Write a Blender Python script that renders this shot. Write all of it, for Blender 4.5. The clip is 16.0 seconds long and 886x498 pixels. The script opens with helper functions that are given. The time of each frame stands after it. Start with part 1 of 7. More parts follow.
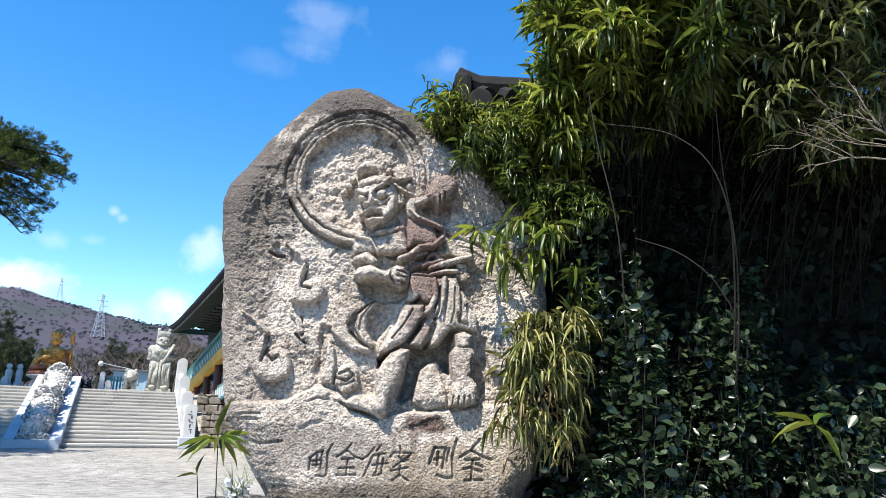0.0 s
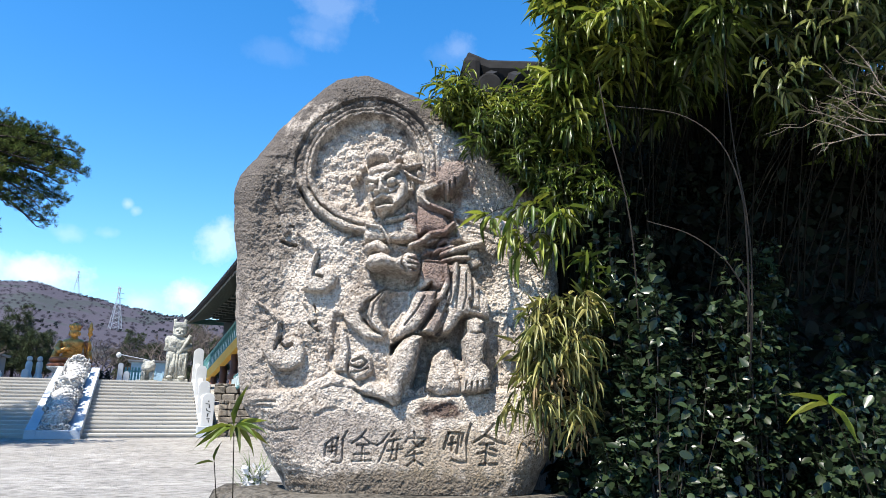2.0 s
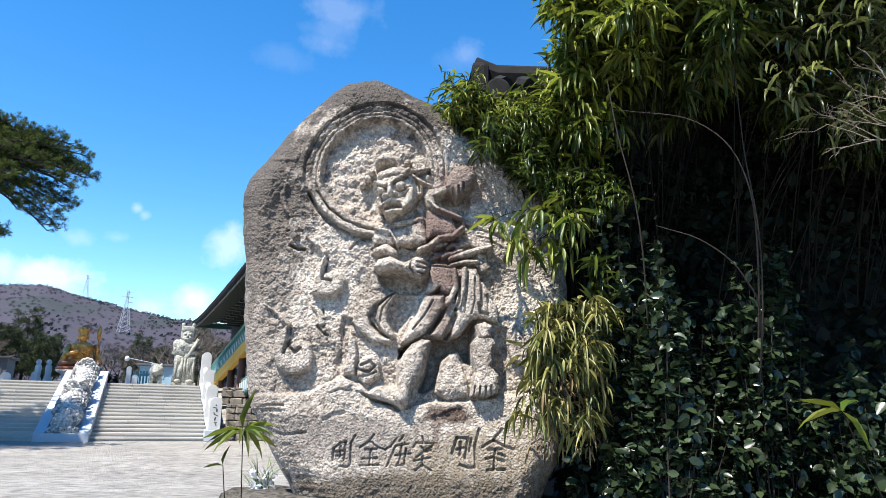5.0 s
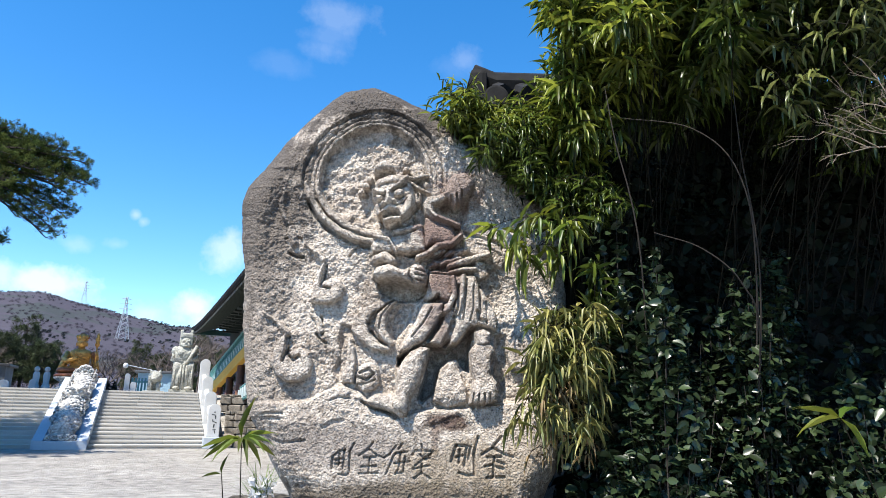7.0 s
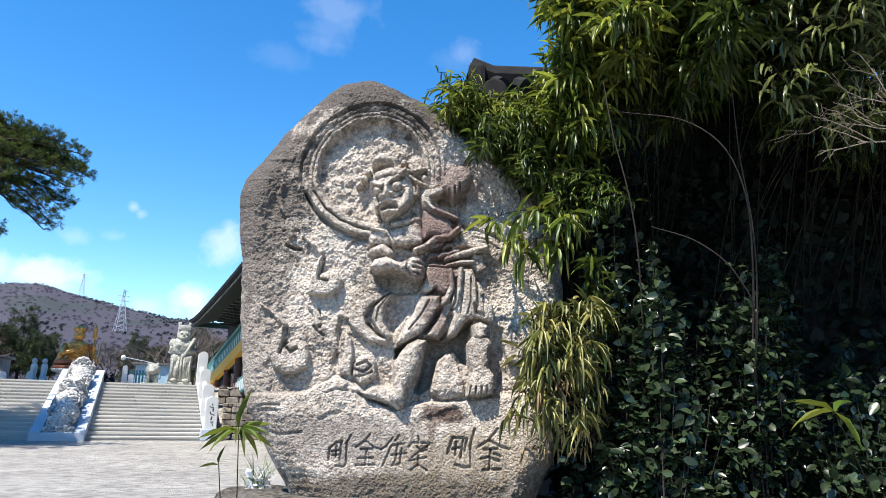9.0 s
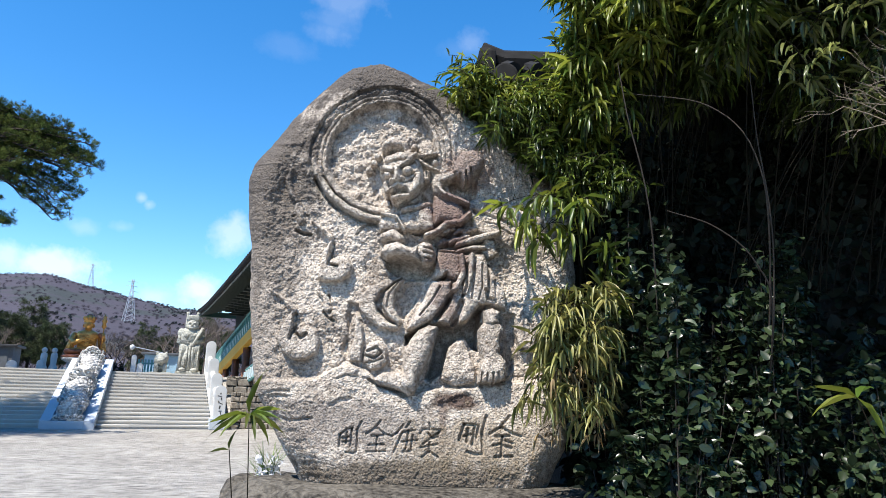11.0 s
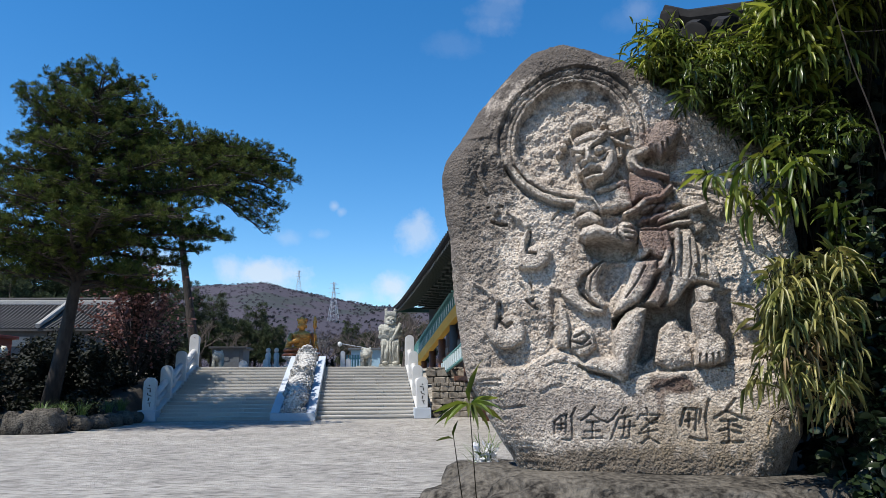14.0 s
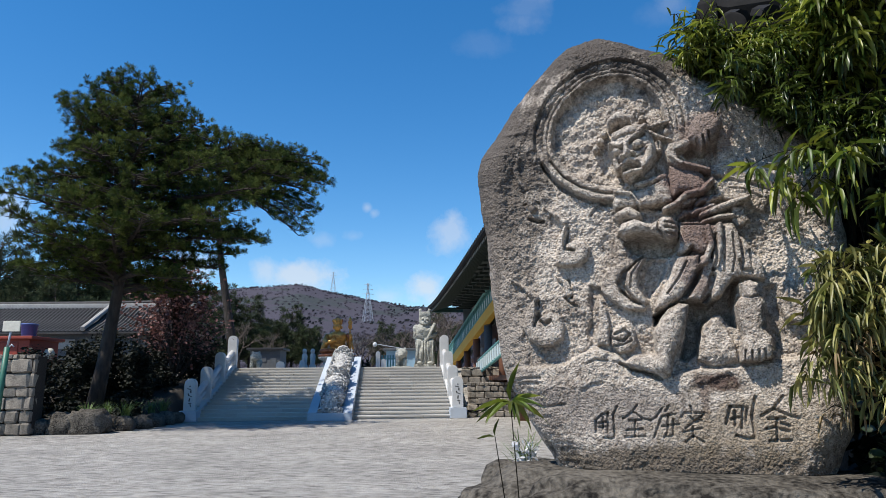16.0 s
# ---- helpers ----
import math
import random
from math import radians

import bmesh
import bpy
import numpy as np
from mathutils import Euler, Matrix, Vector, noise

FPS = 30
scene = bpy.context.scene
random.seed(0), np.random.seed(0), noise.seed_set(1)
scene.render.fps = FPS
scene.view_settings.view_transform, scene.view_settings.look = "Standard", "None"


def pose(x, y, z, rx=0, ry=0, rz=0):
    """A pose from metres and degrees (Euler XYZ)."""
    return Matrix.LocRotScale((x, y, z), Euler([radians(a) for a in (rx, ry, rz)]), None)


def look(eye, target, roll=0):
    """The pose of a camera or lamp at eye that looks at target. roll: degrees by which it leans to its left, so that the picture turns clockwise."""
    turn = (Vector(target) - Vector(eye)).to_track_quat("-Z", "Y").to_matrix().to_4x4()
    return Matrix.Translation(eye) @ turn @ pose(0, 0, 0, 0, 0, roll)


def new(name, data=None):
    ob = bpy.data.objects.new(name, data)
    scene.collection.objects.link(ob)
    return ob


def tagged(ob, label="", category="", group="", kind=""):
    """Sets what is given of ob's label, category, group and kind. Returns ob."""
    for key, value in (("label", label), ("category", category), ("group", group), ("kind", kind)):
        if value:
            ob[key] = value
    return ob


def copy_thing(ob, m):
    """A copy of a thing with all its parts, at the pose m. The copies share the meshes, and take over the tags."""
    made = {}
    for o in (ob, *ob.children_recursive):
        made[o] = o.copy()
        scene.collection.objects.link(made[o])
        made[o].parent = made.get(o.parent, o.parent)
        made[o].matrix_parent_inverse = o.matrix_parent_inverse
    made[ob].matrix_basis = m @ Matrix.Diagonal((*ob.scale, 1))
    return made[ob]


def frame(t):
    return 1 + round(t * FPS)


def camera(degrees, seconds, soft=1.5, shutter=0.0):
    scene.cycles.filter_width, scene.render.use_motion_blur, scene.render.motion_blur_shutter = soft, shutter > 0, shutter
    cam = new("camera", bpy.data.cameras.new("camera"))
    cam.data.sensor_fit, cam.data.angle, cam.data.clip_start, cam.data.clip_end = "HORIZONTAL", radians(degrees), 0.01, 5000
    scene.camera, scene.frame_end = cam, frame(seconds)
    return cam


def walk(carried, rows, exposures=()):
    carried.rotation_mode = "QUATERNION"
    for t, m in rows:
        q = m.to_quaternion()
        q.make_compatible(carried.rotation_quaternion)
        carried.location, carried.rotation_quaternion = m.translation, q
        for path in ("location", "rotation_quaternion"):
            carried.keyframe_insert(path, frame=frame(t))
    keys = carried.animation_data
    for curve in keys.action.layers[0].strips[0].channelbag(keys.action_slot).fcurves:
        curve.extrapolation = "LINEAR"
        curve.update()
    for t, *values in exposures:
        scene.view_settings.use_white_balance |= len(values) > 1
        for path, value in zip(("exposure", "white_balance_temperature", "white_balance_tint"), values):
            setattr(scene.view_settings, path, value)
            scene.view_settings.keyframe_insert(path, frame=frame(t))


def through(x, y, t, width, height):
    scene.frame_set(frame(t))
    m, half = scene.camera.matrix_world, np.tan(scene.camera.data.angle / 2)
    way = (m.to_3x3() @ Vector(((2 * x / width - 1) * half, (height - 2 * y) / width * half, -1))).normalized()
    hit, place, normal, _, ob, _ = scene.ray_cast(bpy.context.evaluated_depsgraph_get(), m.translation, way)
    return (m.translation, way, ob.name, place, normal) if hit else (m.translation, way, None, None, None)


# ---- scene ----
LENS = 66.15
PATH = (
    (0, 0.000, 0.000, 1.550, -22.60, 13.70, 1.85),
    (0.5, -0.001, -0.010, 1.549, -22.61, 13.48, 1.43),
    (1, 0.003, -0.007, 1.550, -22.38, 13.07, 1.04),
    (1.5, 0.004, -0.002, 1.546, -22.03, 12.46, 1.06),
    (2, 0.007, -0.003, 1.547, -21.58, 12.57, 1.08),
    (2.5, 0.005, 0.006, 1.543, -20.64, 12.70, 1.08),
    (3, 0.002, -0.000, 1.548, -20.53, 12.70, 1.04),
    (3.5, 0.001, 0.002, 1.546, -20.93, 12.74, 1.22),
    (4, -0.000, 0.002, 1.543, -20.97, 12.87, 1.33),
    (6.5, 0.003, -0.001, 1.545, -20.96, 13.19, 1.41),
    (7, -0.000, -0.005, 1.551, -21.02, 13.47, 1.23),
    (7.5, 0.001, -0.002, 1.550, -21.05, 13.69, 1.10),
    (8, 0.006, -0.005, 1.554, -21.10, 13.95, 1.23),
    (8.5, 0.002, -0.010, 1.554, -21.04, 13.74, 1.42),
    (9, 0.002, -0.010, 1.545, -21.19, 12.95, 1.47),
    (9.2, -0.005, -0.002, 1.544, -21.44, 12.44, 1.49),
    (11.3, -0.001, 0.058, 1.522, -20.17, 12.12, 1.68),
    (11.5, -0.006, 0.061, 1.524, -19.57, 12.12, 1.68),
    (12, -0.020, 0.060, 1.524, -17.07, 11.97, 0.96),
    (12.5, -0.033, 0.069, 1.525, -14.06, 11.71, 0.35),
    (13, -0.056, 0.079, 1.528, -10.81, 11.42, 0.14),
    (13.5, -0.082, 0.085, 1.526, -7.16, 11.17, -0.14),
    (14, -0.093, 0.097, 1.526, -5.20, 10.90, -0.26),
    (14.5, -0.105, 0.097, 1.524, -3.68, 11.16, -0.65),
    (15, -0.112, 0.102, 1.527, -2.99, 11.23, -0.69),
    (15.5, -0.118, 0.105, 1.524, -2.72, 11.17, -0.70),
    (16, -0.117, 0.111, 1.517, -2.38, 10.92, -0.51),
)
cam = camera(LENS, 16.0, soft=0.6)
walk(cam, [(t, pose(x, y, z, 0, 0, yaw) @ pose(0, 0, 0, 90 + pitch) @ pose(0, 0, 0, 0, 0, roll)) for t, x, y, z, yaw, pitch, roll in PATH],
     exposures=[(0.0, 1.08), (9.2, 1.0), (11.5, 0.90), (14.0, 0.41), (16.0, 0.31)])

# ---- world, sun ----
SUN_TO = Vector((-0.43, -0.27, 0.862)).normalized()
world = bpy.data.worlds.new("sky")
scene.world = world
world.use_nodes = True
wn, wl = world.node_tree.nodes, world.node_tree.links
wn.clear()
sky = wn.new("ShaderNodeTexSky")
sky.sky_type, sky.sun_disc = "NISHITA", False
sky.sun_elevation = math.asin(SUN_TO.z)
sky.sun_rotation = math.atan2(SUN_TO.x, SUN_TO.y)
sky.altitude, sky.air_density, sky.dust_density, sky.ozone_density = 300, 1.0, 0.12, 2.5
tc = wn.new("ShaderNodeTexCoord")
cl = wn.new("ShaderNodeTexNoise")
cl.inputs["Scale"].default_value, cl.inputs["Detail"].default_value, cl.inputs["Roughness"].default_value = 26.0, 8.0, 0.62
wl.new(tc.outputs["Generated"], cl.inputs["Vector"])
CLOUDS = (
    ((0.159, 0.836, 0.525), 0.034, 0.017, 0.14),
    ((0.147, 0.861, 0.487), 0.022, 0.011, 0.11),
    ((0.094, 0.883, 0.461), 0.031, 0.012, 0.05),
    ((0.327, 0.815, 0.478), 0.025, 0.012, 0.05),
    ((0.052, 0.976, 0.211), 0.020, 0.020, 0.41),
    ((0.020, 0.991, 0.131), 0.020, 0.016, 0.61),
    ((-0.041, 0.992, 0.122), 0.016, 0.012, 0.30),
    ((-0.168, 0.975, 0.147), 0.041, 0.016, 0.61),
    ((-0.211, 0.966, 0.152), 0.016, 0.017, 0.46),
    ((-0.134, 0.970, 0.201), 0.016, 0.008, 0.17),
    ((-0.091, 0.974, 0.207), 0.011, 0.006, 0.14),
    ((-0.060, 0.969, 0.240), 0.006, 0.006, 0.26),
    ((-0.070, 0.966, 0.248), 0.006, 0.006, 0.30),
    ((-0.508, 0.837, 0.202), 0.022, 0.029, 0.39),
    ((0.152, 0.851, 0.502), 0.025, 0.019, 0.09),
    ((0.339, 0.806, 0.486), 0.019, 0.012, 0.13),
    ((-0.307, 0.938, 0.159), 0.027, 0.017, 0.39),
    ((0.092, 0.880, 0.466), 0.025, 0.010, 0.05),
)  # direction, half width, half height, thickness
cover = None
for c, rx, rz, thick in CLOUDS:
    ma = wn.new("ShaderNodeMapping")
    ma.vector_type = "TEXTURE"
    ma.inputs["Location"].default_value, ma.inputs["Scale"].default_value = c, (rx, rx, rz)
    wl.new(tc.outputs["Generated"], ma.inputs["Vector"])
    ln = wn.new("ShaderNodeVectorMath")
    ln.operation = "LENGTH"
    wl.new(ma.outputs["Vector"], ln.inputs[0])
    rag = wn.new("ShaderNodeMath")
    rag.operation = "MULTIPLY_ADD"
    wl.new(cl.outputs["Fac"], rag.inputs[0])
    rag.inputs[1].default_value = -3.2
    wl.new(ln.outputs["Value"], rag.inputs[2])
    mr = wn.new("ShaderNodeMapRange")
    mr.inputs["From Min"].default_value, mr.inputs["From Max"].default_value = -1.25, 0.05
    mr.inputs["To Min"].default_value, mr.inputs["To Max"].default_value = thick, 0.0
    wl.new(rag.outputs[0], mr.inputs["Value"])
    if cover is None:
        cover = mr.outputs["Result"]
    else:
        mx = wn.new("ShaderNodeMath")
        mx.operation = "MAXIMUM"
        wl.new(cover, mx.inputs[0]), wl.new(mr.outputs["Result"], mx.inputs[1])
        cover = mx.outputs[0]
cloudmix = wn.new("ShaderNodeMixRGB")
wl.new(cover, cloudmix.inputs["Fac"])
deep = wn.new("ShaderNodeHueSaturation")
deep.inputs["Saturation"].default_value, deep.inputs["Value"].default_value = 1.36, 1.08
wl.new(sky.outputs["Color"], deep.inputs["Color"])
wl.new(deep.outputs["Color"], cloudmix.inputs["Color1"])
cloudmix.inputs["Color2"].default_value = (5.1, 5.25, 5.5, 1)
bg = wn.new("ShaderNodeBackground")
bg.inputs["Strength"].default_value = 0.125
wl.new(cloudmix.outputs["Color"], bg.inputs["Color"])
wo = wn.new("ShaderNodeOutputWorld")
wl.new(bg.outputs["Background"], wo.inputs["Surface"])

sun = new("sun", bpy.data.lights.new("sun", "SUN"))
sun.data.energy, sun.data.angle, sun.data.color = 5.0, radians(0.53), (1.0, 0.95, 0.87)
sun.matrix_world = look((0, 0, 60), Vector((0, 0, 60)) - SUN_TO)

# ---- materials ----
def material(name, base, dark=None, rough=0.8, metal=0.0, grain=30.0, blotch=2.0, amount=0.5, bump=0.3, bump_scale=None, depth=0.01,
             stretch=(1, 1, 1), spec=0.5, vary=0.0, per="none", sheen_through=0.0):
    """A rough painted, stone or wood surface: two sizes of noise between two colours, with relief."""
    m = bpy.data.materials.new(name)
    m.use_nodes = True
    n, l = m.node_tree.nodes, m.node_tree.links
    b = n["Principled BSDF"]
    dark = dark or tuple(c * 0.6 for c in base)
    co = n.new("ShaderNodeTexCoord")
    ma = n.new("ShaderNodeMapping")
    ma.inputs["Scale"].default_value = stretch
    l.new(co.outputs["Object"], ma.inputs["Vector"])
    fine, wide = n.new("ShaderNodeTexNoise"), n.new("ShaderNodeTexNoise")
    for tex, sc, de in ((fine, grain, 6.0), (wide, blotch, 4.0)):
        tex.inputs["Scale"].default_value, tex.inputs["Detail"].default_value = sc, de
        l.new(ma.outputs["Vector"], tex.inputs["Vector"])
    mix = n.new("ShaderNodeMath")
    mix.operation = "MULTIPLY_ADD"
    l.new(fine.outputs["Fac"], mix.inputs[0])
    mix.inputs[1].default_value = 0.55
    half = n.new("ShaderNodeMath")
    half.operation = "MULTIPLY"
    l.new(wide.outputs["Fac"], half.inputs[0])
    half.inputs[1].default_value = 0.45
    l.new(half.outputs[0], mix.inputs[2])
    cr = n.new("ShaderNodeValToRGB")
    cr.color_ramp.elements[0].position, cr.color_ramp.elements[0].color = 0.5 - 0.25 / max(amount, 0.05) * 0.5, (*dark, 1)
    cr.color_ramp.elements[1].position, cr.color_ramp.elements[1].color = 0.5 + 0.25 / max(amount, 0.05) * 0.35, (*base, 1)
    l.new(mix.outputs[0], cr.inputs["Fac"])
    colour = cr.outputs["Color"]
    if vary:
        src = n.new("ShaderNodeObjectInfo").outputs["Random"] if per == "object" else n.new("ShaderNodeNewGeometry").outputs["Random Per Island"]
        mr = n.new("ShaderNodeMapRange")
        mr.inputs["To Min"].default_value, mr.inputs["To Max"].default_value = 1 - vary, 1 + vary
        l.new(src, mr.inputs["Value"])
        hs = n.new("ShaderNodeHueSaturation")
        l.new(mr.outputs["Result"], hs.inputs["Value"])
        l.new(colour, hs.inputs["Color"])
        colour = hs.outputs["Color"]
    l.new(colour, b.inputs["Base Color"])
    b.inputs["Roughness"].default_value, b.inputs["Metallic"].default_value = rough, metal
    b.inputs["Specular IOR Level"].default_value = spec
    if bump:
        bu = n.new("ShaderNodeBump")
        bu.inputs["Strength"].default_value, bu.inputs["Distance"].default_value = bump, depth
        tex = fine
        if bump_scale:
            tex = n.new("ShaderNodeTexNoise")
            tex.inputs["Scale"].default_value, tex.inputs["Detail"].default_value = bump_scale, 8.0
            l.new(ma.outputs["Vector"], tex.inputs["Vector"])
        l.new(tex.outputs["Fac"], bu.inputs["Height"])
        l.new(bu.outputs["Normal"], b.inputs["Normal"])
    return m


def leaf_material(name, base, tip, rough=0.35, through=0.3, vary=0.35, hue=0.03, spec=0.5):
    """Leaves: colour and value differ from leaf to leaf, and some light shines through."""
    m = bpy.data.materials.new(name)
    m.use_nodes = True
    n, l = m.node_tree.nodes, m.node_tree.links
    b = n["Principled BSDF"]
    rnd = n.new("ShaderNodeNewGeometry").outputs["Random Per Island"]
    cr = n.new("ShaderNodeValToRGB")
    cr.color_ramp.elements[0].color, cr.color_ramp.elements[1].color = (*base, 1), (*tip, 1)
    l.new(rnd, cr.inputs["Fac"])
    wn1 = n.new("ShaderNodeTexWhiteNoise")
    wn1.noise_dimensions = "1D"
    l.new(rnd, wn1.inputs["W"])
    mr = n.new("ShaderNodeMapRange")
    mr.inputs["To Min"].default_value, mr.inputs["To Max"].default_value = 1 - vary, 1 + vary
    l.new(wn1.outputs["Value"], mr.inputs["Value"])
    hs = n.new("ShaderNodeHueSaturation")
    l.new(mr.outputs["Result"], hs.inputs["Value"])
    l.new(cr.outputs["Color"], hs.inputs["Color"])
    l.new(hs.outputs["Color"], b.inputs["Base Color"])
    b.inputs["Roughness"].default_value, b.inputs["Specular IOR Level"].default_value = rough, spec
    if through:
        tr = n.new("ShaderNodeBsdfTranslucent")
        l.new(hs.outputs["Color"], tr.inputs["Color"])
        ms = n.new("ShaderNodeMixShader")
        ms.inputs["Fac"].default_value = through
        l.new(b.outputs["BSDF"], ms.inputs[1])
        l.new(tr.outputs["BSDF"], ms.inputs[2])
        l.new(ms.outputs["Shader"], n["Material Output"].inputs["Surface"])
    return m


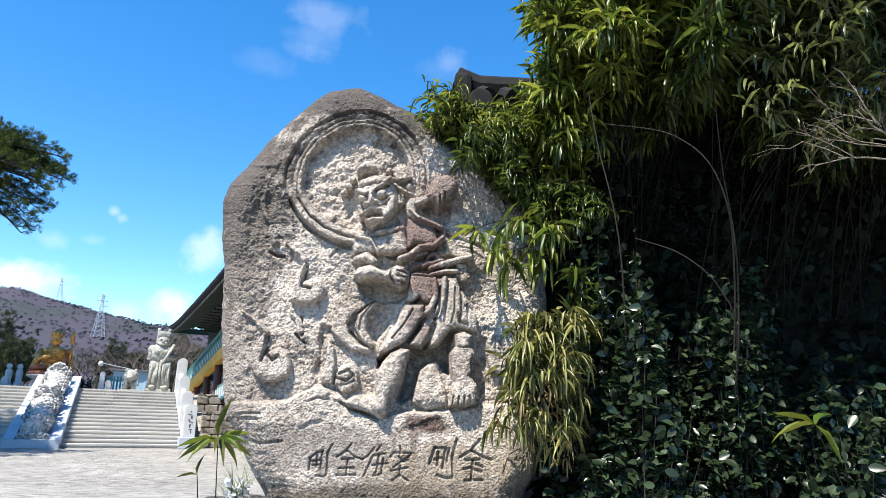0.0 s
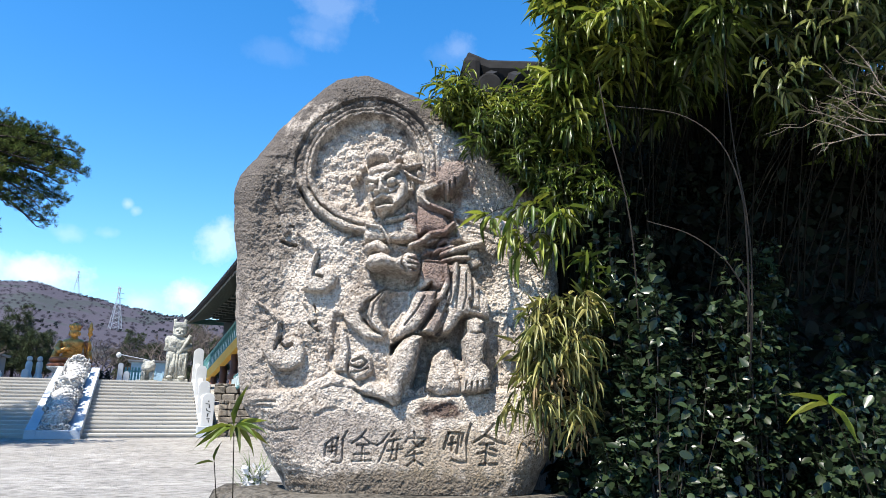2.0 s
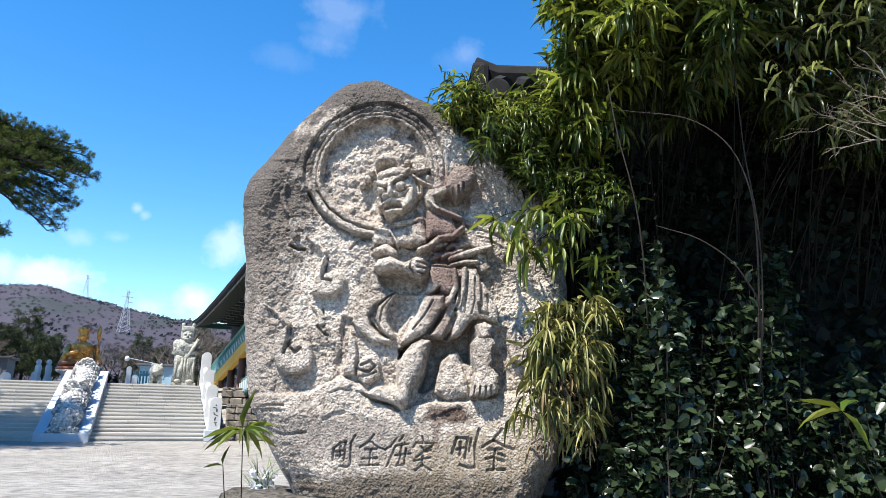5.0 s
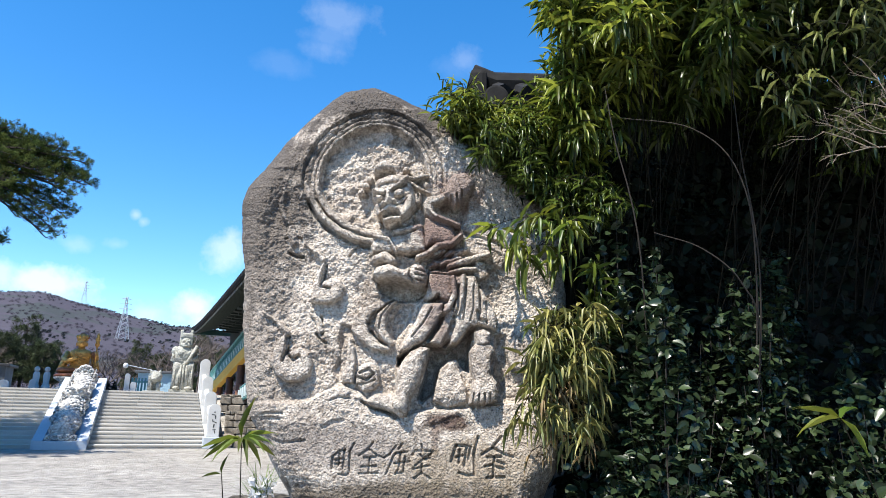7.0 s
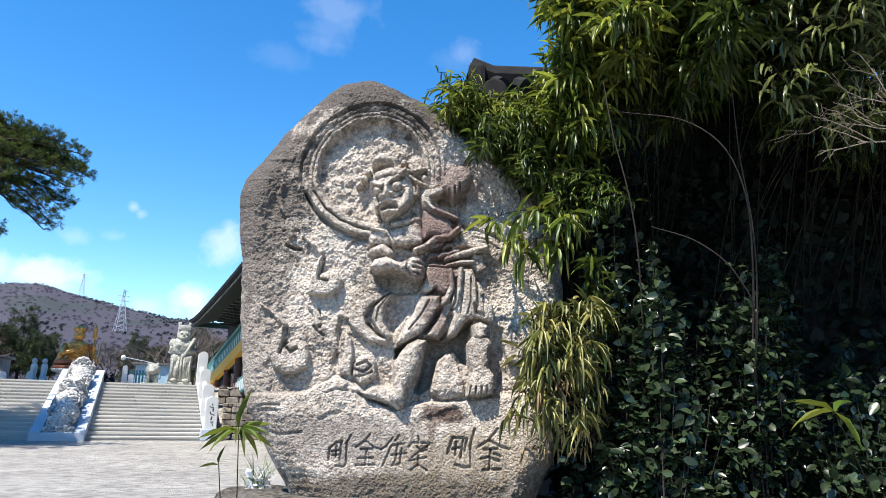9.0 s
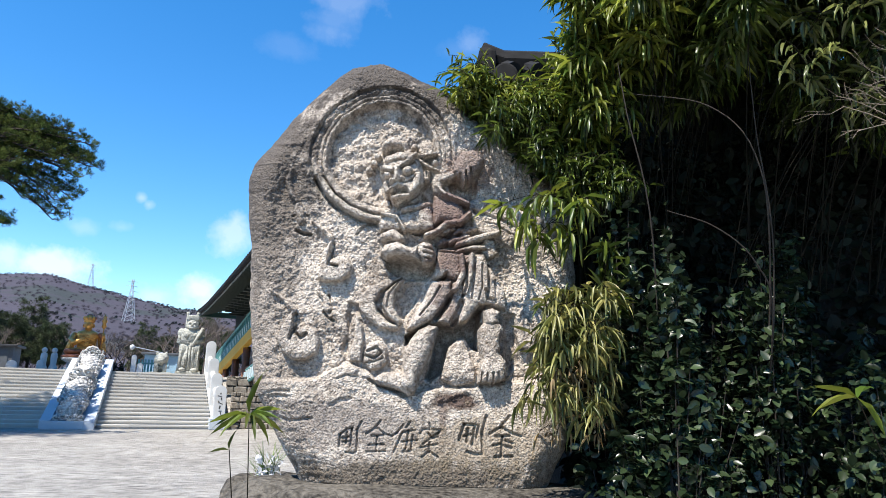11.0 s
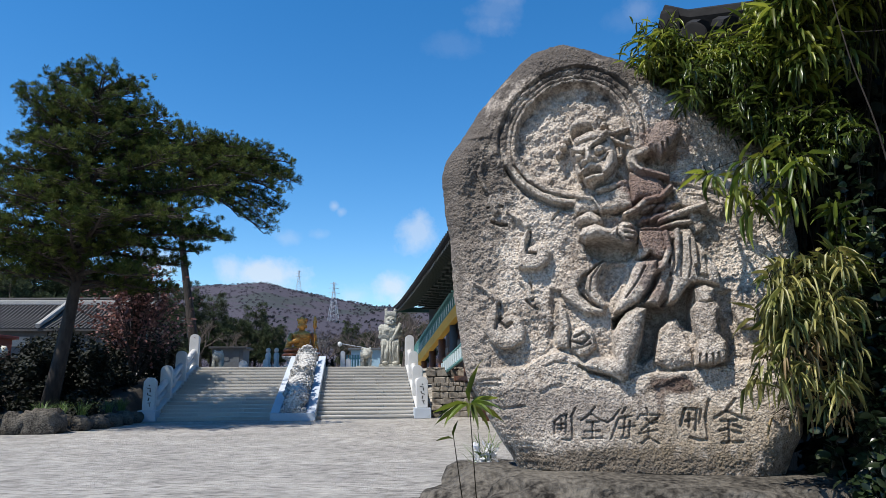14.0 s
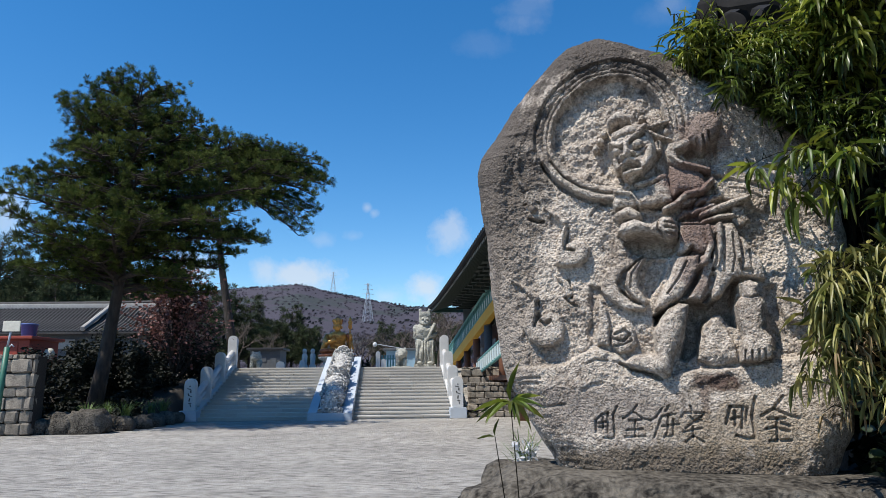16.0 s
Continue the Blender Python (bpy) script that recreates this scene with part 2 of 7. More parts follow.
M = {
    "white_granite": material("white_granite", (0.60, 0.60, 0.585), (0.42, 0.42, 0.42), 0.7, grain=90, blotch=1.2, amount=0.6, bump=0.2, depth=0.004),
    "blue_granite": material("blue_granite", (0.48, 0.52, 0.57), (0.33, 0.37, 0.42), 0.65, grain=80, blotch=1.0, amount=0.6, bump=0.15, depth=0.004),
    "step": material("step_granite", (0.52, 0.495, 0.45), (0.34, 0.325, 0.30), 0.85, grain=50, blotch=0.7, amount=0.6, bump=0.2, depth=0.004, vary=0.1, per="object"),
    "carved_white": material("carved_white_stone", (0.58, 0.565, 0.54), (0.27, 0.26, 0.25), 0.85, grain=14, blotch=3.5, amount=1.0, bump=1.0, bump_scale=11, depth=0.08),
    "statue_stone": material("statue_stone", (0.43, 0.425, 0.375), (0.18, 0.18, 0.155), 0.9, grain=22, blotch=2.4, amount=1.0, bump=1.0, bump_scale=10, depth=0.06),
    "gold": material("gilded_bronze", (0.72, 0.37, 0.09), (0.36, 0.15, 0.035), 0.36, 0.45, grain=12, blotch=3, amount=0.8, bump=0.1),
    "red_robe": material("dark_red_bronze", (0.36, 0.12, 0.045), (0.16, 0.05, 0.025), 0.45, 0.2, grain=12, blotch=3, bump=0.1),
    "boulder": material("boulder_stone", (0.135, 0.12, 0.10), (0.014, 0.012, 0.010), 0.95, grain=26, blotch=3.4, amount=1.0, bump=1.0, bump_scale=22, depth=0.05, spec=0.2),
    "wall_stone": material("wall_stone", (0.27, 0.235, 0.19), (0.10, 0.085, 0.07), 0.9, grain=12, blotch=2, amount=0.7, bump=0.6, depth=0.02, vary=0.25, per="object"),
    "yellow": material("yellow_paint", (0.78, 0.47, 0.06), (0.60, 0.34, 0.04), 0.6, grain=20, blotch=1.0, bump=0.1),
    "teal": material("teal_paint", (0.13, 0.33, 0.31), (0.07, 0.2, 0.19), 0.6, grain=20, blotch=2, bump=0.1),
    "dark_green": material("dark_green_paint", (0.03, 0.10, 0.085), (0.015, 0.05, 0.045), 0.6, grain=20, blotch=2, bump=0.1),
    "rail_white": material("pale_blue_paint", (0.62, 0.70, 0.70), (0.42, 0.52, 0.53), 0.6, grain=30, blotch=2, bump=0.1),
    "eave_dark": material("dark_eave_paint", (0.022, 0.036, 0.032), (0.012, 0.02, 0.018), 0.7, grain=20, blotch=2, bump=0.1),
    "tile_grey": material("weathered_roof_tile", (0.065, 0.062, 0.06), (0.028, 0.027, 0.027), 0.8, grain=10, blotch=1.0, amount=0.8, bump=0.3),
    "tile": material("roof_tile", (0.022, 0.021, 0.021), (0.009, 0.009, 0.009), 0.85, spec=0.15, grain=10, blotch=1.0, amount=0.7, bump=0.3),
    "ridge_pale": material("pale_roof_mortar", (0.40, 0.39, 0.37), (0.22, 0.21, 0.2), 0.85, grain=15, blotch=2, bump=0.2),
    "brown_wood": material("brown_painted_wood", (0.20, 0.085, 0.045), (0.10, 0.045, 0.03), 0.6, grain=12, blotch=2, bump=0.15),
    "panel": material("painted_panel", (0.28, 0.24, 0.22), (0.10, 0.12, 0.12), 0.7, grain=6, blotch=2.5, amount=1.0, bump=0.1),
    "red_paint": material("red_paint", (0.34, 0.05, 0.025), (0.22, 0.035, 0.02), 0.6, grain=12, blotch=1, bump=0.1),
    "blue_paint": material("blue_paint", (0.045, 0.12, 0.36), (0.03, 0.08, 0.25), 0.5, grain=12, blotch=1, bump=0.05),
    "light_blue": material("pale_blue_wall", (0.33, 0.49, 0.60), (0.25, 0.38, 0.47), 0.7, grain=12, blotch=1, bump=0.1),
    "grey_wall": material("grey_plaster", (0.11, 0.12, 0.13), (0.065, 0.07, 0.078), 0.9, grain=12, blotch=1, bump=0.2),
    "black": material("black_metal", (0.03, 0.03, 0.032), (0.015, 0.015, 0.016), 0.6, grain=12, blotch=1, bump=0.05),
    "green_metal": material("green_metal", (0.025, 0.14, 0.09), (0.015, 0.08, 0.05), 0.5, grain=12, blotch=1, bump=0.05),
    "grey_metal": material("galvanised_steel", (0.45, 0.47, 0.50), (0.32, 0.34, 0.37), 0.55, 0.3, grain=12, blotch=1, bump=0.05),
    "ink": material("dark_lettering", (0.06, 0.06, 0.06), (0.03, 0.03, 0.03), 0.8, grain=12, blotch=1, bump=0.05),
    "cream": material("cream_enamel", (0.7, 0.66, 0.55), (0.5, 0.46, 0.38), 0.5, grain=12, blotch=1, bump=0.05),
    "pine_bark": material("pine_bark", (0.048, 0.037, 0.030), (0.016, 0.013, 0.011), 0.95, grain=9, blotch=3, amount=1.0, bump=1.0, depth=0.05, stretch=(1, 1, 0.35)),
    "twig": material("twig_bark", (0.24, 0.19, 0.14), (0.12, 0.09, 0.065), 0.85, grain=40, blotch=6, bump=0.3),
    "cane": material("bamboo_cane", (0.014, 0.012, 0.008), (0.007, 0.006, 0.004), 0.9, spec=0.1, grain=30, blotch=4, bump=0.1),
    "soil": material("leaf_litter_soil", (0.04, 0.032, 0.024), (0.015, 0.012, 0.01), 1.0, grain=25, blotch=3, bump=0.8, depth=0.03),
    # the soil again, with the thicket's shade put into its colour
    "shaded_bank_soil": material("shade_darkened_litter", (0.016, 0.013, 0.010), (0.007, 0.006, 0.005), 1.0, grain=25, blotch=3, bump=0.8, depth=0.03),
    "needles": leaf_material("pine_needles", (0.026, 0.048, 0.012), (0.10, 0.12, 0.03), 0.8, 0.3, 0.5, spec=0.12),
    "far_needles": leaf_material("far_pine_needles", (0.035, 0.050, 0.024), (0.075, 0.088, 0.045), 0.85, 0.15, 0.35, spec=0.1),
    "bamboo_leaf": leaf_material("bamboo_leaf", (0.012, 0.026, 0.006), (0.12, 0.165, 0.028), 0.34, 0.35, 0.5),
    "bamboo_yellow": leaf_material("yellowed_bamboo_leaf", (0.06, 0.085, 0.018), (0.35, 0.32, 0.11), 0.42, 0.35, 0.35),
    "camellia": leaf_material("camellia_leaf", (0.008, 0.017, 0.007), (0.034, 0.050, 0.021), 0.30, 0.05, 0.5, spec=0.35),
    # leaf colour taken almost to black for the shade below the pines
    "bush": leaf_material("shade_darkened_bush_leaf", (0.004, 0.007, 0.003), (0.013, 0.015, 0.006), 0.8, 0.15, 0.4),
    "dark_twig": material("dark_twig", (0.035, 0.028, 0.022), (0.018, 0.014, 0.011), 0.9, grain=40, blotch=6, bump=0.2),
    # undergrowth leaves, deep shade put into the near-black colour
    "shade_darkened_leaf": leaf_material("shade_darkened_leaf", (0.003, 0.006, 0.003), (0.008, 0.013, 0.006), 0.65, 0.0, 0.4, spec=0.2),
    "grass": leaf_material("grass_blade", (0.06, 0.12, 0.03), (0.18, 0.24, 0.07), 0.45, 0.3, 0.3),
    "red_leaf": leaf_material("reddish_leaf", (0.06, 0.026, 0.022), (0.26, 0.125, 0.11), 0.6, 0.3, 0.5),
    "bare_twigs": material("bare_twigs", (0.115, 0.088, 0.07), (0.07, 0.055, 0.045), 0.9, grain=5, blotch=1, bump=0.0),
    "petal": leaf_material("white_petal", (0.6, 0.6, 0.6), (0.78, 0.78, 0.8), 0.5, 0.3, 0.1),
}


def plaza_material():
    """Pale concrete, raked crosswise: fine dark scores, grit and wide worn patches."""
    m = material("raked_concrete", (0.46, 0.432, 0.392), (0.335, 0.315, 0.285), 0.95, grain=3.0, blotch=0.35, amount=0.8, bump=0.0, spec=0.2)
    n, l = m.node_tree.nodes, m.node_tree.links
    b = n["Principled BSDF"]
    co = n.new("ShaderNodeTexCoord")
    heights = []
    for st, de in (((1.1, 9.0, 1), 6.0), ((3.2, 30.0, 1), 8.0), ((45.0, 45.0, 1), 4.0), ((0.5, 0.9, 1), 3.0)):
        ma = n.new("ShaderNodeMapping")
        ma.inputs["Scale"].default_value = st
        ma.inputs["Rotation"].default_value = (0, 0, 0.03)
        l.new(co.outputs["Object"], ma.inputs["Vector"])
        tx = n.new("ShaderNodeTexNoise")
        tx.inputs["Scale"].default_value, tx.inputs["Detail"].default_value, tx.inputs["Roughness"].default_value = 1.0, de, 0.6
        l.new(ma.outputs["Vector"], tx.inputs["Vector"])
        heights.append(tx.outputs["Fac"])
    total = heights[0]
    for k, other in enumerate(heights[1:3]):
        ad = n.new("ShaderNodeMath")
        ad.operation = "MULTIPLY_ADD"
        l.new(other, ad.inputs[0])
        ad.inputs[1].default_value = (1.0, 0.5)[k]
        l.new(total, ad.inputs[2])
        total = ad.outputs[0]
    bu = n.new("ShaderNodeBump")
    bu.inputs["Strength"].default_value, bu.inputs["Distance"].default_value = 1.0, 0.06
    l.new(total, bu.inputs["Height"])
    l.new(bu.outputs["Normal"], b.inputs["Normal"])
    colour = b.inputs["Base Color"].links[0].from_socket
    for src, lo, hi, dark, light in ((heights[1], 0.41, 0.51, 0.36, 1.08), (heights[0], 0.36, 0.47, 0.72, 1.04), (heights[3], 0.35, 0.65, 0.88, 1.08), (heights[2], 0.3, 0.45, 0.75, 1.0)):
        mr = n.new("ShaderNodeMapRange")
        mr.inputs["From Min"].default_value, mr.inputs["From Max"].default_value = lo, hi
        mr.inputs["To Min"].default_value, mr.inputs["To Max"].default_value = dark, light
        l.new(src, mr.inputs["Value"])
        hs = n.new("ShaderNodeHueSaturation")
        l.new(colour, hs.inputs["Color"]), l.new(mr.outputs["Result"], hs.inputs["Value"])
        colour = hs.outputs["Color"]
    l.new(colour, b.inputs["Base Color"])
    return m


def hill_material():
    """Bare spring woods with dark pines here and there, tinted bluish for haze."""
    m = bpy.data.materials.new("hazy_bare_woods")
    m.use_nodes = True
    n, l = m.node_tree.nodes, m.node_tree.links
    b = n["Principled BSDF"]
    co = n.new("ShaderNodeTexCoord")
    tx, ty = n.new("ShaderNodeTexNoise"), n.new("ShaderNodeTexNoise")
    tx.inputs["Scale"].default_value, tx.inputs["Detail"].default_value = 0.028, 9.0
    ty.inputs["Scale"].default_value, ty.inputs["Detail"].default_value, ty.inputs["Roughness"].default_value = 0.16, 9.0, 0.7
    for t in (tx, ty):
        l.new(co.outputs["Object"], t.inputs["Vector"])
    c1, c2 = n.new("ShaderNodeValToRGB"), n.new("ShaderNodeValToRGB")
    c1.color_ramp.elements[0].position, c1.color_ramp.elements[1].position = 0.38, 0.46
    c1.color_ramp.elements[0].color, c1.color_ramp.elements[1].color = (1, 1, 1, 1), (0, 0, 0, 1)
    c2.color_ramp.elements[0].position, c2.color_ramp.elements[1].position = 0.3, 0.7
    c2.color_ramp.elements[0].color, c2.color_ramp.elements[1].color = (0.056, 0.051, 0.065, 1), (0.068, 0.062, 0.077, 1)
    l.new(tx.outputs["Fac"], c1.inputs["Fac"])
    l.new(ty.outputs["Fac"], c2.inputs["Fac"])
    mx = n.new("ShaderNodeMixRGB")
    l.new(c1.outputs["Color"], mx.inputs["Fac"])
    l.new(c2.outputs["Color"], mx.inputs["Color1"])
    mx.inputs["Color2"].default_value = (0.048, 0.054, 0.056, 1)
    l.new(mx.outputs["Color"], b.inputs["Base Color"])
    b.inputs["Roughness"].default_value, b.inputs["Specular IOR Level"].default_value = 1.0, 0.1
    bu = n.new("ShaderNodeBump")
    bu.inputs["Strength"].default_value, bu.inputs["Distance"].default_value = 0.35, 3.0
    l.new(ty.outputs["Fac"], bu.inputs["Height"])
    l.new(bu.outputs["Normal"], b.inputs["Normal"])
    return m


M["plaza"], M["hill"] = plaza_material(), hill_material()

# ---- mesh helpers ----
def finish(name, bm, mat, smooth=False):
    me = bpy.data.meshes.new(name)
    bm.to_mesh(me)
    bm.free()
    if smooth:
        me.polygons.foreach_set("use_smooth", [True] * len(me.polygons))
    me.materials.append(M[mat] if isinstance(mat, str) else mat)
    return me


def part(name, bm, mat, parent=None, label="", smooth=False):
    ob = new(name, finish(name, bm, mat, smooth))
    ob.parent = parent
    return tagged(ob, label)


def mesh_part(name, verts, faces, mat, parent=None, label="", smooth=False):
    me = bpy.data.meshes.new(name)
    me.from_pydata([tuple(v) for v in verts], [], [tuple(f) for f in faces])
    if smooth:
        me.polygons.foreach_set("use_smooth", [True] * len(me.polygons))
    me.materials.append(M[mat] if isinstance(mat, str) else mat)
    ob = new(name, me)
    ob.parent = parent
    return tagged(ob, label)


def thing(name, m, label, category, group="", kind=""):
    ob = new(name)
    ob.empty_display_size = 0.2
    ob.matrix_basis = m
    return tagged(ob, label, category, group, kind)


def box(bm, lo, hi, bevel=0.0, m=None):
    size = [b - a for a, b in zip(lo, hi)]
    mid = [(a + b) / 2 for a, b in zip(lo, hi)]
    vs = bmesh.ops.create_cube(bm, size=1, matrix=(m or Matrix()) @ Matrix.Translation(mid) @ Matrix.Diagonal((*size, 1)))["verts"]
    if bevel:
        es = {e for v in vs for e in v.link_edges}
        bmesh.ops.bevel(bm, geom=list(es), offset=bevel, segments=2, affect="EDGES", profile=0.6)
    return bm


def boxed(lo, hi, bevel=0.0, m=None):
    return box(bmesh.new(), lo, hi, bevel, m)


def tube(bm, pts, radii, sides=8, cap=True):
    """A round limb along pts."""
    pts = [Vector(p) for p in pts]
    rings = []
    for i, p in enumerate(pts):
        d = (pts[min(i + 1, len(pts) - 1)] - pts[max(i - 1, 0)]).normalized()
        a = d.cross(Vector((0.31, 0.95, 0.05)) if abs(d.z) > 0.9 else Vector((0, 0, 1))).normalized()
        b = d.cross(a)
        r = radii[i] if isinstance(radii, (list, tuple)) else radii
        rings.append([bm.verts.new(p + (a * math.cos(k * math.tau / sides) + b * math.sin(k * math.tau / sides)) * r) for k in range(sides)])
    for r0, r1 in zip(rings, rings[1:]):
        for k in range(sides):
            bm.faces.new((r0[k], r0[(k + 1) % sides], r1[(k + 1) % sides], r1[k]))
    if cap:
        bm.faces.new(rings[0][::-1]), bm.faces.new(rings[-1])
    return bm


def lathe(bm, profile, sides=24, m=None):
    """A turned body from (radius, height) pairs."""
    m = m or Matrix()
    rings = [[bm.verts.new(m @ Vector((r * math.cos(k * math.tau / sides), r * math.sin(k * math.tau / sides), z))) for k in range(sides)] for r, z in profile]
    for r0, r1 in zip(rings, rings[1:]):
        for k in range(sides):
            bm.faces.new((r0[k], r0[(k + 1) % sides], r1[(k + 1) % sides], r1[k]))
    bm.faces.new(rings[0][::-1]), bm.faces.new(rings[-1])
    return bm


def blob(bm, c, r, sub=3, rough=0.0, freq=2.0, m=None):
    """An uneven rounded lump with radii r."""
    vs = bmesh.ops.create_icosphere(bm, subdivisions=sub, radius=1.0)["verts"]
    for v in vs:
        p = Vector((v.co.x * r[0], v.co.y * r[1], v.co.z * r[2]))
        if rough:
            p *= 1 + rough * noise.fractal((p + Vector(c)) * freq, 0.7, 2.0, 4)
        v.co = (m or Matrix()) @ (p + Vector(c))
    return bm


def spread(name, base_v, base_f, mats, mat, parent=None, label="", smooth=False):
    """One mesh of many copies of a small shape; mats is an (n, 3, 4) array."""
    bv, mats = np.asarray(base_v, float), np.asarray(mats, float)
    v = np.einsum("nij,kj->nki", mats[:, :, :3], bv) + mats[:, None, :, 3]
    n, k = len(mats), len(bv)
    fv = np.array([i for f in base_f for i in f])
    fl = np.array([len(f) for f in base_f])
    me = bpy.data.meshes.new(name)
    me.vertices.add(n * k)
    me.vertices.foreach_set("co", v.ravel())
    loops = (fv[None] + (np.arange(n) * k)[:, None]).ravel()
    me.loops.add(len(loops))
    me.loops.foreach_set("vertex_index", loops.astype(np.int32))
    starts = (np.r_[0, np.cumsum(fl)[:-1]][None] + (np.arange(n) * len(fv))[:, None]).ravel()
    me.polygons.add(n * len(fl))
    me.polygons.foreach_set("loop_start", starts.astype(np.int32))
    if smooth:
        me.polygons.foreach_set("use_smooth", [True] * (n * len(fl)))
    me.update(calc_edges=True)
    me.validate()
    me.materials.append(M[mat] if isinstance(mat, str) else mat)
    ob = new(name, me)
    ob.parent = parent
    return tagged(ob, label)


def frames_from(dirs, up_hint, places, scale, width=None):
    """Poses whose y axis follows dirs and whose z axis leans to up_hint, as (n, 3, 4)."""
    d = dirs / np.linalg.norm(dirs, axis=1, keepdims=True)
    x = np.cross(d, up_hint)
    x /= np.linalg.norm(x, axis=1, keepdims=True) + 1e-9
    z = np.cross(x, d)
    w = scale if width is None else width
    return np.stack([x * w[:, None], d * scale[:, None], z * scale[:, None], places], 2)


def nz(shape, seed):
    return np.random.default_rng(seed).random(shape)


def fbm(x, z, scale, octaves=5, gain=0.5, seed=0):
    """Smooth noise of about -1..1 over two coordinates."""
    total, amp, norm = np.zeros_like(x), 1.0, 0.0
    for o in range(octaves):
        g = nz((128, 128), seed * 31 + o) * 2 - 1
        u, v = x / scale * 2**o + 17.3 * o + 40, z / scale * 2**o + 9.1 * o + 40
        i, j = np.floor(u).astype(int), np.floor(v).astype(int)
        fu, fv = u - i, v - j
        fu, fv = fu * fu * (3 - 2 * fu), fv * fv * (3 - 2 * fv)
        a, b, c, d = g[i % 128, j % 128], g[(i + 1) % 128, j % 128], g[i % 128, (j + 1) % 128], g[(i + 1) % 128, (j + 1) % 128]
        total += amp * ((a * (1 - fu) + b * fu) * (1 - fv) + (c * (1 - fu) + d * fu) * fv)
        norm += amp
        amp *= gain
    return total / norm * 1.6


# ---- ground ----
STAIR_Y, RISE, TREAD, RISERS = 28.4, 0.1375, 0.44, 16
TOP = RISE * RISERS
STAIR_L, STAIR_R = -8.85, 1.4
STAIR = pose(-3.5, STAIR_Y, 0, 0, 0, 2.0) @ pose(3.5, -STAIR_Y, 0)  # the stairs stand a little askew


def ridge(az):
    """Height angle of the hills by direction, degrees to the left of the stairs' axis."""
    return np.interp(az, [-180, -60, -20, 0.4, 4.2, 7.0, 9.7, 12.0, 20, 30, 60, 180], [2.5, 3.5, 4.5, 6.1, 6.85, 7.4, 8.05, 7.8, 7.0, 6.7, 4, 2.5])


def ground_height(x, y):
    r = np.hypot(x, y)
    z = np.clip((y - 29.8) / 6.6, 0, 1) * (TOP - 0.06)
    az = np.degrees(np.arctan2(-x, y))
    up = np.clip((r - 70) / 520, 0, 1)
    up = up * up * (3 - 2 * up)
    lumps = fbm(x, y, 90.0, 5, seed=5) * 4.0
    hill = (1.55 - TOP) + np.minimum(r, 640) * np.tan(np.radians(ridge(az))) + lumps
    return z * (1 - up) + up * np.maximum(hill, 0.0) - 0.25 * np.clip((r - 660) / 200, 0, 8) * up


def build_ground():
    azs = np.radians(np.r_[np.arange(-180, -30, 5.0), np.arange(-30, 50, 0.6), np.arange(50, 180, 5.0)])
    rs = np.r_[0.01, 1.0 * 1.045 ** np.arange(0, 182)]
    rs = rs[rs < 3000]
    a, r = np.meshgrid(azs, rs)
    x, y = -np.sin(a) * r, np.cos(a) * r
    z = ground_height(x, y)
    nr, na = x.shape
    v = np.stack([x, y, z], -1).reshape(-1, 3)
    f = [(i * na + j, (i + 1) * na + j, (i + 1) * na + (j + 1) % na, i * na + (j + 1) % na) for i in range(nr - 1) for j in range(na)]
    f.append(tuple(range(na)))
    ob = mesh_part("ground", v, [q[::-1] for q in f], "plaza", None, smooth=True)
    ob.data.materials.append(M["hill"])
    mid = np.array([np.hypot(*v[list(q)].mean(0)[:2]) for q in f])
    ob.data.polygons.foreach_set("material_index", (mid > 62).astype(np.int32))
    tagged(ob, "pale raked concrete forecourt running out to wooded hills", "ground", kind="structure")


build_ground()

# ---- the carved standing stone ----
STELE = pose(1.31, 3.793, 0, 0, 0, -20)  # its own frame: x along the face, y into the stone, z up
BASE_Z = 1.054
LEFT_EDGE = [(-0.68, -0.02), (-0.76, 0.12), (-0.86, 0.30), (-0.96, 0.45), (-1.0, 0.60), (-1.03, 0.85), (-1.06, 1.15), (-1.10, 1.50), (-1.135, 1.76),
             (-1.12, 1.87), (-1.02, 2.0), (-0.92, 2.16), (-0.77, 2.36), (-0.63, 2.515), (-0.54, 2.585), (-0.38, 2.62)]
RIGHT_EDGE = [(0.70, -0.02), (0.80, 0.2), (0.86, 0.6), (0.90, 1.2), (0.89, 1.6), (0.78, 1.82), (0.53, 2.05), (0.30, 2.22), (0.08, 2.42), (-0.06, 2.49), (-0.2, 2.565), (-0.34, 2.62)]


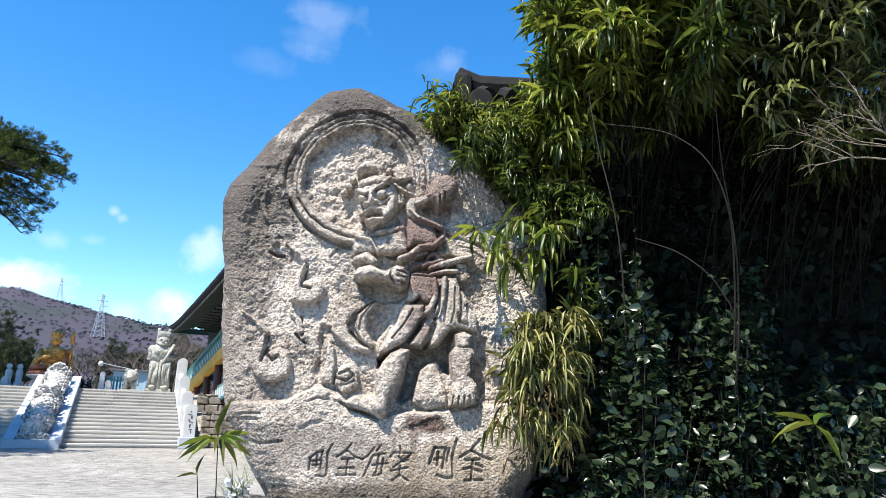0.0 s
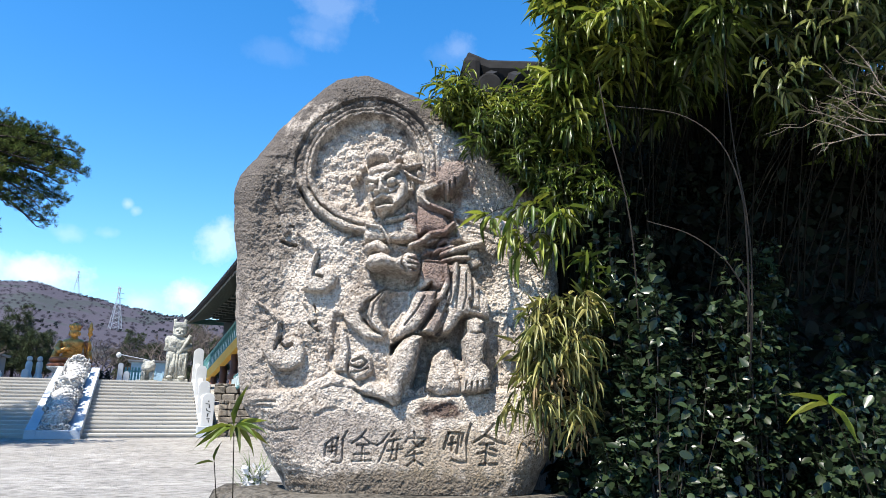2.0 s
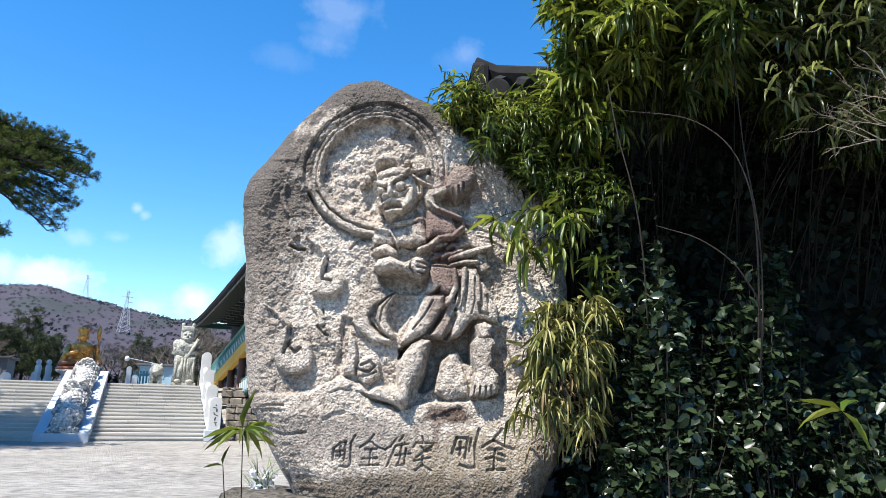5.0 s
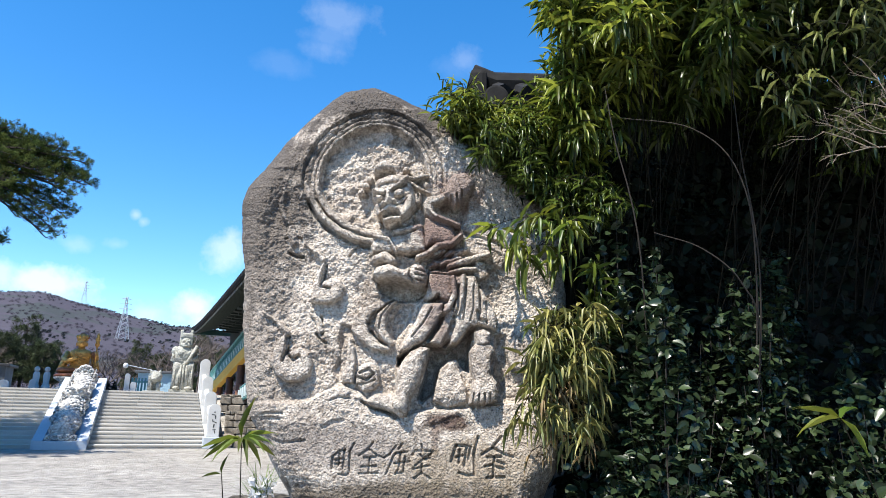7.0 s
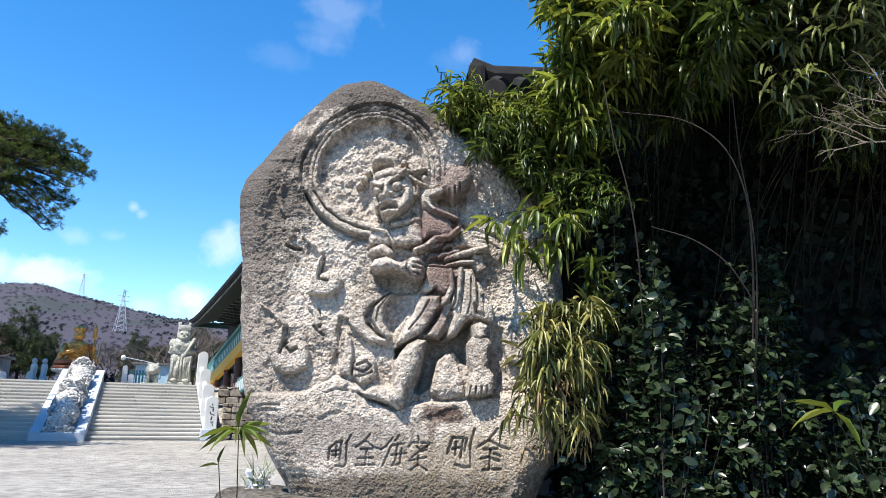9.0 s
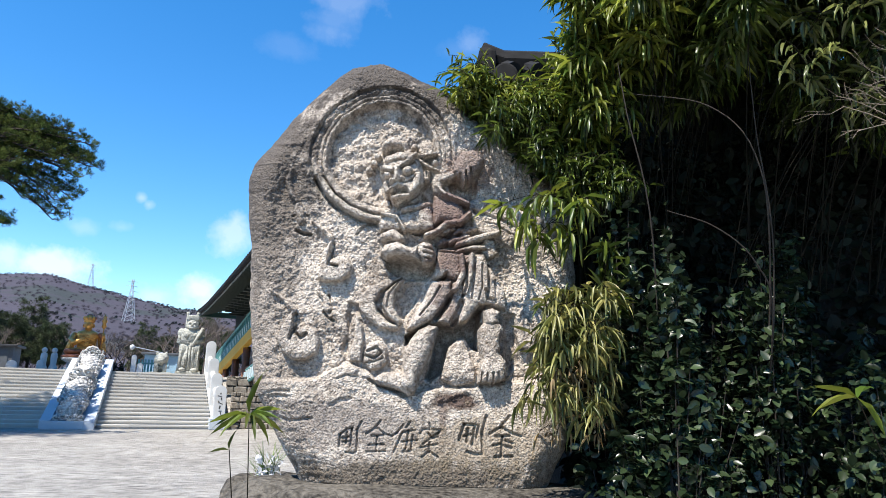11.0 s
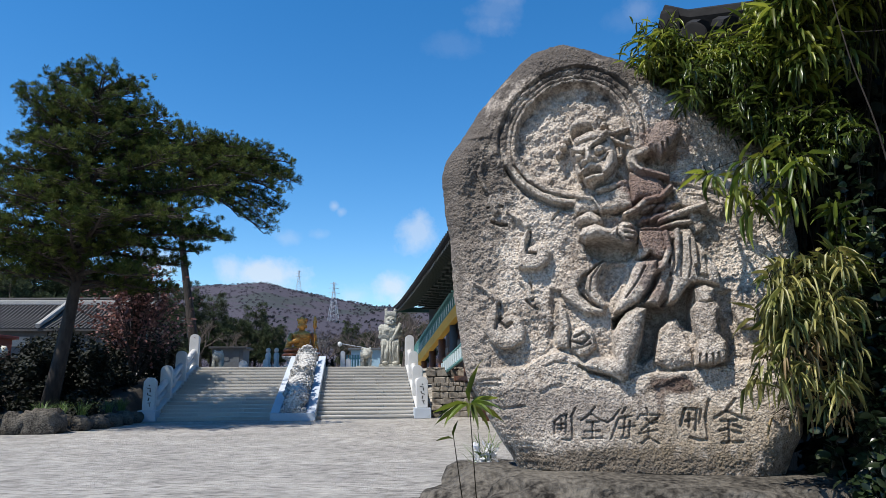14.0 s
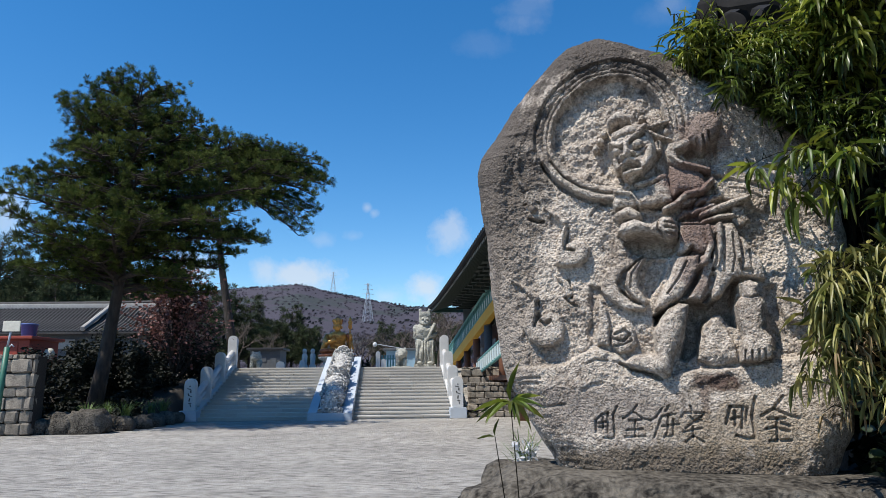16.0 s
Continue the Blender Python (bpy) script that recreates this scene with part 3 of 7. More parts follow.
def carve(x, z):
    """Height of the relief over the face, in metres."""
    h = np.zeros_like(x)

    def near(pts, radii):
        q = np.full_like(x, 9.0)
        for (ax, az), (bx, bz), ra, rb in zip(pts, pts[1:], radii, radii[1:]):
            dx, dz = bx - ax, bz - az
            t = np.clip(((x - ax) * dx + (z - az) * dz) / (dx * dx + dz * dz + 1e-9), 0, 1)
            q = np.minimum(q, np.hypot(x - ax - t * dx, z - az - t * dz) / (ra + (rb - ra) * t))
        return q

    def bulge(pts, radii, amp, base=0.0):
        q = near(pts, radii)
        inside = q < 1
        h[inside] = np.maximum(h[inside], base * np.clip((1 - q[inside]) * 8, 0, 1) + amp * np.sqrt(1 - q[inside] ** 2))

    def groove(pts, radius, deep):
        q = near(pts, [radius] * len(pts))
        h[:] -= deep * np.clip(1.25 - q, 0, 0.7) / 0.7

    def side(pts):
        """Distance from the outline of a closed shape, positive inside."""
        dist, odd = np.full_like(x, 9.0), np.zeros(x.shape, bool)
        for (ax, az), (bx, bz) in zip(pts, pts[1:] + pts[:1]):
            dx, dz = bx - ax, bz - az
            t = np.clip(((x - ax) * dx + (z - az) * dz) / (dx * dx + dz * dz + 1e-9), 0, 1)
            dist = np.minimum(dist, np.hypot(x - ax - t * dx, z - az - t * dz))
            odd ^= ((az > z) != (bz > z)) & (x < ax + dx * (z - az) / (dz if abs(dz) > 1e-9 else 1e-9))
        return np.where(odd, dist, -dist) + ragged

    def slab(pts, amp, round_by):
        s = side(pts)
        q = np.clip(s / round_by, 0, 1)
        inside = s > 0
        h[inside] = np.maximum(h[inside], amp * (0.45 * np.clip(s[inside] / 0.008, 0, 1) + 0.55 * np.sqrt(1 - (1 - q[inside]) ** 2)))

    def sink(pts, deep, soft):
        h[:] -= deep * np.clip(side(pts) / soft, 0, 1)

    ragged = 0.004 * fbm(x, z, 0.06, 3, seed=61)
    # the halo: a sunk disc in raised rings, open towards the lower right
    d = np.hypot(x - -0.307, (z - 1.958) * 0.955)
    ang = np.degrees(np.arctan2(z - 1.958, x - -0.307))
    d = d + 0.006 * np.sin(np.radians(3 * ang) + 1) + ragged
    shut = np.clip((ang + 12) / 12, 0, 1) + np.clip((-140 - ang) / 15, 0, 1)
    shut = np.clip(shut, 0, 1)
    h += (0.055 * np.clip((d - 0.335) / 0.02, 0, 1) - 0.055) * np.clip(1.3 - np.clip((d - 0.2) / 0.13, 0, 1) * (1 - shut), 0, 1)
    for ring, wide, up in ((0.425, 0.020, 0.020), (0.392, 0.013, 0.016), (0.362, 0.014, 0.016)):
        h += up * shut * np.sqrt(np.clip(1 - ((d - ring) / wide) ** 2, 0, 1))
    out = np.clip((d - 0.445) / 0.015, 0, 1)
    h += 0.04 * out * np.clip((z - 1.75) / 0.25, 0, 1) + 0.05 * np.clip((-0.98 - x + (z - 1.2) * 0.12) / 0.1, 0, 1)
    h += 0.014 * fbm(x, z, 0.05, 3, seed=41) * (d < 0.33)
    # the cloud shelf: all below its wavy line stands proud
    shelf = np.interp(x, [-1.001, -0.773, -0.611, -0.511, -0.413, -0.318, -0.242, -0.114, 0.015, 0.311, 0.542, 0.742], [0.531, 0.543, 0.556, 0.620, 0.642, 0.602, 0.530, 0.463, 0.511, 0.531, 0.568, 0.593])
    h += 0.05 * np.clip((shelf - z) / 0.02, 0, 1)
    sink([(-0.274, 1.270), (-0.185, 1.280), (-0.079, 1.258), (-0.002, 1.242), (0.053, 1.262), (0.061, 1.201), (0.001, 1.136), (-0.144, 1.139), (-0.232, 1.193)], 0.08, 0.022)  # under the forearm
    sink([(0.081, 1.797), (0.152, 1.839), (0.190, 1.789), (0.244, 1.779), (0.305, 1.832), (0.299, 1.688), (0.246, 1.649), (0.192, 1.677), (0.119, 1.721)], 0.06, 0.022)  # under the raised hand
    sink([(-0.129, 0.815), (-0.047, 0.851), (0.020, 0.883), (0.087, 0.885), (0.172, 0.870), (0.306, 0.997), (0.357, 0.999), (0.327, 0.902), (0.316, 0.717), (0.275, 0.739), (0.234, 0.805), (0.191, 0.790), (0.142, 0.729), (0.118, 0.597), (0.041, 0.540), (-0.003, 0.555), (0.042, 0.693), (0.039, 0.810), (-0.013, 0.859), (-0.077, 0.756), (-0.120, 0.749)], 0.20, 0.022)  # behind the legs
    sink([(0.457, 0.956), (0.535, 0.965), (0.551, 0.806), (0.533, 0.640), (0.493, 0.600), (0.463, 0.720)], 0.05, 0.022)
    sink([(-0.174, 1.043), (-0.143, 1.114), (-0.075, 1.151), (-0.012, 1.118), (-0.062, 0.987), (-0.126, 0.883), (-0.169, 0.940)], 0.035, 0.022)
    sink([(-0.468, 1.007), (-0.368, 0.986), (-0.370, 0.900), (-0.412, 0.923), (-0.448, 0.807), (-0.478, 0.908)], 0.045, 0.022)
    sink([(-0.592, 0.567), (-0.486, 0.641), (-0.454, 0.664), (-0.507, 0.712), (-0.464, 0.807), (-0.432, 0.781), (-0.442, 0.674), (-0.508, 0.591)], 0.035, 0.022)
    sink([(0.026, 1.462), (-0.033, 1.416), (-0.103, 1.428), (-0.116, 1.465), (-0.017, 1.460)], 0.05, 0.022)
    sink([(-0.237, 1.634), (-0.164, 1.613), (-0.094, 1.646), (-0.043, 1.716), (-0.005, 1.648), (-0.021, 1.602), (-0.163, 1.575)], 0.04, 0.022)
    sink([(0.264, 1.619), (0.372, 1.592), (0.479, 1.557), (0.568, 1.508), (0.567, 1.478), (0.479, 1.520), (0.372, 1.562), (0.265, 1.581)], 0.03, 0.015)
    sink([(0.332, 2.132), (0.554, 2.018), (0.769, 1.749), (0.729, 1.557), (0.479, 1.625), (0.352, 1.814)], 0.02, 0.073)  # shoulder beside the hand
    bulge([(-0.707, 1.821), (-0.680, 1.757), (-0.613, 1.668), (-0.505, 1.585), (-0.397, 1.536), (-0.291, 1.517)], [0.026, 0.026, 0.026, 0.026, 0.026, 0.022], 0.045, 0.01)  # ribbons from the halo to the arm
    bulge([(-0.650, 1.823), (-0.624, 1.766), (-0.566, 1.692), (-0.465, 1.612), (-0.364, 1.574), (-0.258, 1.563)], [0.022, 0.022, 0.022, 0.022, 0.022, 0.018], 0.04, 0.01)
    groove([(-0.721, 1.777), (-0.663, 1.680), (-0.568, 1.585), (-0.440, 1.518), (-0.315, 1.485)], 0.0128, 0.04)
    groove([(-0.668, 1.791), (-0.592, 1.682), (-0.488, 1.602), (-0.336, 1.551)], 0.0066, 0.025)
    slab([(-0.591, 1.384), (-0.568, 1.345), (-0.589, 1.259), (-0.540, 1.288), (-0.480, 1.272), (-0.449, 1.220), (-0.462, 1.156), (-0.514, 1.120), (-0.598, 1.114), (-0.653, 1.127), (-0.647, 1.214), (-0.640, 1.303)], 0.064, 0.033)  # cloud scroll
    groove([(-0.578, 1.356), (-0.595, 1.262), (-0.596, 1.223), (-0.540, 1.211)], 0.0088, 0.05)
    bulge([(-0.715, 1.493), (-0.656, 1.451), (-0.596, 1.395)], [0.007, 0.013, 0.018], 0.03, 0.0)
    slab([(-0.774, 0.942), (-0.754, 0.868), (-0.774, 0.795), (-0.738, 0.835), (-0.690, 0.853), (-0.628, 0.822), (-0.606, 0.756), (-0.620, 0.687), (-0.688, 0.643), (-0.756, 0.645), (-0.827, 0.698), (-0.860, 0.766), (-0.844, 0.832), (-0.813, 0.893)], 0.064, 0.037)  # cloud scroll
    groove([(-0.768, 0.937), (-0.767, 0.853), (-0.782, 0.769)], 0.0088, 0.05)
    groove([(-0.748, 0.797), (-0.720, 0.774), (-0.689, 0.798)], 0.0110, 0.05)
    bulge([(-0.919, 1.050), (-0.840, 1.001), (-0.777, 0.935)], [0.007, 0.013, 0.022], 0.03, 0.0)
    groove([(-0.585, 1.035), (-0.570, 0.939)], 0.0081, 0.04)
    groove([(-0.607, 0.935), (-0.581, 0.902), (-0.543, 0.882)], 0.0073, 0.035)
    bulge([(-0.651, 1.058), (-0.601, 1.021), (-0.582, 0.957)], [0.007, 0.018, 0.022], 0.025, 0.0)
    slab([(-0.406, 0.918), (-0.365, 0.852), (-0.358, 0.746), (-0.362, 0.648), (-0.434, 0.646), (-0.440, 0.695), (-0.420, 0.777)], 0.055, 0.026)  # cloud tongue
    slab([(-0.350, 0.713), (-0.323, 0.757), (-0.274, 0.768), (-0.226, 0.733), (-0.212, 0.652), (-0.245, 0.609), (-0.313, 0.595), (-0.352, 0.642)], 0.055, 0.037)  # cloud curl
    groove([(-0.328, 0.709), (-0.277, 0.733), (-0.249, 0.704), (-0.286, 0.670), (-0.340, 0.685)], 0.0081, 0.035)
    groove([(-0.337, 0.643), (-0.285, 0.651), (-0.240, 0.672)], 0.0059, 0.02)
    groove([(-0.844, 1.532), (-0.793, 1.548), (-0.746, 1.531)], 0.0073, 0.025)
    groove([(-0.811, 1.437), (-0.764, 1.416), (-0.725, 1.414)], 0.0110, 0.045)
    groove([(-0.441, 1.422), (-0.402, 1.471), (-0.361, 1.498)], 0.0081, 0.025)
    bulge([(-0.869, 1.835), (-0.890, 1.758), (-0.861, 1.675), (-0.824, 1.627)], [0.015, 0.018, 0.018, 0.011], 0.035, 0)  # worn scroll
    bulge([(-0.811, 1.590), (-0.785, 1.499)], [0.029, 0.026], 0.03, 0.0)
    groove([(-0.519, 0.400), (-0.472, 0.423), (-0.416, 0.440)], 0.0128, 0.012)
    groove([(-0.491, 0.549), (-0.444, 0.570), (-0.378, 0.562)], 0.0073, 0.02)
    groove([(0.109, 0.412), (0.164, 0.432), (0.212, 0.452), (0.264, 0.466)], 0.0220, 0.012)
    groove([(-0.312, 0.547), (-0.245, 0.511), (-0.146, 0.488)], 0.0088, 0.035)
    groove([(-0.919, 0.450), (-0.857, 0.470), (-0.760, 0.473)], 0.0081, 0.025)
    groove([(-0.827, 0.337), (-0.745, 0.308), (-0.619, 0.326)], 0.0081, 0.02)
    slab([(-0.136, 1.162), (-0.243, 1.142), (-0.343, 1.097), (-0.393, 1.030), (-0.398, 0.958), (-0.330, 0.886), (-0.261, 0.844), (-0.161, 0.830), (-0.139, 0.864), (-0.224, 0.889), (-0.284, 0.945), (-0.300, 0.999), (-0.273, 1.058), (-0.208, 1.104)], 0.06, 0.026)  # hanging scarf
    slab([(-0.128, 1.155), (-0.191, 1.119), (-0.249, 1.058), (-0.265, 0.982), (-0.215, 0.906), (-0.162, 0.860), (-0.133, 0.881), (-0.188, 0.968), (-0.181, 1.053)], 0.08, 0.026)
    groove([(-0.283, 0.961), (-0.240, 0.911), (-0.191, 0.878)], 0.0073, 0.03)
    groove([(-0.169, 1.116), (-0.220, 1.045), (-0.229, 0.969)], 0.0055, 0.02)
    slab([(-0.316, 1.816), (-0.288, 1.898), (-0.219, 1.947), (-0.137, 1.965), (-0.078, 1.932), (-0.039, 1.848), (-0.033, 1.756), (-0.073, 1.686), (-0.134, 1.632), (-0.188, 1.597), (-0.232, 1.629), (-0.279, 1.725)], 0.13, 0.070)  # skull and jaw
    bulge([(-0.281, 2.000), (-0.245, 2.021), (-0.208, 2.002)], [0.037, 0.044, 0.033], 0.1, 0.02)  # topknot
    bulge([(-0.296, 1.825), (-0.268, 1.815), (-0.236, 1.812)], [0.013, 0.016, 0.015], 0.05, 0.115)  # brow
    bulge([(-0.184, 1.844), (-0.143, 1.876), (-0.095, 1.924)], [0.015, 0.018, 0.018], 0.05, 0.115)  # brow
    bulge([(-0.226, 1.824), (-0.201, 1.832)], [0.018, 0.018], 0.045, 0.12)
    bulge([(-0.261, 1.884), (-0.191, 1.910), (-0.130, 1.919)], [0.033, 0.040, 0.033], 0.05, 0.09)
    bulge([(-0.266, 1.781), (-0.259, 1.781)], [0.022, 0.022], 0.04, 0.12)  # eye
    bulge([(-0.147, 1.811), (-0.133, 1.815)], [0.027, 0.027], 0.045, 0.125)  # eye
    bulge([(-0.207, 1.809), (-0.201, 1.756)], [0.015, 0.024], 0.075, 0.125)  # nose
    bulge([(-0.236, 1.736), (-0.173, 1.757)], [0.016, 0.018], 0.055, 0.125)  # nostrils
    bulge([(-0.240, 1.687), (-0.196, 1.726), (-0.139, 1.709), (-0.117, 1.672)], [0.013, 0.015, 0.015, 0.015], 0.04, 0.12)  # upper lip
    bulge([(-0.220, 1.635), (-0.175, 1.644), (-0.130, 1.649)], [0.015, 0.016, 0.015], 0.045, 0.115)  # lower lip
    bulge([(-0.076, 1.787), (-0.084, 1.730), (-0.110, 1.684)], [0.026, 0.026, 0.022], 0.035, 0.115)  # cheek
    bulge([(-0.274, 1.724), (-0.261, 1.679)], [0.015, 0.015], 0.03, 0.11)
    groove([(-0.221, 1.661), (-0.184, 1.685), (-0.142, 1.675)], 0.0147, 0.07)  # mouth
    groove([(-0.299, 1.802), (-0.263, 1.800), (-0.228, 1.793)], 0.0066, 0.03)
    groove([(-0.180, 1.829), (-0.138, 1.850), (-0.100, 1.878)], 0.0073, 0.035)
    groove([(-0.167, 1.780), (-0.132, 1.781), (-0.101, 1.805)], 0.0062, 0.03)
    groove([(-0.286, 1.753), (-0.258, 1.754)], 0.0059, 0.025)
    groove([(-0.151, 1.739), (-0.117, 1.751), (-0.090, 1.786)], 0.0055, 0.025)
    groove([(-0.270, 1.861), (-0.207, 1.886), (-0.129, 1.888)], 0.0055, 0.015)
    groove([(-0.246, 1.664), (-0.234, 1.628)], 0.0059, 0.025)
    bulge([(-0.024, 1.820), (-0.023, 1.778)], [0.024, 0.018], 0.06, 0.05)  # ear
    groove([(-0.025, 1.827), (-0.020, 1.792)], 0.0066, 0.03)
    bulge([(-0.163, 1.972), (-0.050, 1.952), (0.032, 1.974)], [0.011, 0.015, 0.011], 0.035, 0.01)  # hair bands
    bulge([(-0.089, 1.931), (-0.023, 1.882), (0.050, 1.854)], [0.013, 0.015, 0.011], 0.04, 0.01)
    bulge([(-0.388, 1.851), (-0.388, 1.851)], [0.022, 0.022], 0.03, 0.0)
    bulge([(-0.362, 1.899), (-0.362, 1.899)], [0.022, 0.022], 0.03, 0.0)
    bulge([(-0.339, 1.950), (-0.339, 1.950)], [0.022, 0.022], 0.03, 0.0)
    bulge([(-0.107, 2.017), (-0.107, 2.017)], [0.022, 0.022], 0.03, 0.0)
    bulge([(-0.048, 1.893), (-0.048, 1.893)], [0.022, 0.022], 0.03, 0.0)
    bulge([(0.027, 1.911), (0.027, 1.911)], [0.022, 0.022], 0.03, 0.0)
    slab([(-0.161, 1.592), (0.021, 1.627), (0.040, 1.457), (-0.078, 1.439), (-0.148, 1.444), (-0.199, 1.502)], 0.08, 0.044)  # chest
    groove([(-0.160, 1.549), (-0.104, 1.562), (-0.035, 1.594)], 0.0088, 0.035)
    bulge([(-0.161, 1.577), (-0.105, 1.586), (-0.003, 1.615)], [0.015, 0.018, 0.018], 0.03, 0.06)
    slab([(-0.306, 1.484), (-0.284, 1.529), (-0.229, 1.549), (-0.179, 1.517), (-0.148, 1.459), (-0.175, 1.436), (-0.238, 1.442), (-0.293, 1.436)], 0.09, 0.044)  # shoulder
    bulge([(-0.264, 1.397), (-0.216, 1.413), (-0.173, 1.389)], [0.033, 0.040, 0.033], 0.09, 0.02)  # upper arm
    bulge([(-0.285, 1.540), (-0.200, 1.524), (-0.148, 1.444)], [0.011, 0.015, 0.011], 0.035, 0.075)  # shoulder strap
    groove([(-0.193, 1.507), (-0.155, 1.442)], 0.0051, 0.02)
    slab([(-0.286, 1.288), (-0.261, 1.342), (-0.184, 1.362), (-0.093, 1.332), (-0.030, 1.370), (0.029, 1.354), (0.058, 1.298), (0.050, 1.241), (-0.001, 1.218), (-0.076, 1.251), (-0.172, 1.270), (-0.246, 1.250)], 0.17, 0.048)  # folded forearm and fist
    groove([(-0.020, 1.322), (0.041, 1.309)], 0.0059, 0.03)
    groove([(-0.019, 1.290), (0.049, 1.278)], 0.0059, 0.03)
    groove([(-0.015, 1.259), (0.046, 1.247)], 0.0059, 0.03)
    groove([(-0.054, 1.335), (-0.062, 1.282), (-0.034, 1.248)], 0.0059, 0.03)
    slab([(0.002, 1.772), (0.033, 1.819), (0.097, 1.829), (0.150, 1.846), (0.176, 1.801), (0.116, 1.776), (0.074, 1.759), (0.090, 1.691), (0.189, 1.661), (0.243, 1.625), (0.190, 1.612), (0.066, 1.649), (0.019, 1.697)], 0.1, 0.029)  # raised upper arm
    slab([(0.159, 1.928), (0.198, 1.973), (0.270, 1.987), (0.321, 1.953), (0.339, 1.903), (0.300, 1.840), (0.251, 1.777), (0.209, 1.749), (0.172, 1.790), (0.129, 1.823)], 0.14, 0.051)  # raised hand
    groove([(0.185, 1.807), (0.197, 1.747)], 0.0066, 0.035)
    groove([(0.220, 1.824), (0.228, 1.752)], 0.0066, 0.035)
    groove([(0.251, 1.848), (0.256, 1.776)], 0.0066, 0.035)
    bulge([(0.036, 1.729), (0.090, 1.678), (0.189, 1.640), (0.238, 1.619)], [0.011, 0.015, 0.015, 0.011], 0.03, 0.1)
    slab([(0.026, 1.682), (0.154, 1.641), (0.211, 1.613), (0.237, 1.524), (0.179, 1.486), (0.087, 1.505), (0.029, 1.474), (0.015, 1.592)], 0.1, 0.066)  # cloth over the chest
    bulge([(-0.011, 1.412), (0.054, 1.439), (0.109, 1.489), (0.193, 1.502), (0.248, 1.560)], [0.018, 0.022, 0.022, 0.022, 0.018], 0.06, 0.06)  # straps
    bulge([(0.090, 1.434), (0.120, 1.456), (0.155, 1.462)], [0.014, 0.022, 0.012], 0.045, 0.03)
    bulge([(0.160, 1.433), (0.190, 1.455), (0.225, 1.461)], [0.014, 0.022, 0.012], 0.045, 0.03)
    bulge([(0.220, 1.442), (0.250, 1.464), (0.285, 1.470)], [0.014, 0.022, 0.012], 0.045, 0.03)
    bulge([(0.064, 1.361), (0.094, 1.383), (0.129, 1.389)], [0.014, 0.022, 0.012], 0.045, 0.03)
    bulge([(0.130, 1.377), (0.160, 1.399), (0.195, 1.405)], [0.014, 0.022, 0.012], 0.045, 0.03)
    bulge([(0.185, 1.393), (0.215, 1.415), (0.250, 1.421)], [0.014, 0.022, 0.012], 0.045, 0.03)
    bulge([(0.181, 1.363), (0.264, 1.395), (0.341, 1.422), (0.424, 1.447)], [0.018, 0.022, 0.022, 0.018], 0.05, 0.05)  # sash
    bulge([(0.189, 1.324), (0.272, 1.348), (0.341, 1.350)], [0.015, 0.018, 0.015], 0.05, 0.04)
    slab([(0.255, 1.560), (0.439, 1.528), (0.551, 1.465), (0.508, 1.355), (0.369, 1.434), (0.270, 1.468)], 0.04, 0.029)  # flying scarf
    slab([(0.334, 1.415), (0.404, 1.406), (0.432, 1.324), (0.369, 1.272), (0.328, 1.321)], 0.05, 0.026)
    groove([(0.285, 1.544), (0.405, 1.510), (0.504, 1.450)], 0.0055, 0.02)
    slab([(0.057, 1.347), (0.206, 1.326), (0.205, 1.167), (0.172, 1.138), (0.116, 1.178), (0.063, 1.138), (0.028, 1.158), (0.049, 1.261)], 0.085, 0.044)  # waist cloth
    groove([(0.072, 1.317), (0.197, 1.307)], 0.0066, 0.03)
    groove([(0.117, 1.183), (0.090, 1.154), (0.036, 1.125)], 0.0088, 0.05)
    slab([(0.029, 1.137), (0.151, 1.137), (0.147, 1.040), (0.082, 0.943), (0.023, 0.884), (-0.048, 0.849), (-0.117, 0.827), (-0.084, 0.915), (-0.018, 1.022)], 0.1, 0.044)  # skirt front
    slab([(0.152, 1.132), (0.199, 1.154), (0.252, 1.031), (0.213, 0.934), (0.144, 0.872), (0.063, 0.890), (0.121, 0.976)], 0.08, 0.033)  # skirt
    slab([(0.213, 1.308), (0.341, 1.312), (0.376, 1.242), (0.471, 1.087), (0.474, 0.974), (0.377, 0.995), (0.319, 0.994), (0.253, 0.907), (0.187, 0.872), (0.201, 1.028), (0.219, 1.167)], 0.095, 0.051)  # skirt side
    bulge([(0.204, 1.285), (0.216, 1.186), (0.176, 1.094), (0.133, 1.055)], [0.018, 0.018, 0.018, 0.011], 0.035, 0.09)  # ribbons
    bulge([(0.266, 1.294), (0.254, 1.170), (0.228, 1.071)], [0.018, 0.022, 0.018], 0.03, 0.09)
    groove([(0.147, 1.058), (0.118, 0.988), (0.069, 0.919)], 0.0165, 0.045)
    groove([(0.212, 1.015), (0.193, 0.956), (0.157, 0.887)], 0.0165, 0.045)
    groove([(0.240, 1.243), (0.238, 1.102), (0.215, 1.046)], 0.0095, 0.045)
    groove([(0.288, 1.281), (0.279, 1.138), (0.270, 1.034)], 0.0066, 0.022)
    groove([(0.368, 1.247), (0.372, 1.078)], 0.0095, 0.045)
    groove([(0.330, 1.246), (0.331, 1.105), (0.311, 1.028)], 0.0059, 0.022)
    groove([(0.406, 1.142), (0.413, 1.017)], 0.0073, 0.022)
    groove([(0.081, 1.098), (0.033, 1.010), (-0.032, 0.923)], 0.0059, 0.022)
    groove([(0.355, 1.088), (0.365, 1.036), (0.399, 1.030)], 0.0110, 0.05)
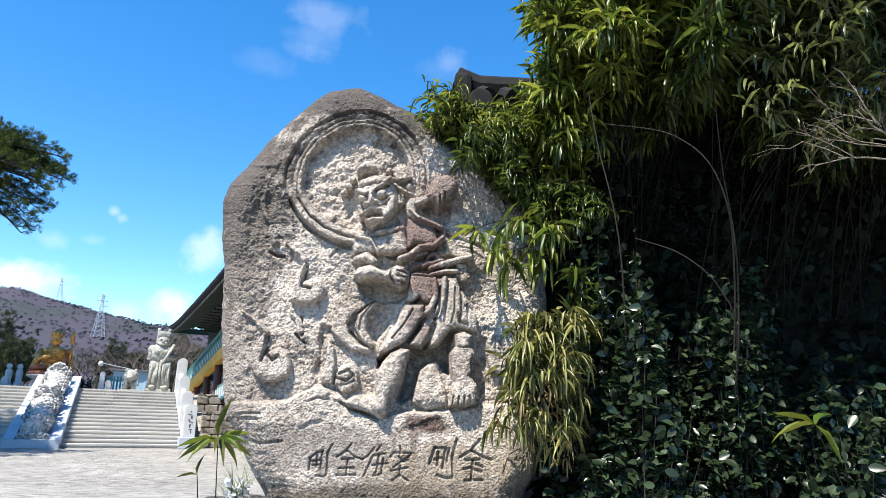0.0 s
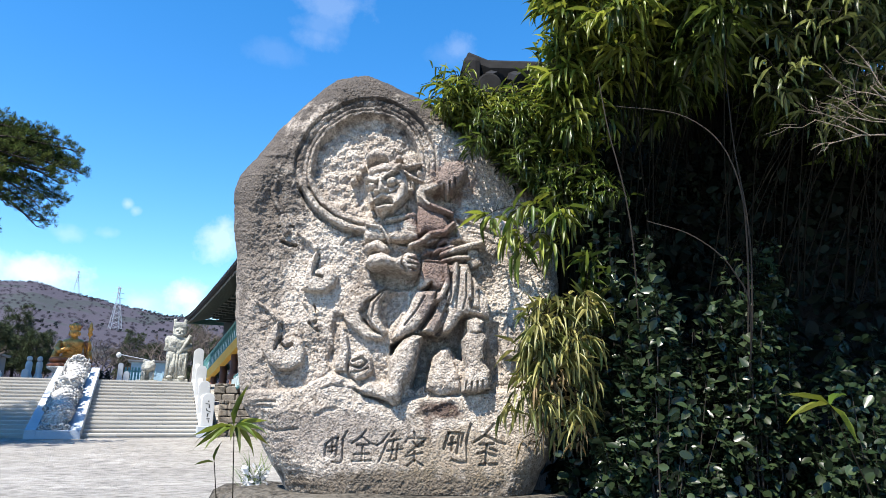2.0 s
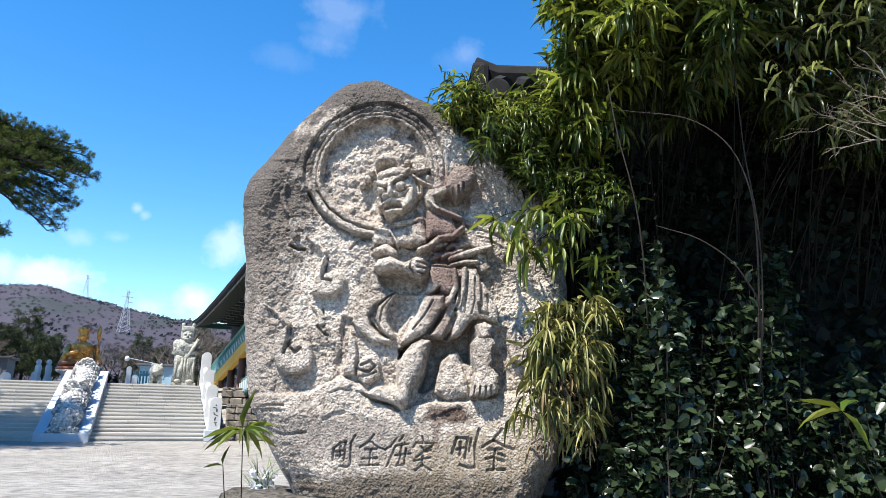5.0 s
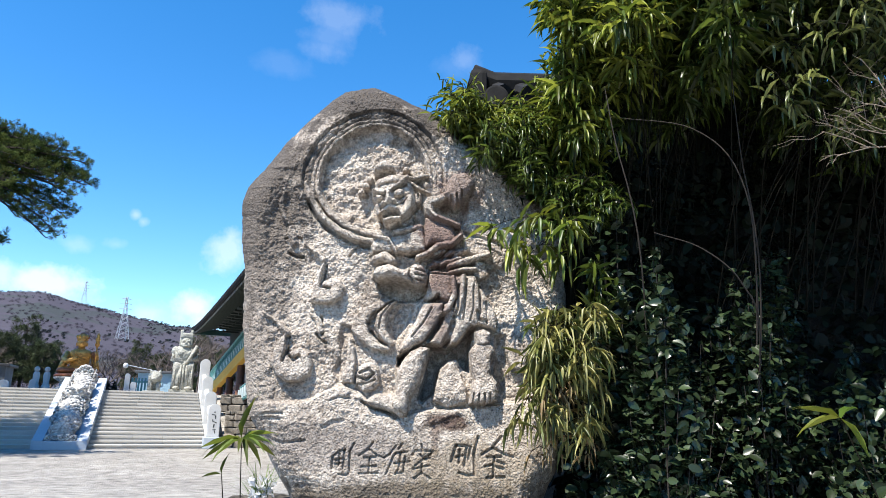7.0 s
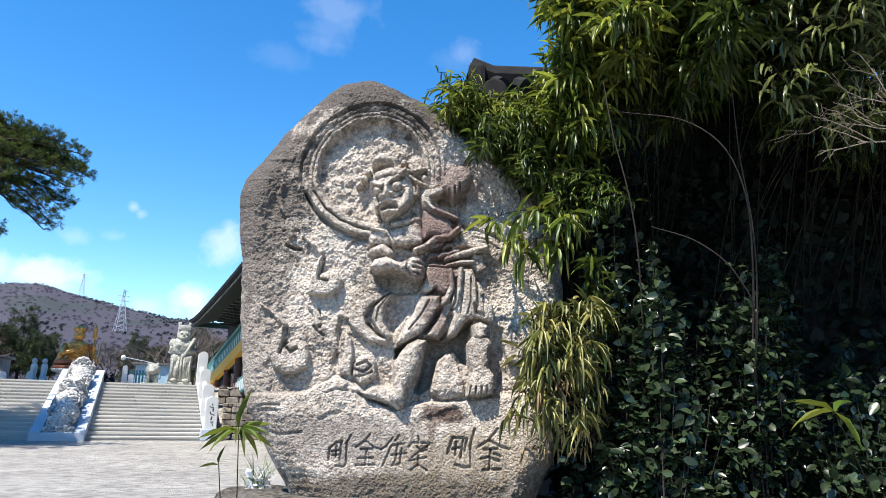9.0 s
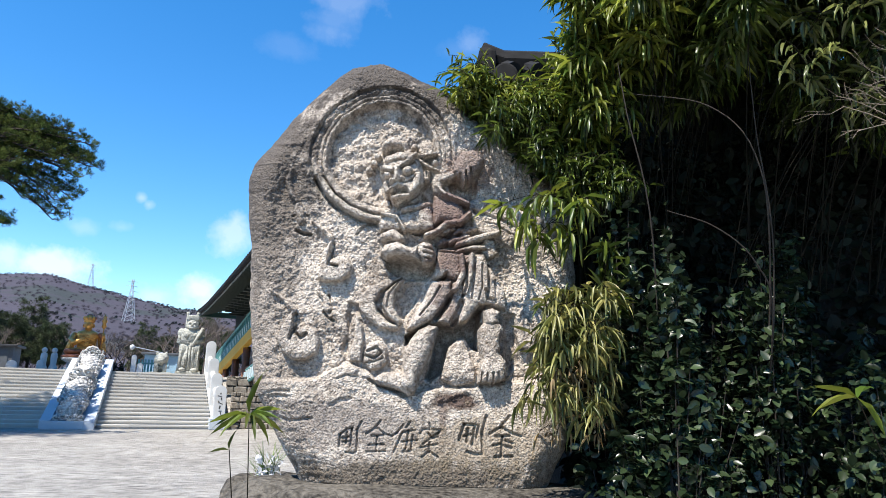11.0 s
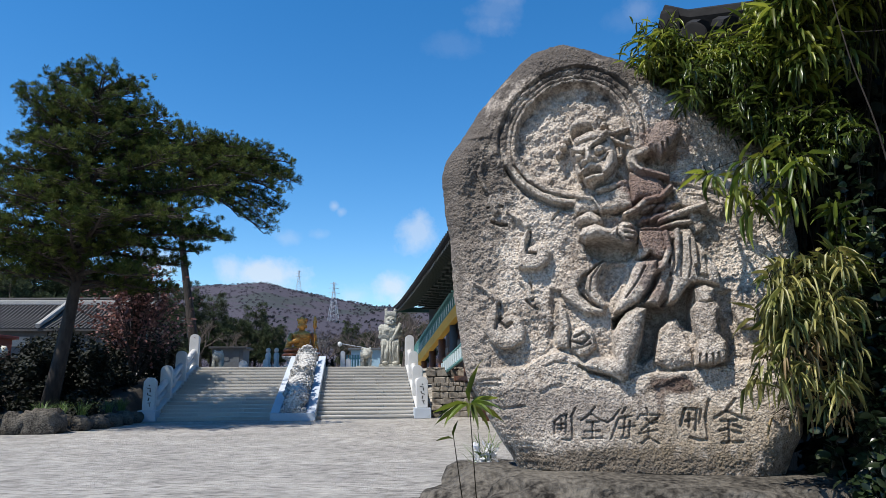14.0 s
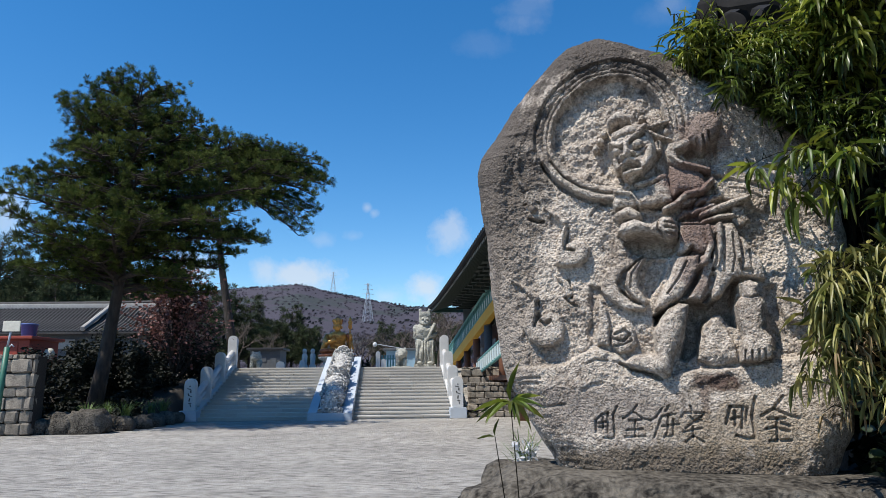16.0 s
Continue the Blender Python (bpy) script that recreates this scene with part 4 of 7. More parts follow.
    slab([(-0.038, 0.838), (0.021, 0.873), (0.077, 0.861), (0.063, 0.788), (0.042, 0.706), (0.003, 0.624), (-0.027, 0.553), (-0.041, 0.474), (-0.112, 0.488), (-0.146, 0.538), (-0.116, 0.589), (-0.119, 0.718), (-0.085, 0.784)], 0.14, 0.059)  # leg
    slab([(-0.111, 0.596), (-0.044, 0.560), (-0.038, 0.471), (-0.086, 0.454), (-0.145, 0.491), (-0.260, 0.513), (-0.301, 0.553), (-0.231, 0.593)], 0.09, 0.037)  # foot
    slab([(0.330, 0.963), (0.387, 0.985), (0.444, 0.960), (0.434, 0.899), (0.461, 0.849), (0.441, 0.766), (0.434, 0.716), (0.477, 0.669), (0.470, 0.566), (0.405, 0.536), (0.304, 0.539), (0.310, 0.600), (0.332, 0.681), (0.308, 0.762), (0.307, 0.845), (0.340, 0.896)], 0.14, 0.048)  # standing leg and foot
    groove([(0.333, 0.600), (0.327, 0.549)], 0.0055, 0.03)
    groove([(0.362, 0.600), (0.359, 0.547)], 0.0055, 0.03)
    groove([(0.395, 0.601), (0.395, 0.544)], 0.0055, 0.03)
    groove([(0.424, 0.608), (0.427, 0.551)], 0.0055, 0.03)
    groove([(0.331, 0.889), (0.384, 0.880), (0.437, 0.891)], 0.0066, 0.03)
    slab([(0.182, 0.789), (0.216, 0.790), (0.260, 0.729), (0.294, 0.632), (0.304, 0.549), (0.178, 0.514), (0.092, 0.557), (0.110, 0.644), (0.140, 0.742)], 0.06, 0.090)  # rock peak
    slab([(0.525, 0.862), (0.586, 0.937), (0.659, 0.855), (0.644, 0.732), (0.545, 0.762)], 0.05, 0.029)
    # carved characters
    groove([(-0.454, 0.238), (-0.456, 0.177)], 0.0060, 0.018)
    groove([(-0.454, 0.241), (-0.418, 0.272), (-0.387, 0.279)], 0.0060, 0.018)
    groove([(-0.417, 0.257), (-0.419, 0.190)], 0.0060, 0.018)
    groove([(-0.390, 0.276), (-0.393, 0.178)], 0.0060, 0.018)
    groove([(-0.440, 0.223), (-0.402, 0.230)], 0.0060, 0.018)
    groove([(-0.439, 0.202), (-0.407, 0.205)], 0.0060, 0.018)
    groove([(-0.338, 0.314), (-0.360, 0.270), (-0.356, 0.158), (-0.374, 0.143), (-0.416, 0.148)], 0.0060, 0.018)
    groove([(-0.232, 0.320), (-0.265, 0.279), (-0.308, 0.250)], 0.0060, 0.018)
    groove([(-0.252, 0.282), (-0.206, 0.252), (-0.164, 0.241)], 0.0060, 0.018)
    groove([(-0.279, 0.239), (-0.212, 0.243)], 0.0060, 0.018)
    groove([(-0.247, 0.239), (-0.249, 0.158)], 0.0060, 0.018)
    groove([(-0.292, 0.190), (-0.209, 0.195)], 0.0060, 0.018)
    groove([(-0.302, 0.153), (-0.198, 0.159)], 0.0060, 0.018)
    groove([(-0.103, 0.304), (-0.136, 0.260), (-0.167, 0.241)], 0.0060, 0.018)
    groove([(-0.110, 0.258), (-0.133, 0.199), (-0.153, 0.154)], 0.0060, 0.018)
    groove([(-0.065, 0.320), (-0.086, 0.289)], 0.0060, 0.018)
    groove([(-0.104, 0.264), (-0.038, 0.275)], 0.0060, 0.018)
    groove([(-0.073, 0.274), (-0.082, 0.185), (-0.100, 0.155)], 0.0060, 0.018)
    groove([(-0.049, 0.247), (-0.056, 0.165), (-0.087, 0.158)], 0.0060, 0.018)
    groove([(-0.108, 0.212), (-0.023, 0.223)], 0.0060, 0.018)
    groove([(0.041, 0.317), (0.048, 0.292)], 0.0060, 0.018)
    groove([(-0.008, 0.260), (0.007, 0.282), (0.107, 0.281), (0.091, 0.259)], 0.0060, 0.018)
    groove([(0.037, 0.261), (0.060, 0.234), (0.092, 0.244)], 0.0060, 0.018)
    groove([(0.088, 0.262), (0.010, 0.203)], 0.0060, 0.018)
    groove([(-0.002, 0.184), (0.089, 0.204)], 0.0060, 0.018)
    groove([(0.045, 0.212), (0.046, 0.158)], 0.0060, 0.018)
    groove([(0.006, 0.133), (0.043, 0.164), (0.095, 0.135)], 0.0060, 0.018)
    groove([(0.238, 0.315), (0.210, 0.228)], 0.0080, 0.022)
    groove([(0.238, 0.315), (0.299, 0.313), (0.284, 0.206)], 0.0080, 0.022)
    groove([(0.257, 0.291), (0.255, 0.220)], 0.0080, 0.022)
    groove([(0.236, 0.250), (0.274, 0.260)], 0.0080, 0.022)
    groove([(0.318, 0.307), (0.306, 0.237)], 0.0080, 0.022)
    groove([(0.363, 0.364), (0.338, 0.271), (0.345, 0.159), (0.301, 0.155), (0.256, 0.169)], 0.0080, 0.022)
    groove([(0.493, 0.367), (0.441, 0.304), (0.383, 0.269)], 0.0080, 0.022)
    groove([(0.447, 0.304), (0.505, 0.275), (0.557, 0.260)], 0.0080, 0.022)
    groove([(0.415, 0.254), (0.492, 0.259)], 0.0080, 0.022)
    groove([(0.454, 0.255), (0.447, 0.155)], 0.0080, 0.022)
    groove([(0.402, 0.205), (0.441, 0.215)], 0.0080, 0.022)
    groove([(0.466, 0.204), (0.502, 0.195)], 0.0080, 0.022)
    groove([(0.409, 0.145), (0.508, 0.150)], 0.0080, 0.022)
    groove([(0.473, 0.234), (0.508, 0.220)], 0.0080, 0.022)
    return h


def stele_material():
    m = material("weathered_granite", (0.61, 0.53, 0.445), (0.24, 0.195, 0.155), 0.92, grain=38, blotch=4.0, amount=1.0, bump=1.0, bump_scale=85, depth=0.022)
    n, l = m.node_tree.nodes, m.node_tree.links
    b = n["Principled BSDF"]
    co = n.new("ShaderNodeTexCoord")
    spots = n.new("ShaderNodeTexNoise")
    spots.inputs["Scale"].default_value, spots.inputs["Detail"].default_value, spots.inputs["Roughness"].default_value = 9.0, 8.0, 0.7
    l.new(co.outputs["Object"], spots.inputs["Vector"])
    colour = b.inputs["Base Color"].links[0].from_socket
    speck = n.new("ShaderNodeTexNoise")
    speck.inputs["Scale"].default_value, speck.inputs["Detail"].default_value, speck.inputs["Roughness"].default_value = 100.0, 5.0, 0.75
    l.new(co.outputs["Object"], speck.inputs["Vector"])
    sr = n.new("ShaderNodeValToRGB")
    sr.color_ramp.elements[0].position, sr.color_ramp.elements[0].color = 0.36, (0.22, 0.20, 0.18, 1)
    sr.color_ramp.elements[1].position, sr.color_ramp.elements[1].color = 0.49, (1, 1, 1, 1)
    l.new(speck.outputs["Fac"], sr.inputs["Fac"])
    # stains and some painted shade: centre, radii, colour, strength
    stains_and_shade = (((0.13, 0, BASE_Z + 1.57), (0.15, 9, 0.15), (0.17, 0.105, 0.085), 0.9), ((0.14, 0, BASE_Z + 1.31), (0.13, 9, 0.17), (0.17, 0.105, 0.085), 0.85), ((0.24, 0, BASE_Z + 1.89), (0.15, 9, 0.15), (0.20, 0.14, 0.115), 0.8),
              # the stain at height 0.44 also paints the dark of the pit there
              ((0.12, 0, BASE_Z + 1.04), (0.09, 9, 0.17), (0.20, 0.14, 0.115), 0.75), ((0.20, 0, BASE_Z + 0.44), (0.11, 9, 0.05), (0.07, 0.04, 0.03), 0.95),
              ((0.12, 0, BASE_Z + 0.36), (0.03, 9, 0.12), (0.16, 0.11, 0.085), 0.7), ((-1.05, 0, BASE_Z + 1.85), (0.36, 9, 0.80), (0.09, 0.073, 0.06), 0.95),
              ((-0.45, 0, BASE_Z + 2.6), (0.70, 9, 0.30), (0.07, 0.056, 0.046), 0.95), ((0.10, 0, BASE_Z + 2.42), (0.32, 9, 0.26), (0.07, 0.056, 0.046), 0.9),
              # last but one: leaf shade on the right shoulder, painted as a dark patch
              ((-0.45, 0, BASE_Z + 0.30), (0.55, 9, 0.13), (0.20, 0.17, 0.15), 0.55), ((0.0, 0, BASE_Z + 0.03), (0.9, 9, 0.10), (0.11, 0.085, 0.06), 0.9), ((0.35, 0, BASE_Z + 0.2), (0.5, 9, 0.16), (0.26, 0.20, 0.13), 0.6), ((0.85, 0, BASE_Z + 1.75), (0.25, 9, 0.5), (0.16, 0.135, 0.11), 0.6), ((-0.95, 0, BASE_Z + 1.0), (0.2, 9, 0.8), (0.20, 0.165, 0.135), 0.6))
    for c, r, col, k in stains_and_shade:
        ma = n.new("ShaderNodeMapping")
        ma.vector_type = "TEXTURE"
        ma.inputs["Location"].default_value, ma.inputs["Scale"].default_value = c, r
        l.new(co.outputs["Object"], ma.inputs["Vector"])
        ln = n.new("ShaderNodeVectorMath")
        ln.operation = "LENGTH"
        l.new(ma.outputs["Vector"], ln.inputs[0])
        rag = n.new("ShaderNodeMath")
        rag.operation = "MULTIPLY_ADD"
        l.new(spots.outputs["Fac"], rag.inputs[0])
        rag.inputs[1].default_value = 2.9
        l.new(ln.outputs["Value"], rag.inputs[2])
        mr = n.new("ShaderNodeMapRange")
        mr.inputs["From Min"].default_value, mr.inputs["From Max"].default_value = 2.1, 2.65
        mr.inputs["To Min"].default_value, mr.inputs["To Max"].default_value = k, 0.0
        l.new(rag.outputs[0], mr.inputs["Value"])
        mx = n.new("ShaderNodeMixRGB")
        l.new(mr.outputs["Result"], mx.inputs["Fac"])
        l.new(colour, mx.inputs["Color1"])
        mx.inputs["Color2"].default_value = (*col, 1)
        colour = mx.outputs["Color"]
    mm = n.new("ShaderNodeMixRGB")
    mm.blend_type, mm.inputs["Fac"].default_value = "MULTIPLY", 1.0
    l.new(colour, mm.inputs["Color1"]), l.new(sr.outputs["Color"], mm.inputs["Color2"])
    l.new(mm.outputs["Color"], b.inputs["Base Color"])
    return m


def build_stele():
    rows = np.r_[np.linspace(-0.02, 2.3, 600), 2.3 + 0.32 * np.sin(np.linspace(0, np.pi / 2, 110))[1:]]
    cols, back = 560, 26
    lx, lz = np.array(LEFT_EDGE).T
    rx, rz = np.array(RIGHT_EDGE).T
    wob = 0.018 * fbm(rows * 0 + 3.0, rows, 0.22, 4, seed=7)
    xl = np.interp(rows, lz, lx) + wob
    xr = np.interp(rows, rz, rx) + 0.015 * fbm(rows * 0 + 8.0, rows, 0.22, 4, seed=8)
    u = np.linspace(0, 1, cols)
    x = xl[:, None] + (xr - xl)[:, None] * u[None]
    z = np.repeat(rows[:, None], cols, 1)
    # distance from the rim, for the rounding
    edge = np.minimum.reduce([x - xl[:, None], xr[:, None] - x, (2.64 - z) * 0.8])
    slope_l = np.gradient(xl, rows)[:, None]
    edge = np.minimum(edge, (x - xl[:, None]) / np.sqrt(1 + slope_l**2))
    rim = np.clip(1 - edge / 0.16, 0, 1)
    rough = 0.016 * fbm(x, z, 0.30, 4, seed=1) + 0.011 * fbm(x, z, 0.085, 4, 0.6, seed=2) + 0.011 * np.abs(fbm(x, z, 0.03, 3, 0.65, seed=3))
    shape = carve(x, z)
    quiet = 1 - 0.6 * np.clip((shape - 0.03) / 0.04, 0, 1)
    quiet = quiet * (1 - 0.5 * np.clip((0.44 - z) / 0.08, 0, 1) * np.clip((z - 0.04) / 0.06, 0, 1) * np.clip((x + 0.7) / 0.15, 0, 1) * np.clip((0.85 - x) / 0.15, 0, 1))
    relief = shape * (1 - rim)
    y = -(relief + rough * quiet) + 0.16 * (1 - np.sqrt(np.clip(1 - rim**2, 0, 1)))
    back_by = 0.16 * (1 - np.sqrt(np.clip(1 - rim**2, 0, 1)))
    x, z = x + (x - 0.06) * back_by / 4.1, z + (z - 0.5) * back_by / 4.2
    y = y + 0.087 * z  # leans back
    y = y + 0.10 * np.clip(0.12 - z, 0, 1)
    thick = 0.55 + 0.1 * np.sin(rows * 3)
    ub = np.linspace(1, 0, back + 2)[1:-1]
    xb = x[:, :1] + (x[:, -1:] - x[:, :1]) * ub[None]
    zb = z[:, :1] + (z[:, -1:] - z[:, :1]) * ub[None]
    bulge = np.sqrt(np.clip(1 - (2 * ub - 1) ** 4, 0, 1))[None] * np.clip((2.74 - zb) / 0.4, 0.05, 1) ** 0.5
    yb = 0.17 + thick[:, None] * bulge + 0.05 * fbm(xb, zb, 0.3, 3, seed=9) + 0.087 * zb
    xs, ys, zs = np.hstack([x, xb]), np.hstack([y, yb]), np.hstack([z, zb])
    nr, nc = xs.shape
    v = np.stack([xs, ys, zs + BASE_Z], -1).reshape(-1, 3)
    i, j = np.meshgrid(np.arange(nr - 1), np.arange(nc), indexing="ij")
    a, b = i * nc + j, i * nc + (j + 1) % nc
    f = np.stack([a, b, b + nc, a + nc], -1).reshape(-1, 4).tolist()
    f += [tuple(range(nc))[::-1], tuple(range((nr - 1) * nc, nr * nc))]
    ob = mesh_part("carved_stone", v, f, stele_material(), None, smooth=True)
    ob.matrix_basis = STELE
    tagged(ob, "tall weathered granite stone carved with a guardian relief, on a boulder", "stone relief")


build_stele()


def boulder(name, c, r, label, seed=0, sub=5, rough=0.35, freq=1.6, m=None, mat="boulder", flat=0.0):
    bm = bmesh.new()
    bmesh.ops.create_icosphere(bm, subdivisions=sub, radius=1.0)
    off = Vector((seed * 3.7, seed * 1.3, seed * 7.1))
    for v in bm.verts:
        q = v.co.copy()
        k = 1 + rough * noise.fractal(q * freq + off, 0.8, 2.0, 5) * 0.5
        q = Vector([math.copysign(abs(a) ** 0.72, a) for a in q]) * k
        v.co = Vector((q.x * r[0], q.y * r[1], q.z * r[2]))
        if flat and v.co.z > r[2] * flat:
            v.co.z = r[2] * flat + (v.co.z - r[2] * flat) * 0.18
    ob = part(name, bm, mat, None, smooth=True)
    ob.matrix_basis = (m or Matrix()) @ pose(*c)
    return tagged(ob, label, "boulder")


boulder("base_boulder", (0.05, 0.12, 0.30), (1.42, 0.80, 0.83), "broad grey boulder with dark lichen bearing the carved stone", 3, 6, 0.22, 1.9, STELE, flat=0.86)

# ---- grand stairs ----
def build_stairs():
    st = thing("stairs", STAIR, "broad flight of pale granite steps up to the temple terrace", "stairs", kind="structure")
    me = finish("step", box(boxed((-0.5, -0.035, RISE - 0.06), (0.5, TREAD + 0.05, RISE)), (-0.5, 0.012, 0), (0.5, TREAD + 0.3, RISE - 0.061)), "step")
    for lo, hi in ((STAIR_L, -4.36), (-2.68, STAIR_R)):
        n = 3
        for i in range(RISERS):
            cuts = np.linspace(lo, hi, n + 1) + np.r_[0, (nz(n - 1, 100 + i + int(hi * 9)) - 0.5) * 0.5, 0]
            for a, b in zip(cuts, cuts[1:]):
                ob = new("step", me)
                ob.parent = st
                ob.matrix_basis = pose((a + b) / 2, STAIR_Y + i * TREAD, i * RISE) @ Matrix.Diagonal((b - a - 0.006, 1, 1, 1))
    part("core", boxed((STAIR_L, STAIR_Y + 0.3, -0.3), (STAIR_R, STAIR_Y + 0.31, 0.1)), "step", st)
    part("landing", boxed((STAIR_L - 0.6, STAIR_Y + RISERS * TREAD + 0.1, TOP - 0.3), (STAIR_R + 0.6, STAIR_Y + RISERS * TREAD + 6, TOP - 0.004)), "step", st)


build_stairs()


def dragon_ramp():
    """Sloped central ramp with blue-grey kerbs and a carved dragon on it."""
    r = thing("ramp", STAIR @ pose(-3.5, STAIR_Y - 0.75, 0), "blue-grey granite ramp dividing the stairs", "ramp", kind="structure")
    slope = TOP / (RISERS * TREAD)
    run = RISERS * TREAD + 1.0
    for sx in (-1, 1):
        bm = bmesh.new()
        x0, x1 = (0.52, 0.86) if sx > 0 else (-0.86, -0.52)
        pts = [(0, 0), (0, 0.30), (0.25, 0.36), (run, 0.36 + slope * (run - 0.4)), (run, 0)]
        va, vb = [bm.verts.new((x0, y, z)) for y, z in pts], [bm.verts.new((x1, y, z)) for y, z in pts]
        bm.faces.new(va), bm.faces.new(vb[::-1])
        for k in range(5):
            bm.faces.new((va[k], vb[k], vb[(k + 1) % 5], va[(k + 1) % 5]))
        bmesh.ops.recalc_face_normals(bm, faces=bm.faces)
        part("kerb", bm, "blue_granite", r)
    part("front_block", boxed((-0.52, 0.004, 0), (0.52, 0.4, 0.29), 0.015), "blue_granite", r)
    bm = bmesh.new()
    pts = [(0.3, 0), (0.3, 0.26), (run, 0.1 + slope * (run - 0.4)), (run, 0)]
    va, vb = [bm.verts.new((-0.52, y, z)) for y, z in pts], [bm.verts.new((0.52, y, z)) for y, z in pts]
    for k in range(4):
        bm.faces.new((va[k], vb[k], vb[(k + 1) % 4], va[(k + 1) % 4]))
    part("bed", bm, "blue_granite", r)
    # the dragon: a scaly body on clouds, its head half-way, tail and crest at the top
    bm = bmesh.new()

    def on(y, up):
        return 0.3 + slope * max(0, y - 0.4) + up
    rng = random.Random(4)

    def curl(x, y, z, r, sx, thick=0.045):
        """A cloud scroll facing down the stairs."""
        pts = []
        for k in range(15):
            a = k / 14 * 2.6 * math.pi
            q = r * (1 - 0.82 * k / 14)
            pts.append((x + sx * q * math.cos(a + 2.6), y - 0.05 - 0.05 * k / 14, z + q * math.sin(a + 2.6)))
        tube(bm, pts, [thick * (1 - 0.3 * k / 14) for k in range(15)], 6)
        blob(bm, (x, y + 0.06, z), (r * 0.95, 0.1, r * 0.95), 2)
    for k in range(5):
        curl(-0.40 + 0.20 * k, 0.34, 0.40 + 0.03 * (k % 2), 0.12, 1 if k > 2 else -1)
    for k in range(4):
        curl(-0.32 + 0.21 * k, 0.55, 0.62, 0.13, 1 if k > 1 else -1)
    # body: a winding back with rows of scales
    for k in range(44):
        y = 0.6 + k * 0.15
        blob(bm, (0.11 * math.sin(k * 0.42), y, on(y, 0.30 + 0.05 * math.sin(k * 0.6))), (0.40, 0.2, 0.38), 3, 0.10, 6)
        for j in range(6):
            a = radians(-75 + 30 * j + 15 * (k % 2))
            blob(bm, (0.11 * math.sin(k * 0.42) + 0.345 * math.sin(a), y - 0.05, on(y, 0.30 + 0.05 * math.sin(k * 0.6)) + 0.33 * math.cos(a)), (0.10, 0.11, 0.085), 2)
    # flames and cloud scrolls along both flanks
    for k in range(26):
        y, sx = 0.8 + 0.245 * k, 1 if k % 2 else -1
        curl(sx * rng.uniform(0.34, 0.42), y, on(y, rng.uniform(0.16, 0.5)), rng.uniform(0.10, 0.15), sx)
        tube(bm, [(sx * 0.36, y + 0.1, on(y, 0.5)), (sx * 0.44, y + 0.16, on(y, 0.66)), (sx * 0.38, y + 0.25, on(y, 0.86))], [0.07, 0.05, 0.012], 6)
    # head half-way up: brow, eyes, snout, jaws, mane and horns
    y = 3.4
    blob(bm, (0.05, y, on(y, 0.72)), (0.40, 0.36, 0.34), 3, 0.05, 5)
    blob(bm, (0.05, y - 0.36, on(y, 0.52)), (0.24, 0.26, 0.13), 3, 0.03, 5)
    blob(bm, (0.05, y - 0.30, on(y, 0.22)), (0.22, 0.22, 0.08), 3)
    for sx in (-1, 1):
        blob(bm, (0.05 + sx * 0.11, y - 0.60, on(y, 0.58)), (0.07, 0.06, 0.06), 2)
        blob(bm, (0.05 + sx * 0.18, y - 0.33, on(y, 0.78)), (0.085, 0.08, 0.085), 2)
        tube(bm, [(0.05 + sx * 0.04, y - 0.4, on(y, 0.84)), (0.05 + sx * 0.2, y - 0.36, on(y, 0.95)), (0.05 + sx * 0.38, y - 0.2, on(y, 0.90))], [0.05, 0.07, 0.03], 7)
        tube(bm, [(0.05 + sx * 0.15, y, on(y, 0.9)), (0.05 + sx * 0.28, y + 0.35, on(y, 1.15))], [0.06, 0.02], 6)
        tube(bm, [(0.05 + sx * 0.2, y - 0.5, on(y, 0.36)), (0.05 + sx * 0.1, y - 0.52, on(y, 0.30)), (0.05, y - 0.54, on(y, 0.30))], 0.03, 6)
        for j in range(3):
            curl(0.05 + sx * 0.42, y - 0.05 + 0.05 * j, on(y, 0.25 + 0.24 * j), 0.12, sx, 0.04)
    # crest at the top
    for k in range(9):
        a = math.pi * (k + 0.5) / 9
        curl(0.36 * math.cos(a), 6.75, on(6.75, 0.2) + 0.66 * math.sin(a), 0.15, 1 if a < 1.57 else -1)
    blob(bm, (0, 6.95, on(6.9, 0.35)), (0.4, 0.2, 0.45), 3, 0.1, 6)
    for v in bm.verts:
        v.co += 0.012 * noise.noise_vector(v.co * 9.0)
    ob = part("dragon_statue", bm, "carved_white", None, smooth=True)
    ob.matrix_basis = r.matrix_basis.copy()
    tagged(ob, "pale carved stone dragon climbing the central ramp", "statue")


dragon_ramp()


def baluster_post(h, w=0.36, d=0.30, base=True):
    """A rounded granite post on a block."""
    bm = bmesh.new()
    z0 = 0.42 if base else 0.0
    n, prof = 10, []
    for k in range(n + 1):
        a = math.pi * k / n
        prof.append((w / 2 * math.cos(a), h - w / 2 + w / 2 * math.sin(a)))
    prof = [(w / 2 * 0.98, z0)] + prof + [(-w / 2 * 0.98, z0)]
    va, vb = [bm.verts.new((x, -d / 2, z)) for x, z in prof], [bm.verts.new((x, d / 2, z)) for x, z in prof]
    bm.faces.new(va), bm.faces.new(vb[::-1])
    for k in range(len(prof)):
        bm.faces.new((va[k], vb[k], vb[(k + 1) % len(prof)], va[(k + 1) % len(prof)]))
    bmesh.ops.recalc_face_normals(bm, faces=bm.faces)
    bmesh.ops.bevel(bm, geom=[e for e in bm.edges if abs(e.calc_face_angle(0)) > 1.2], offset=0.02, segments=2, affect="EDGES")
    return bm


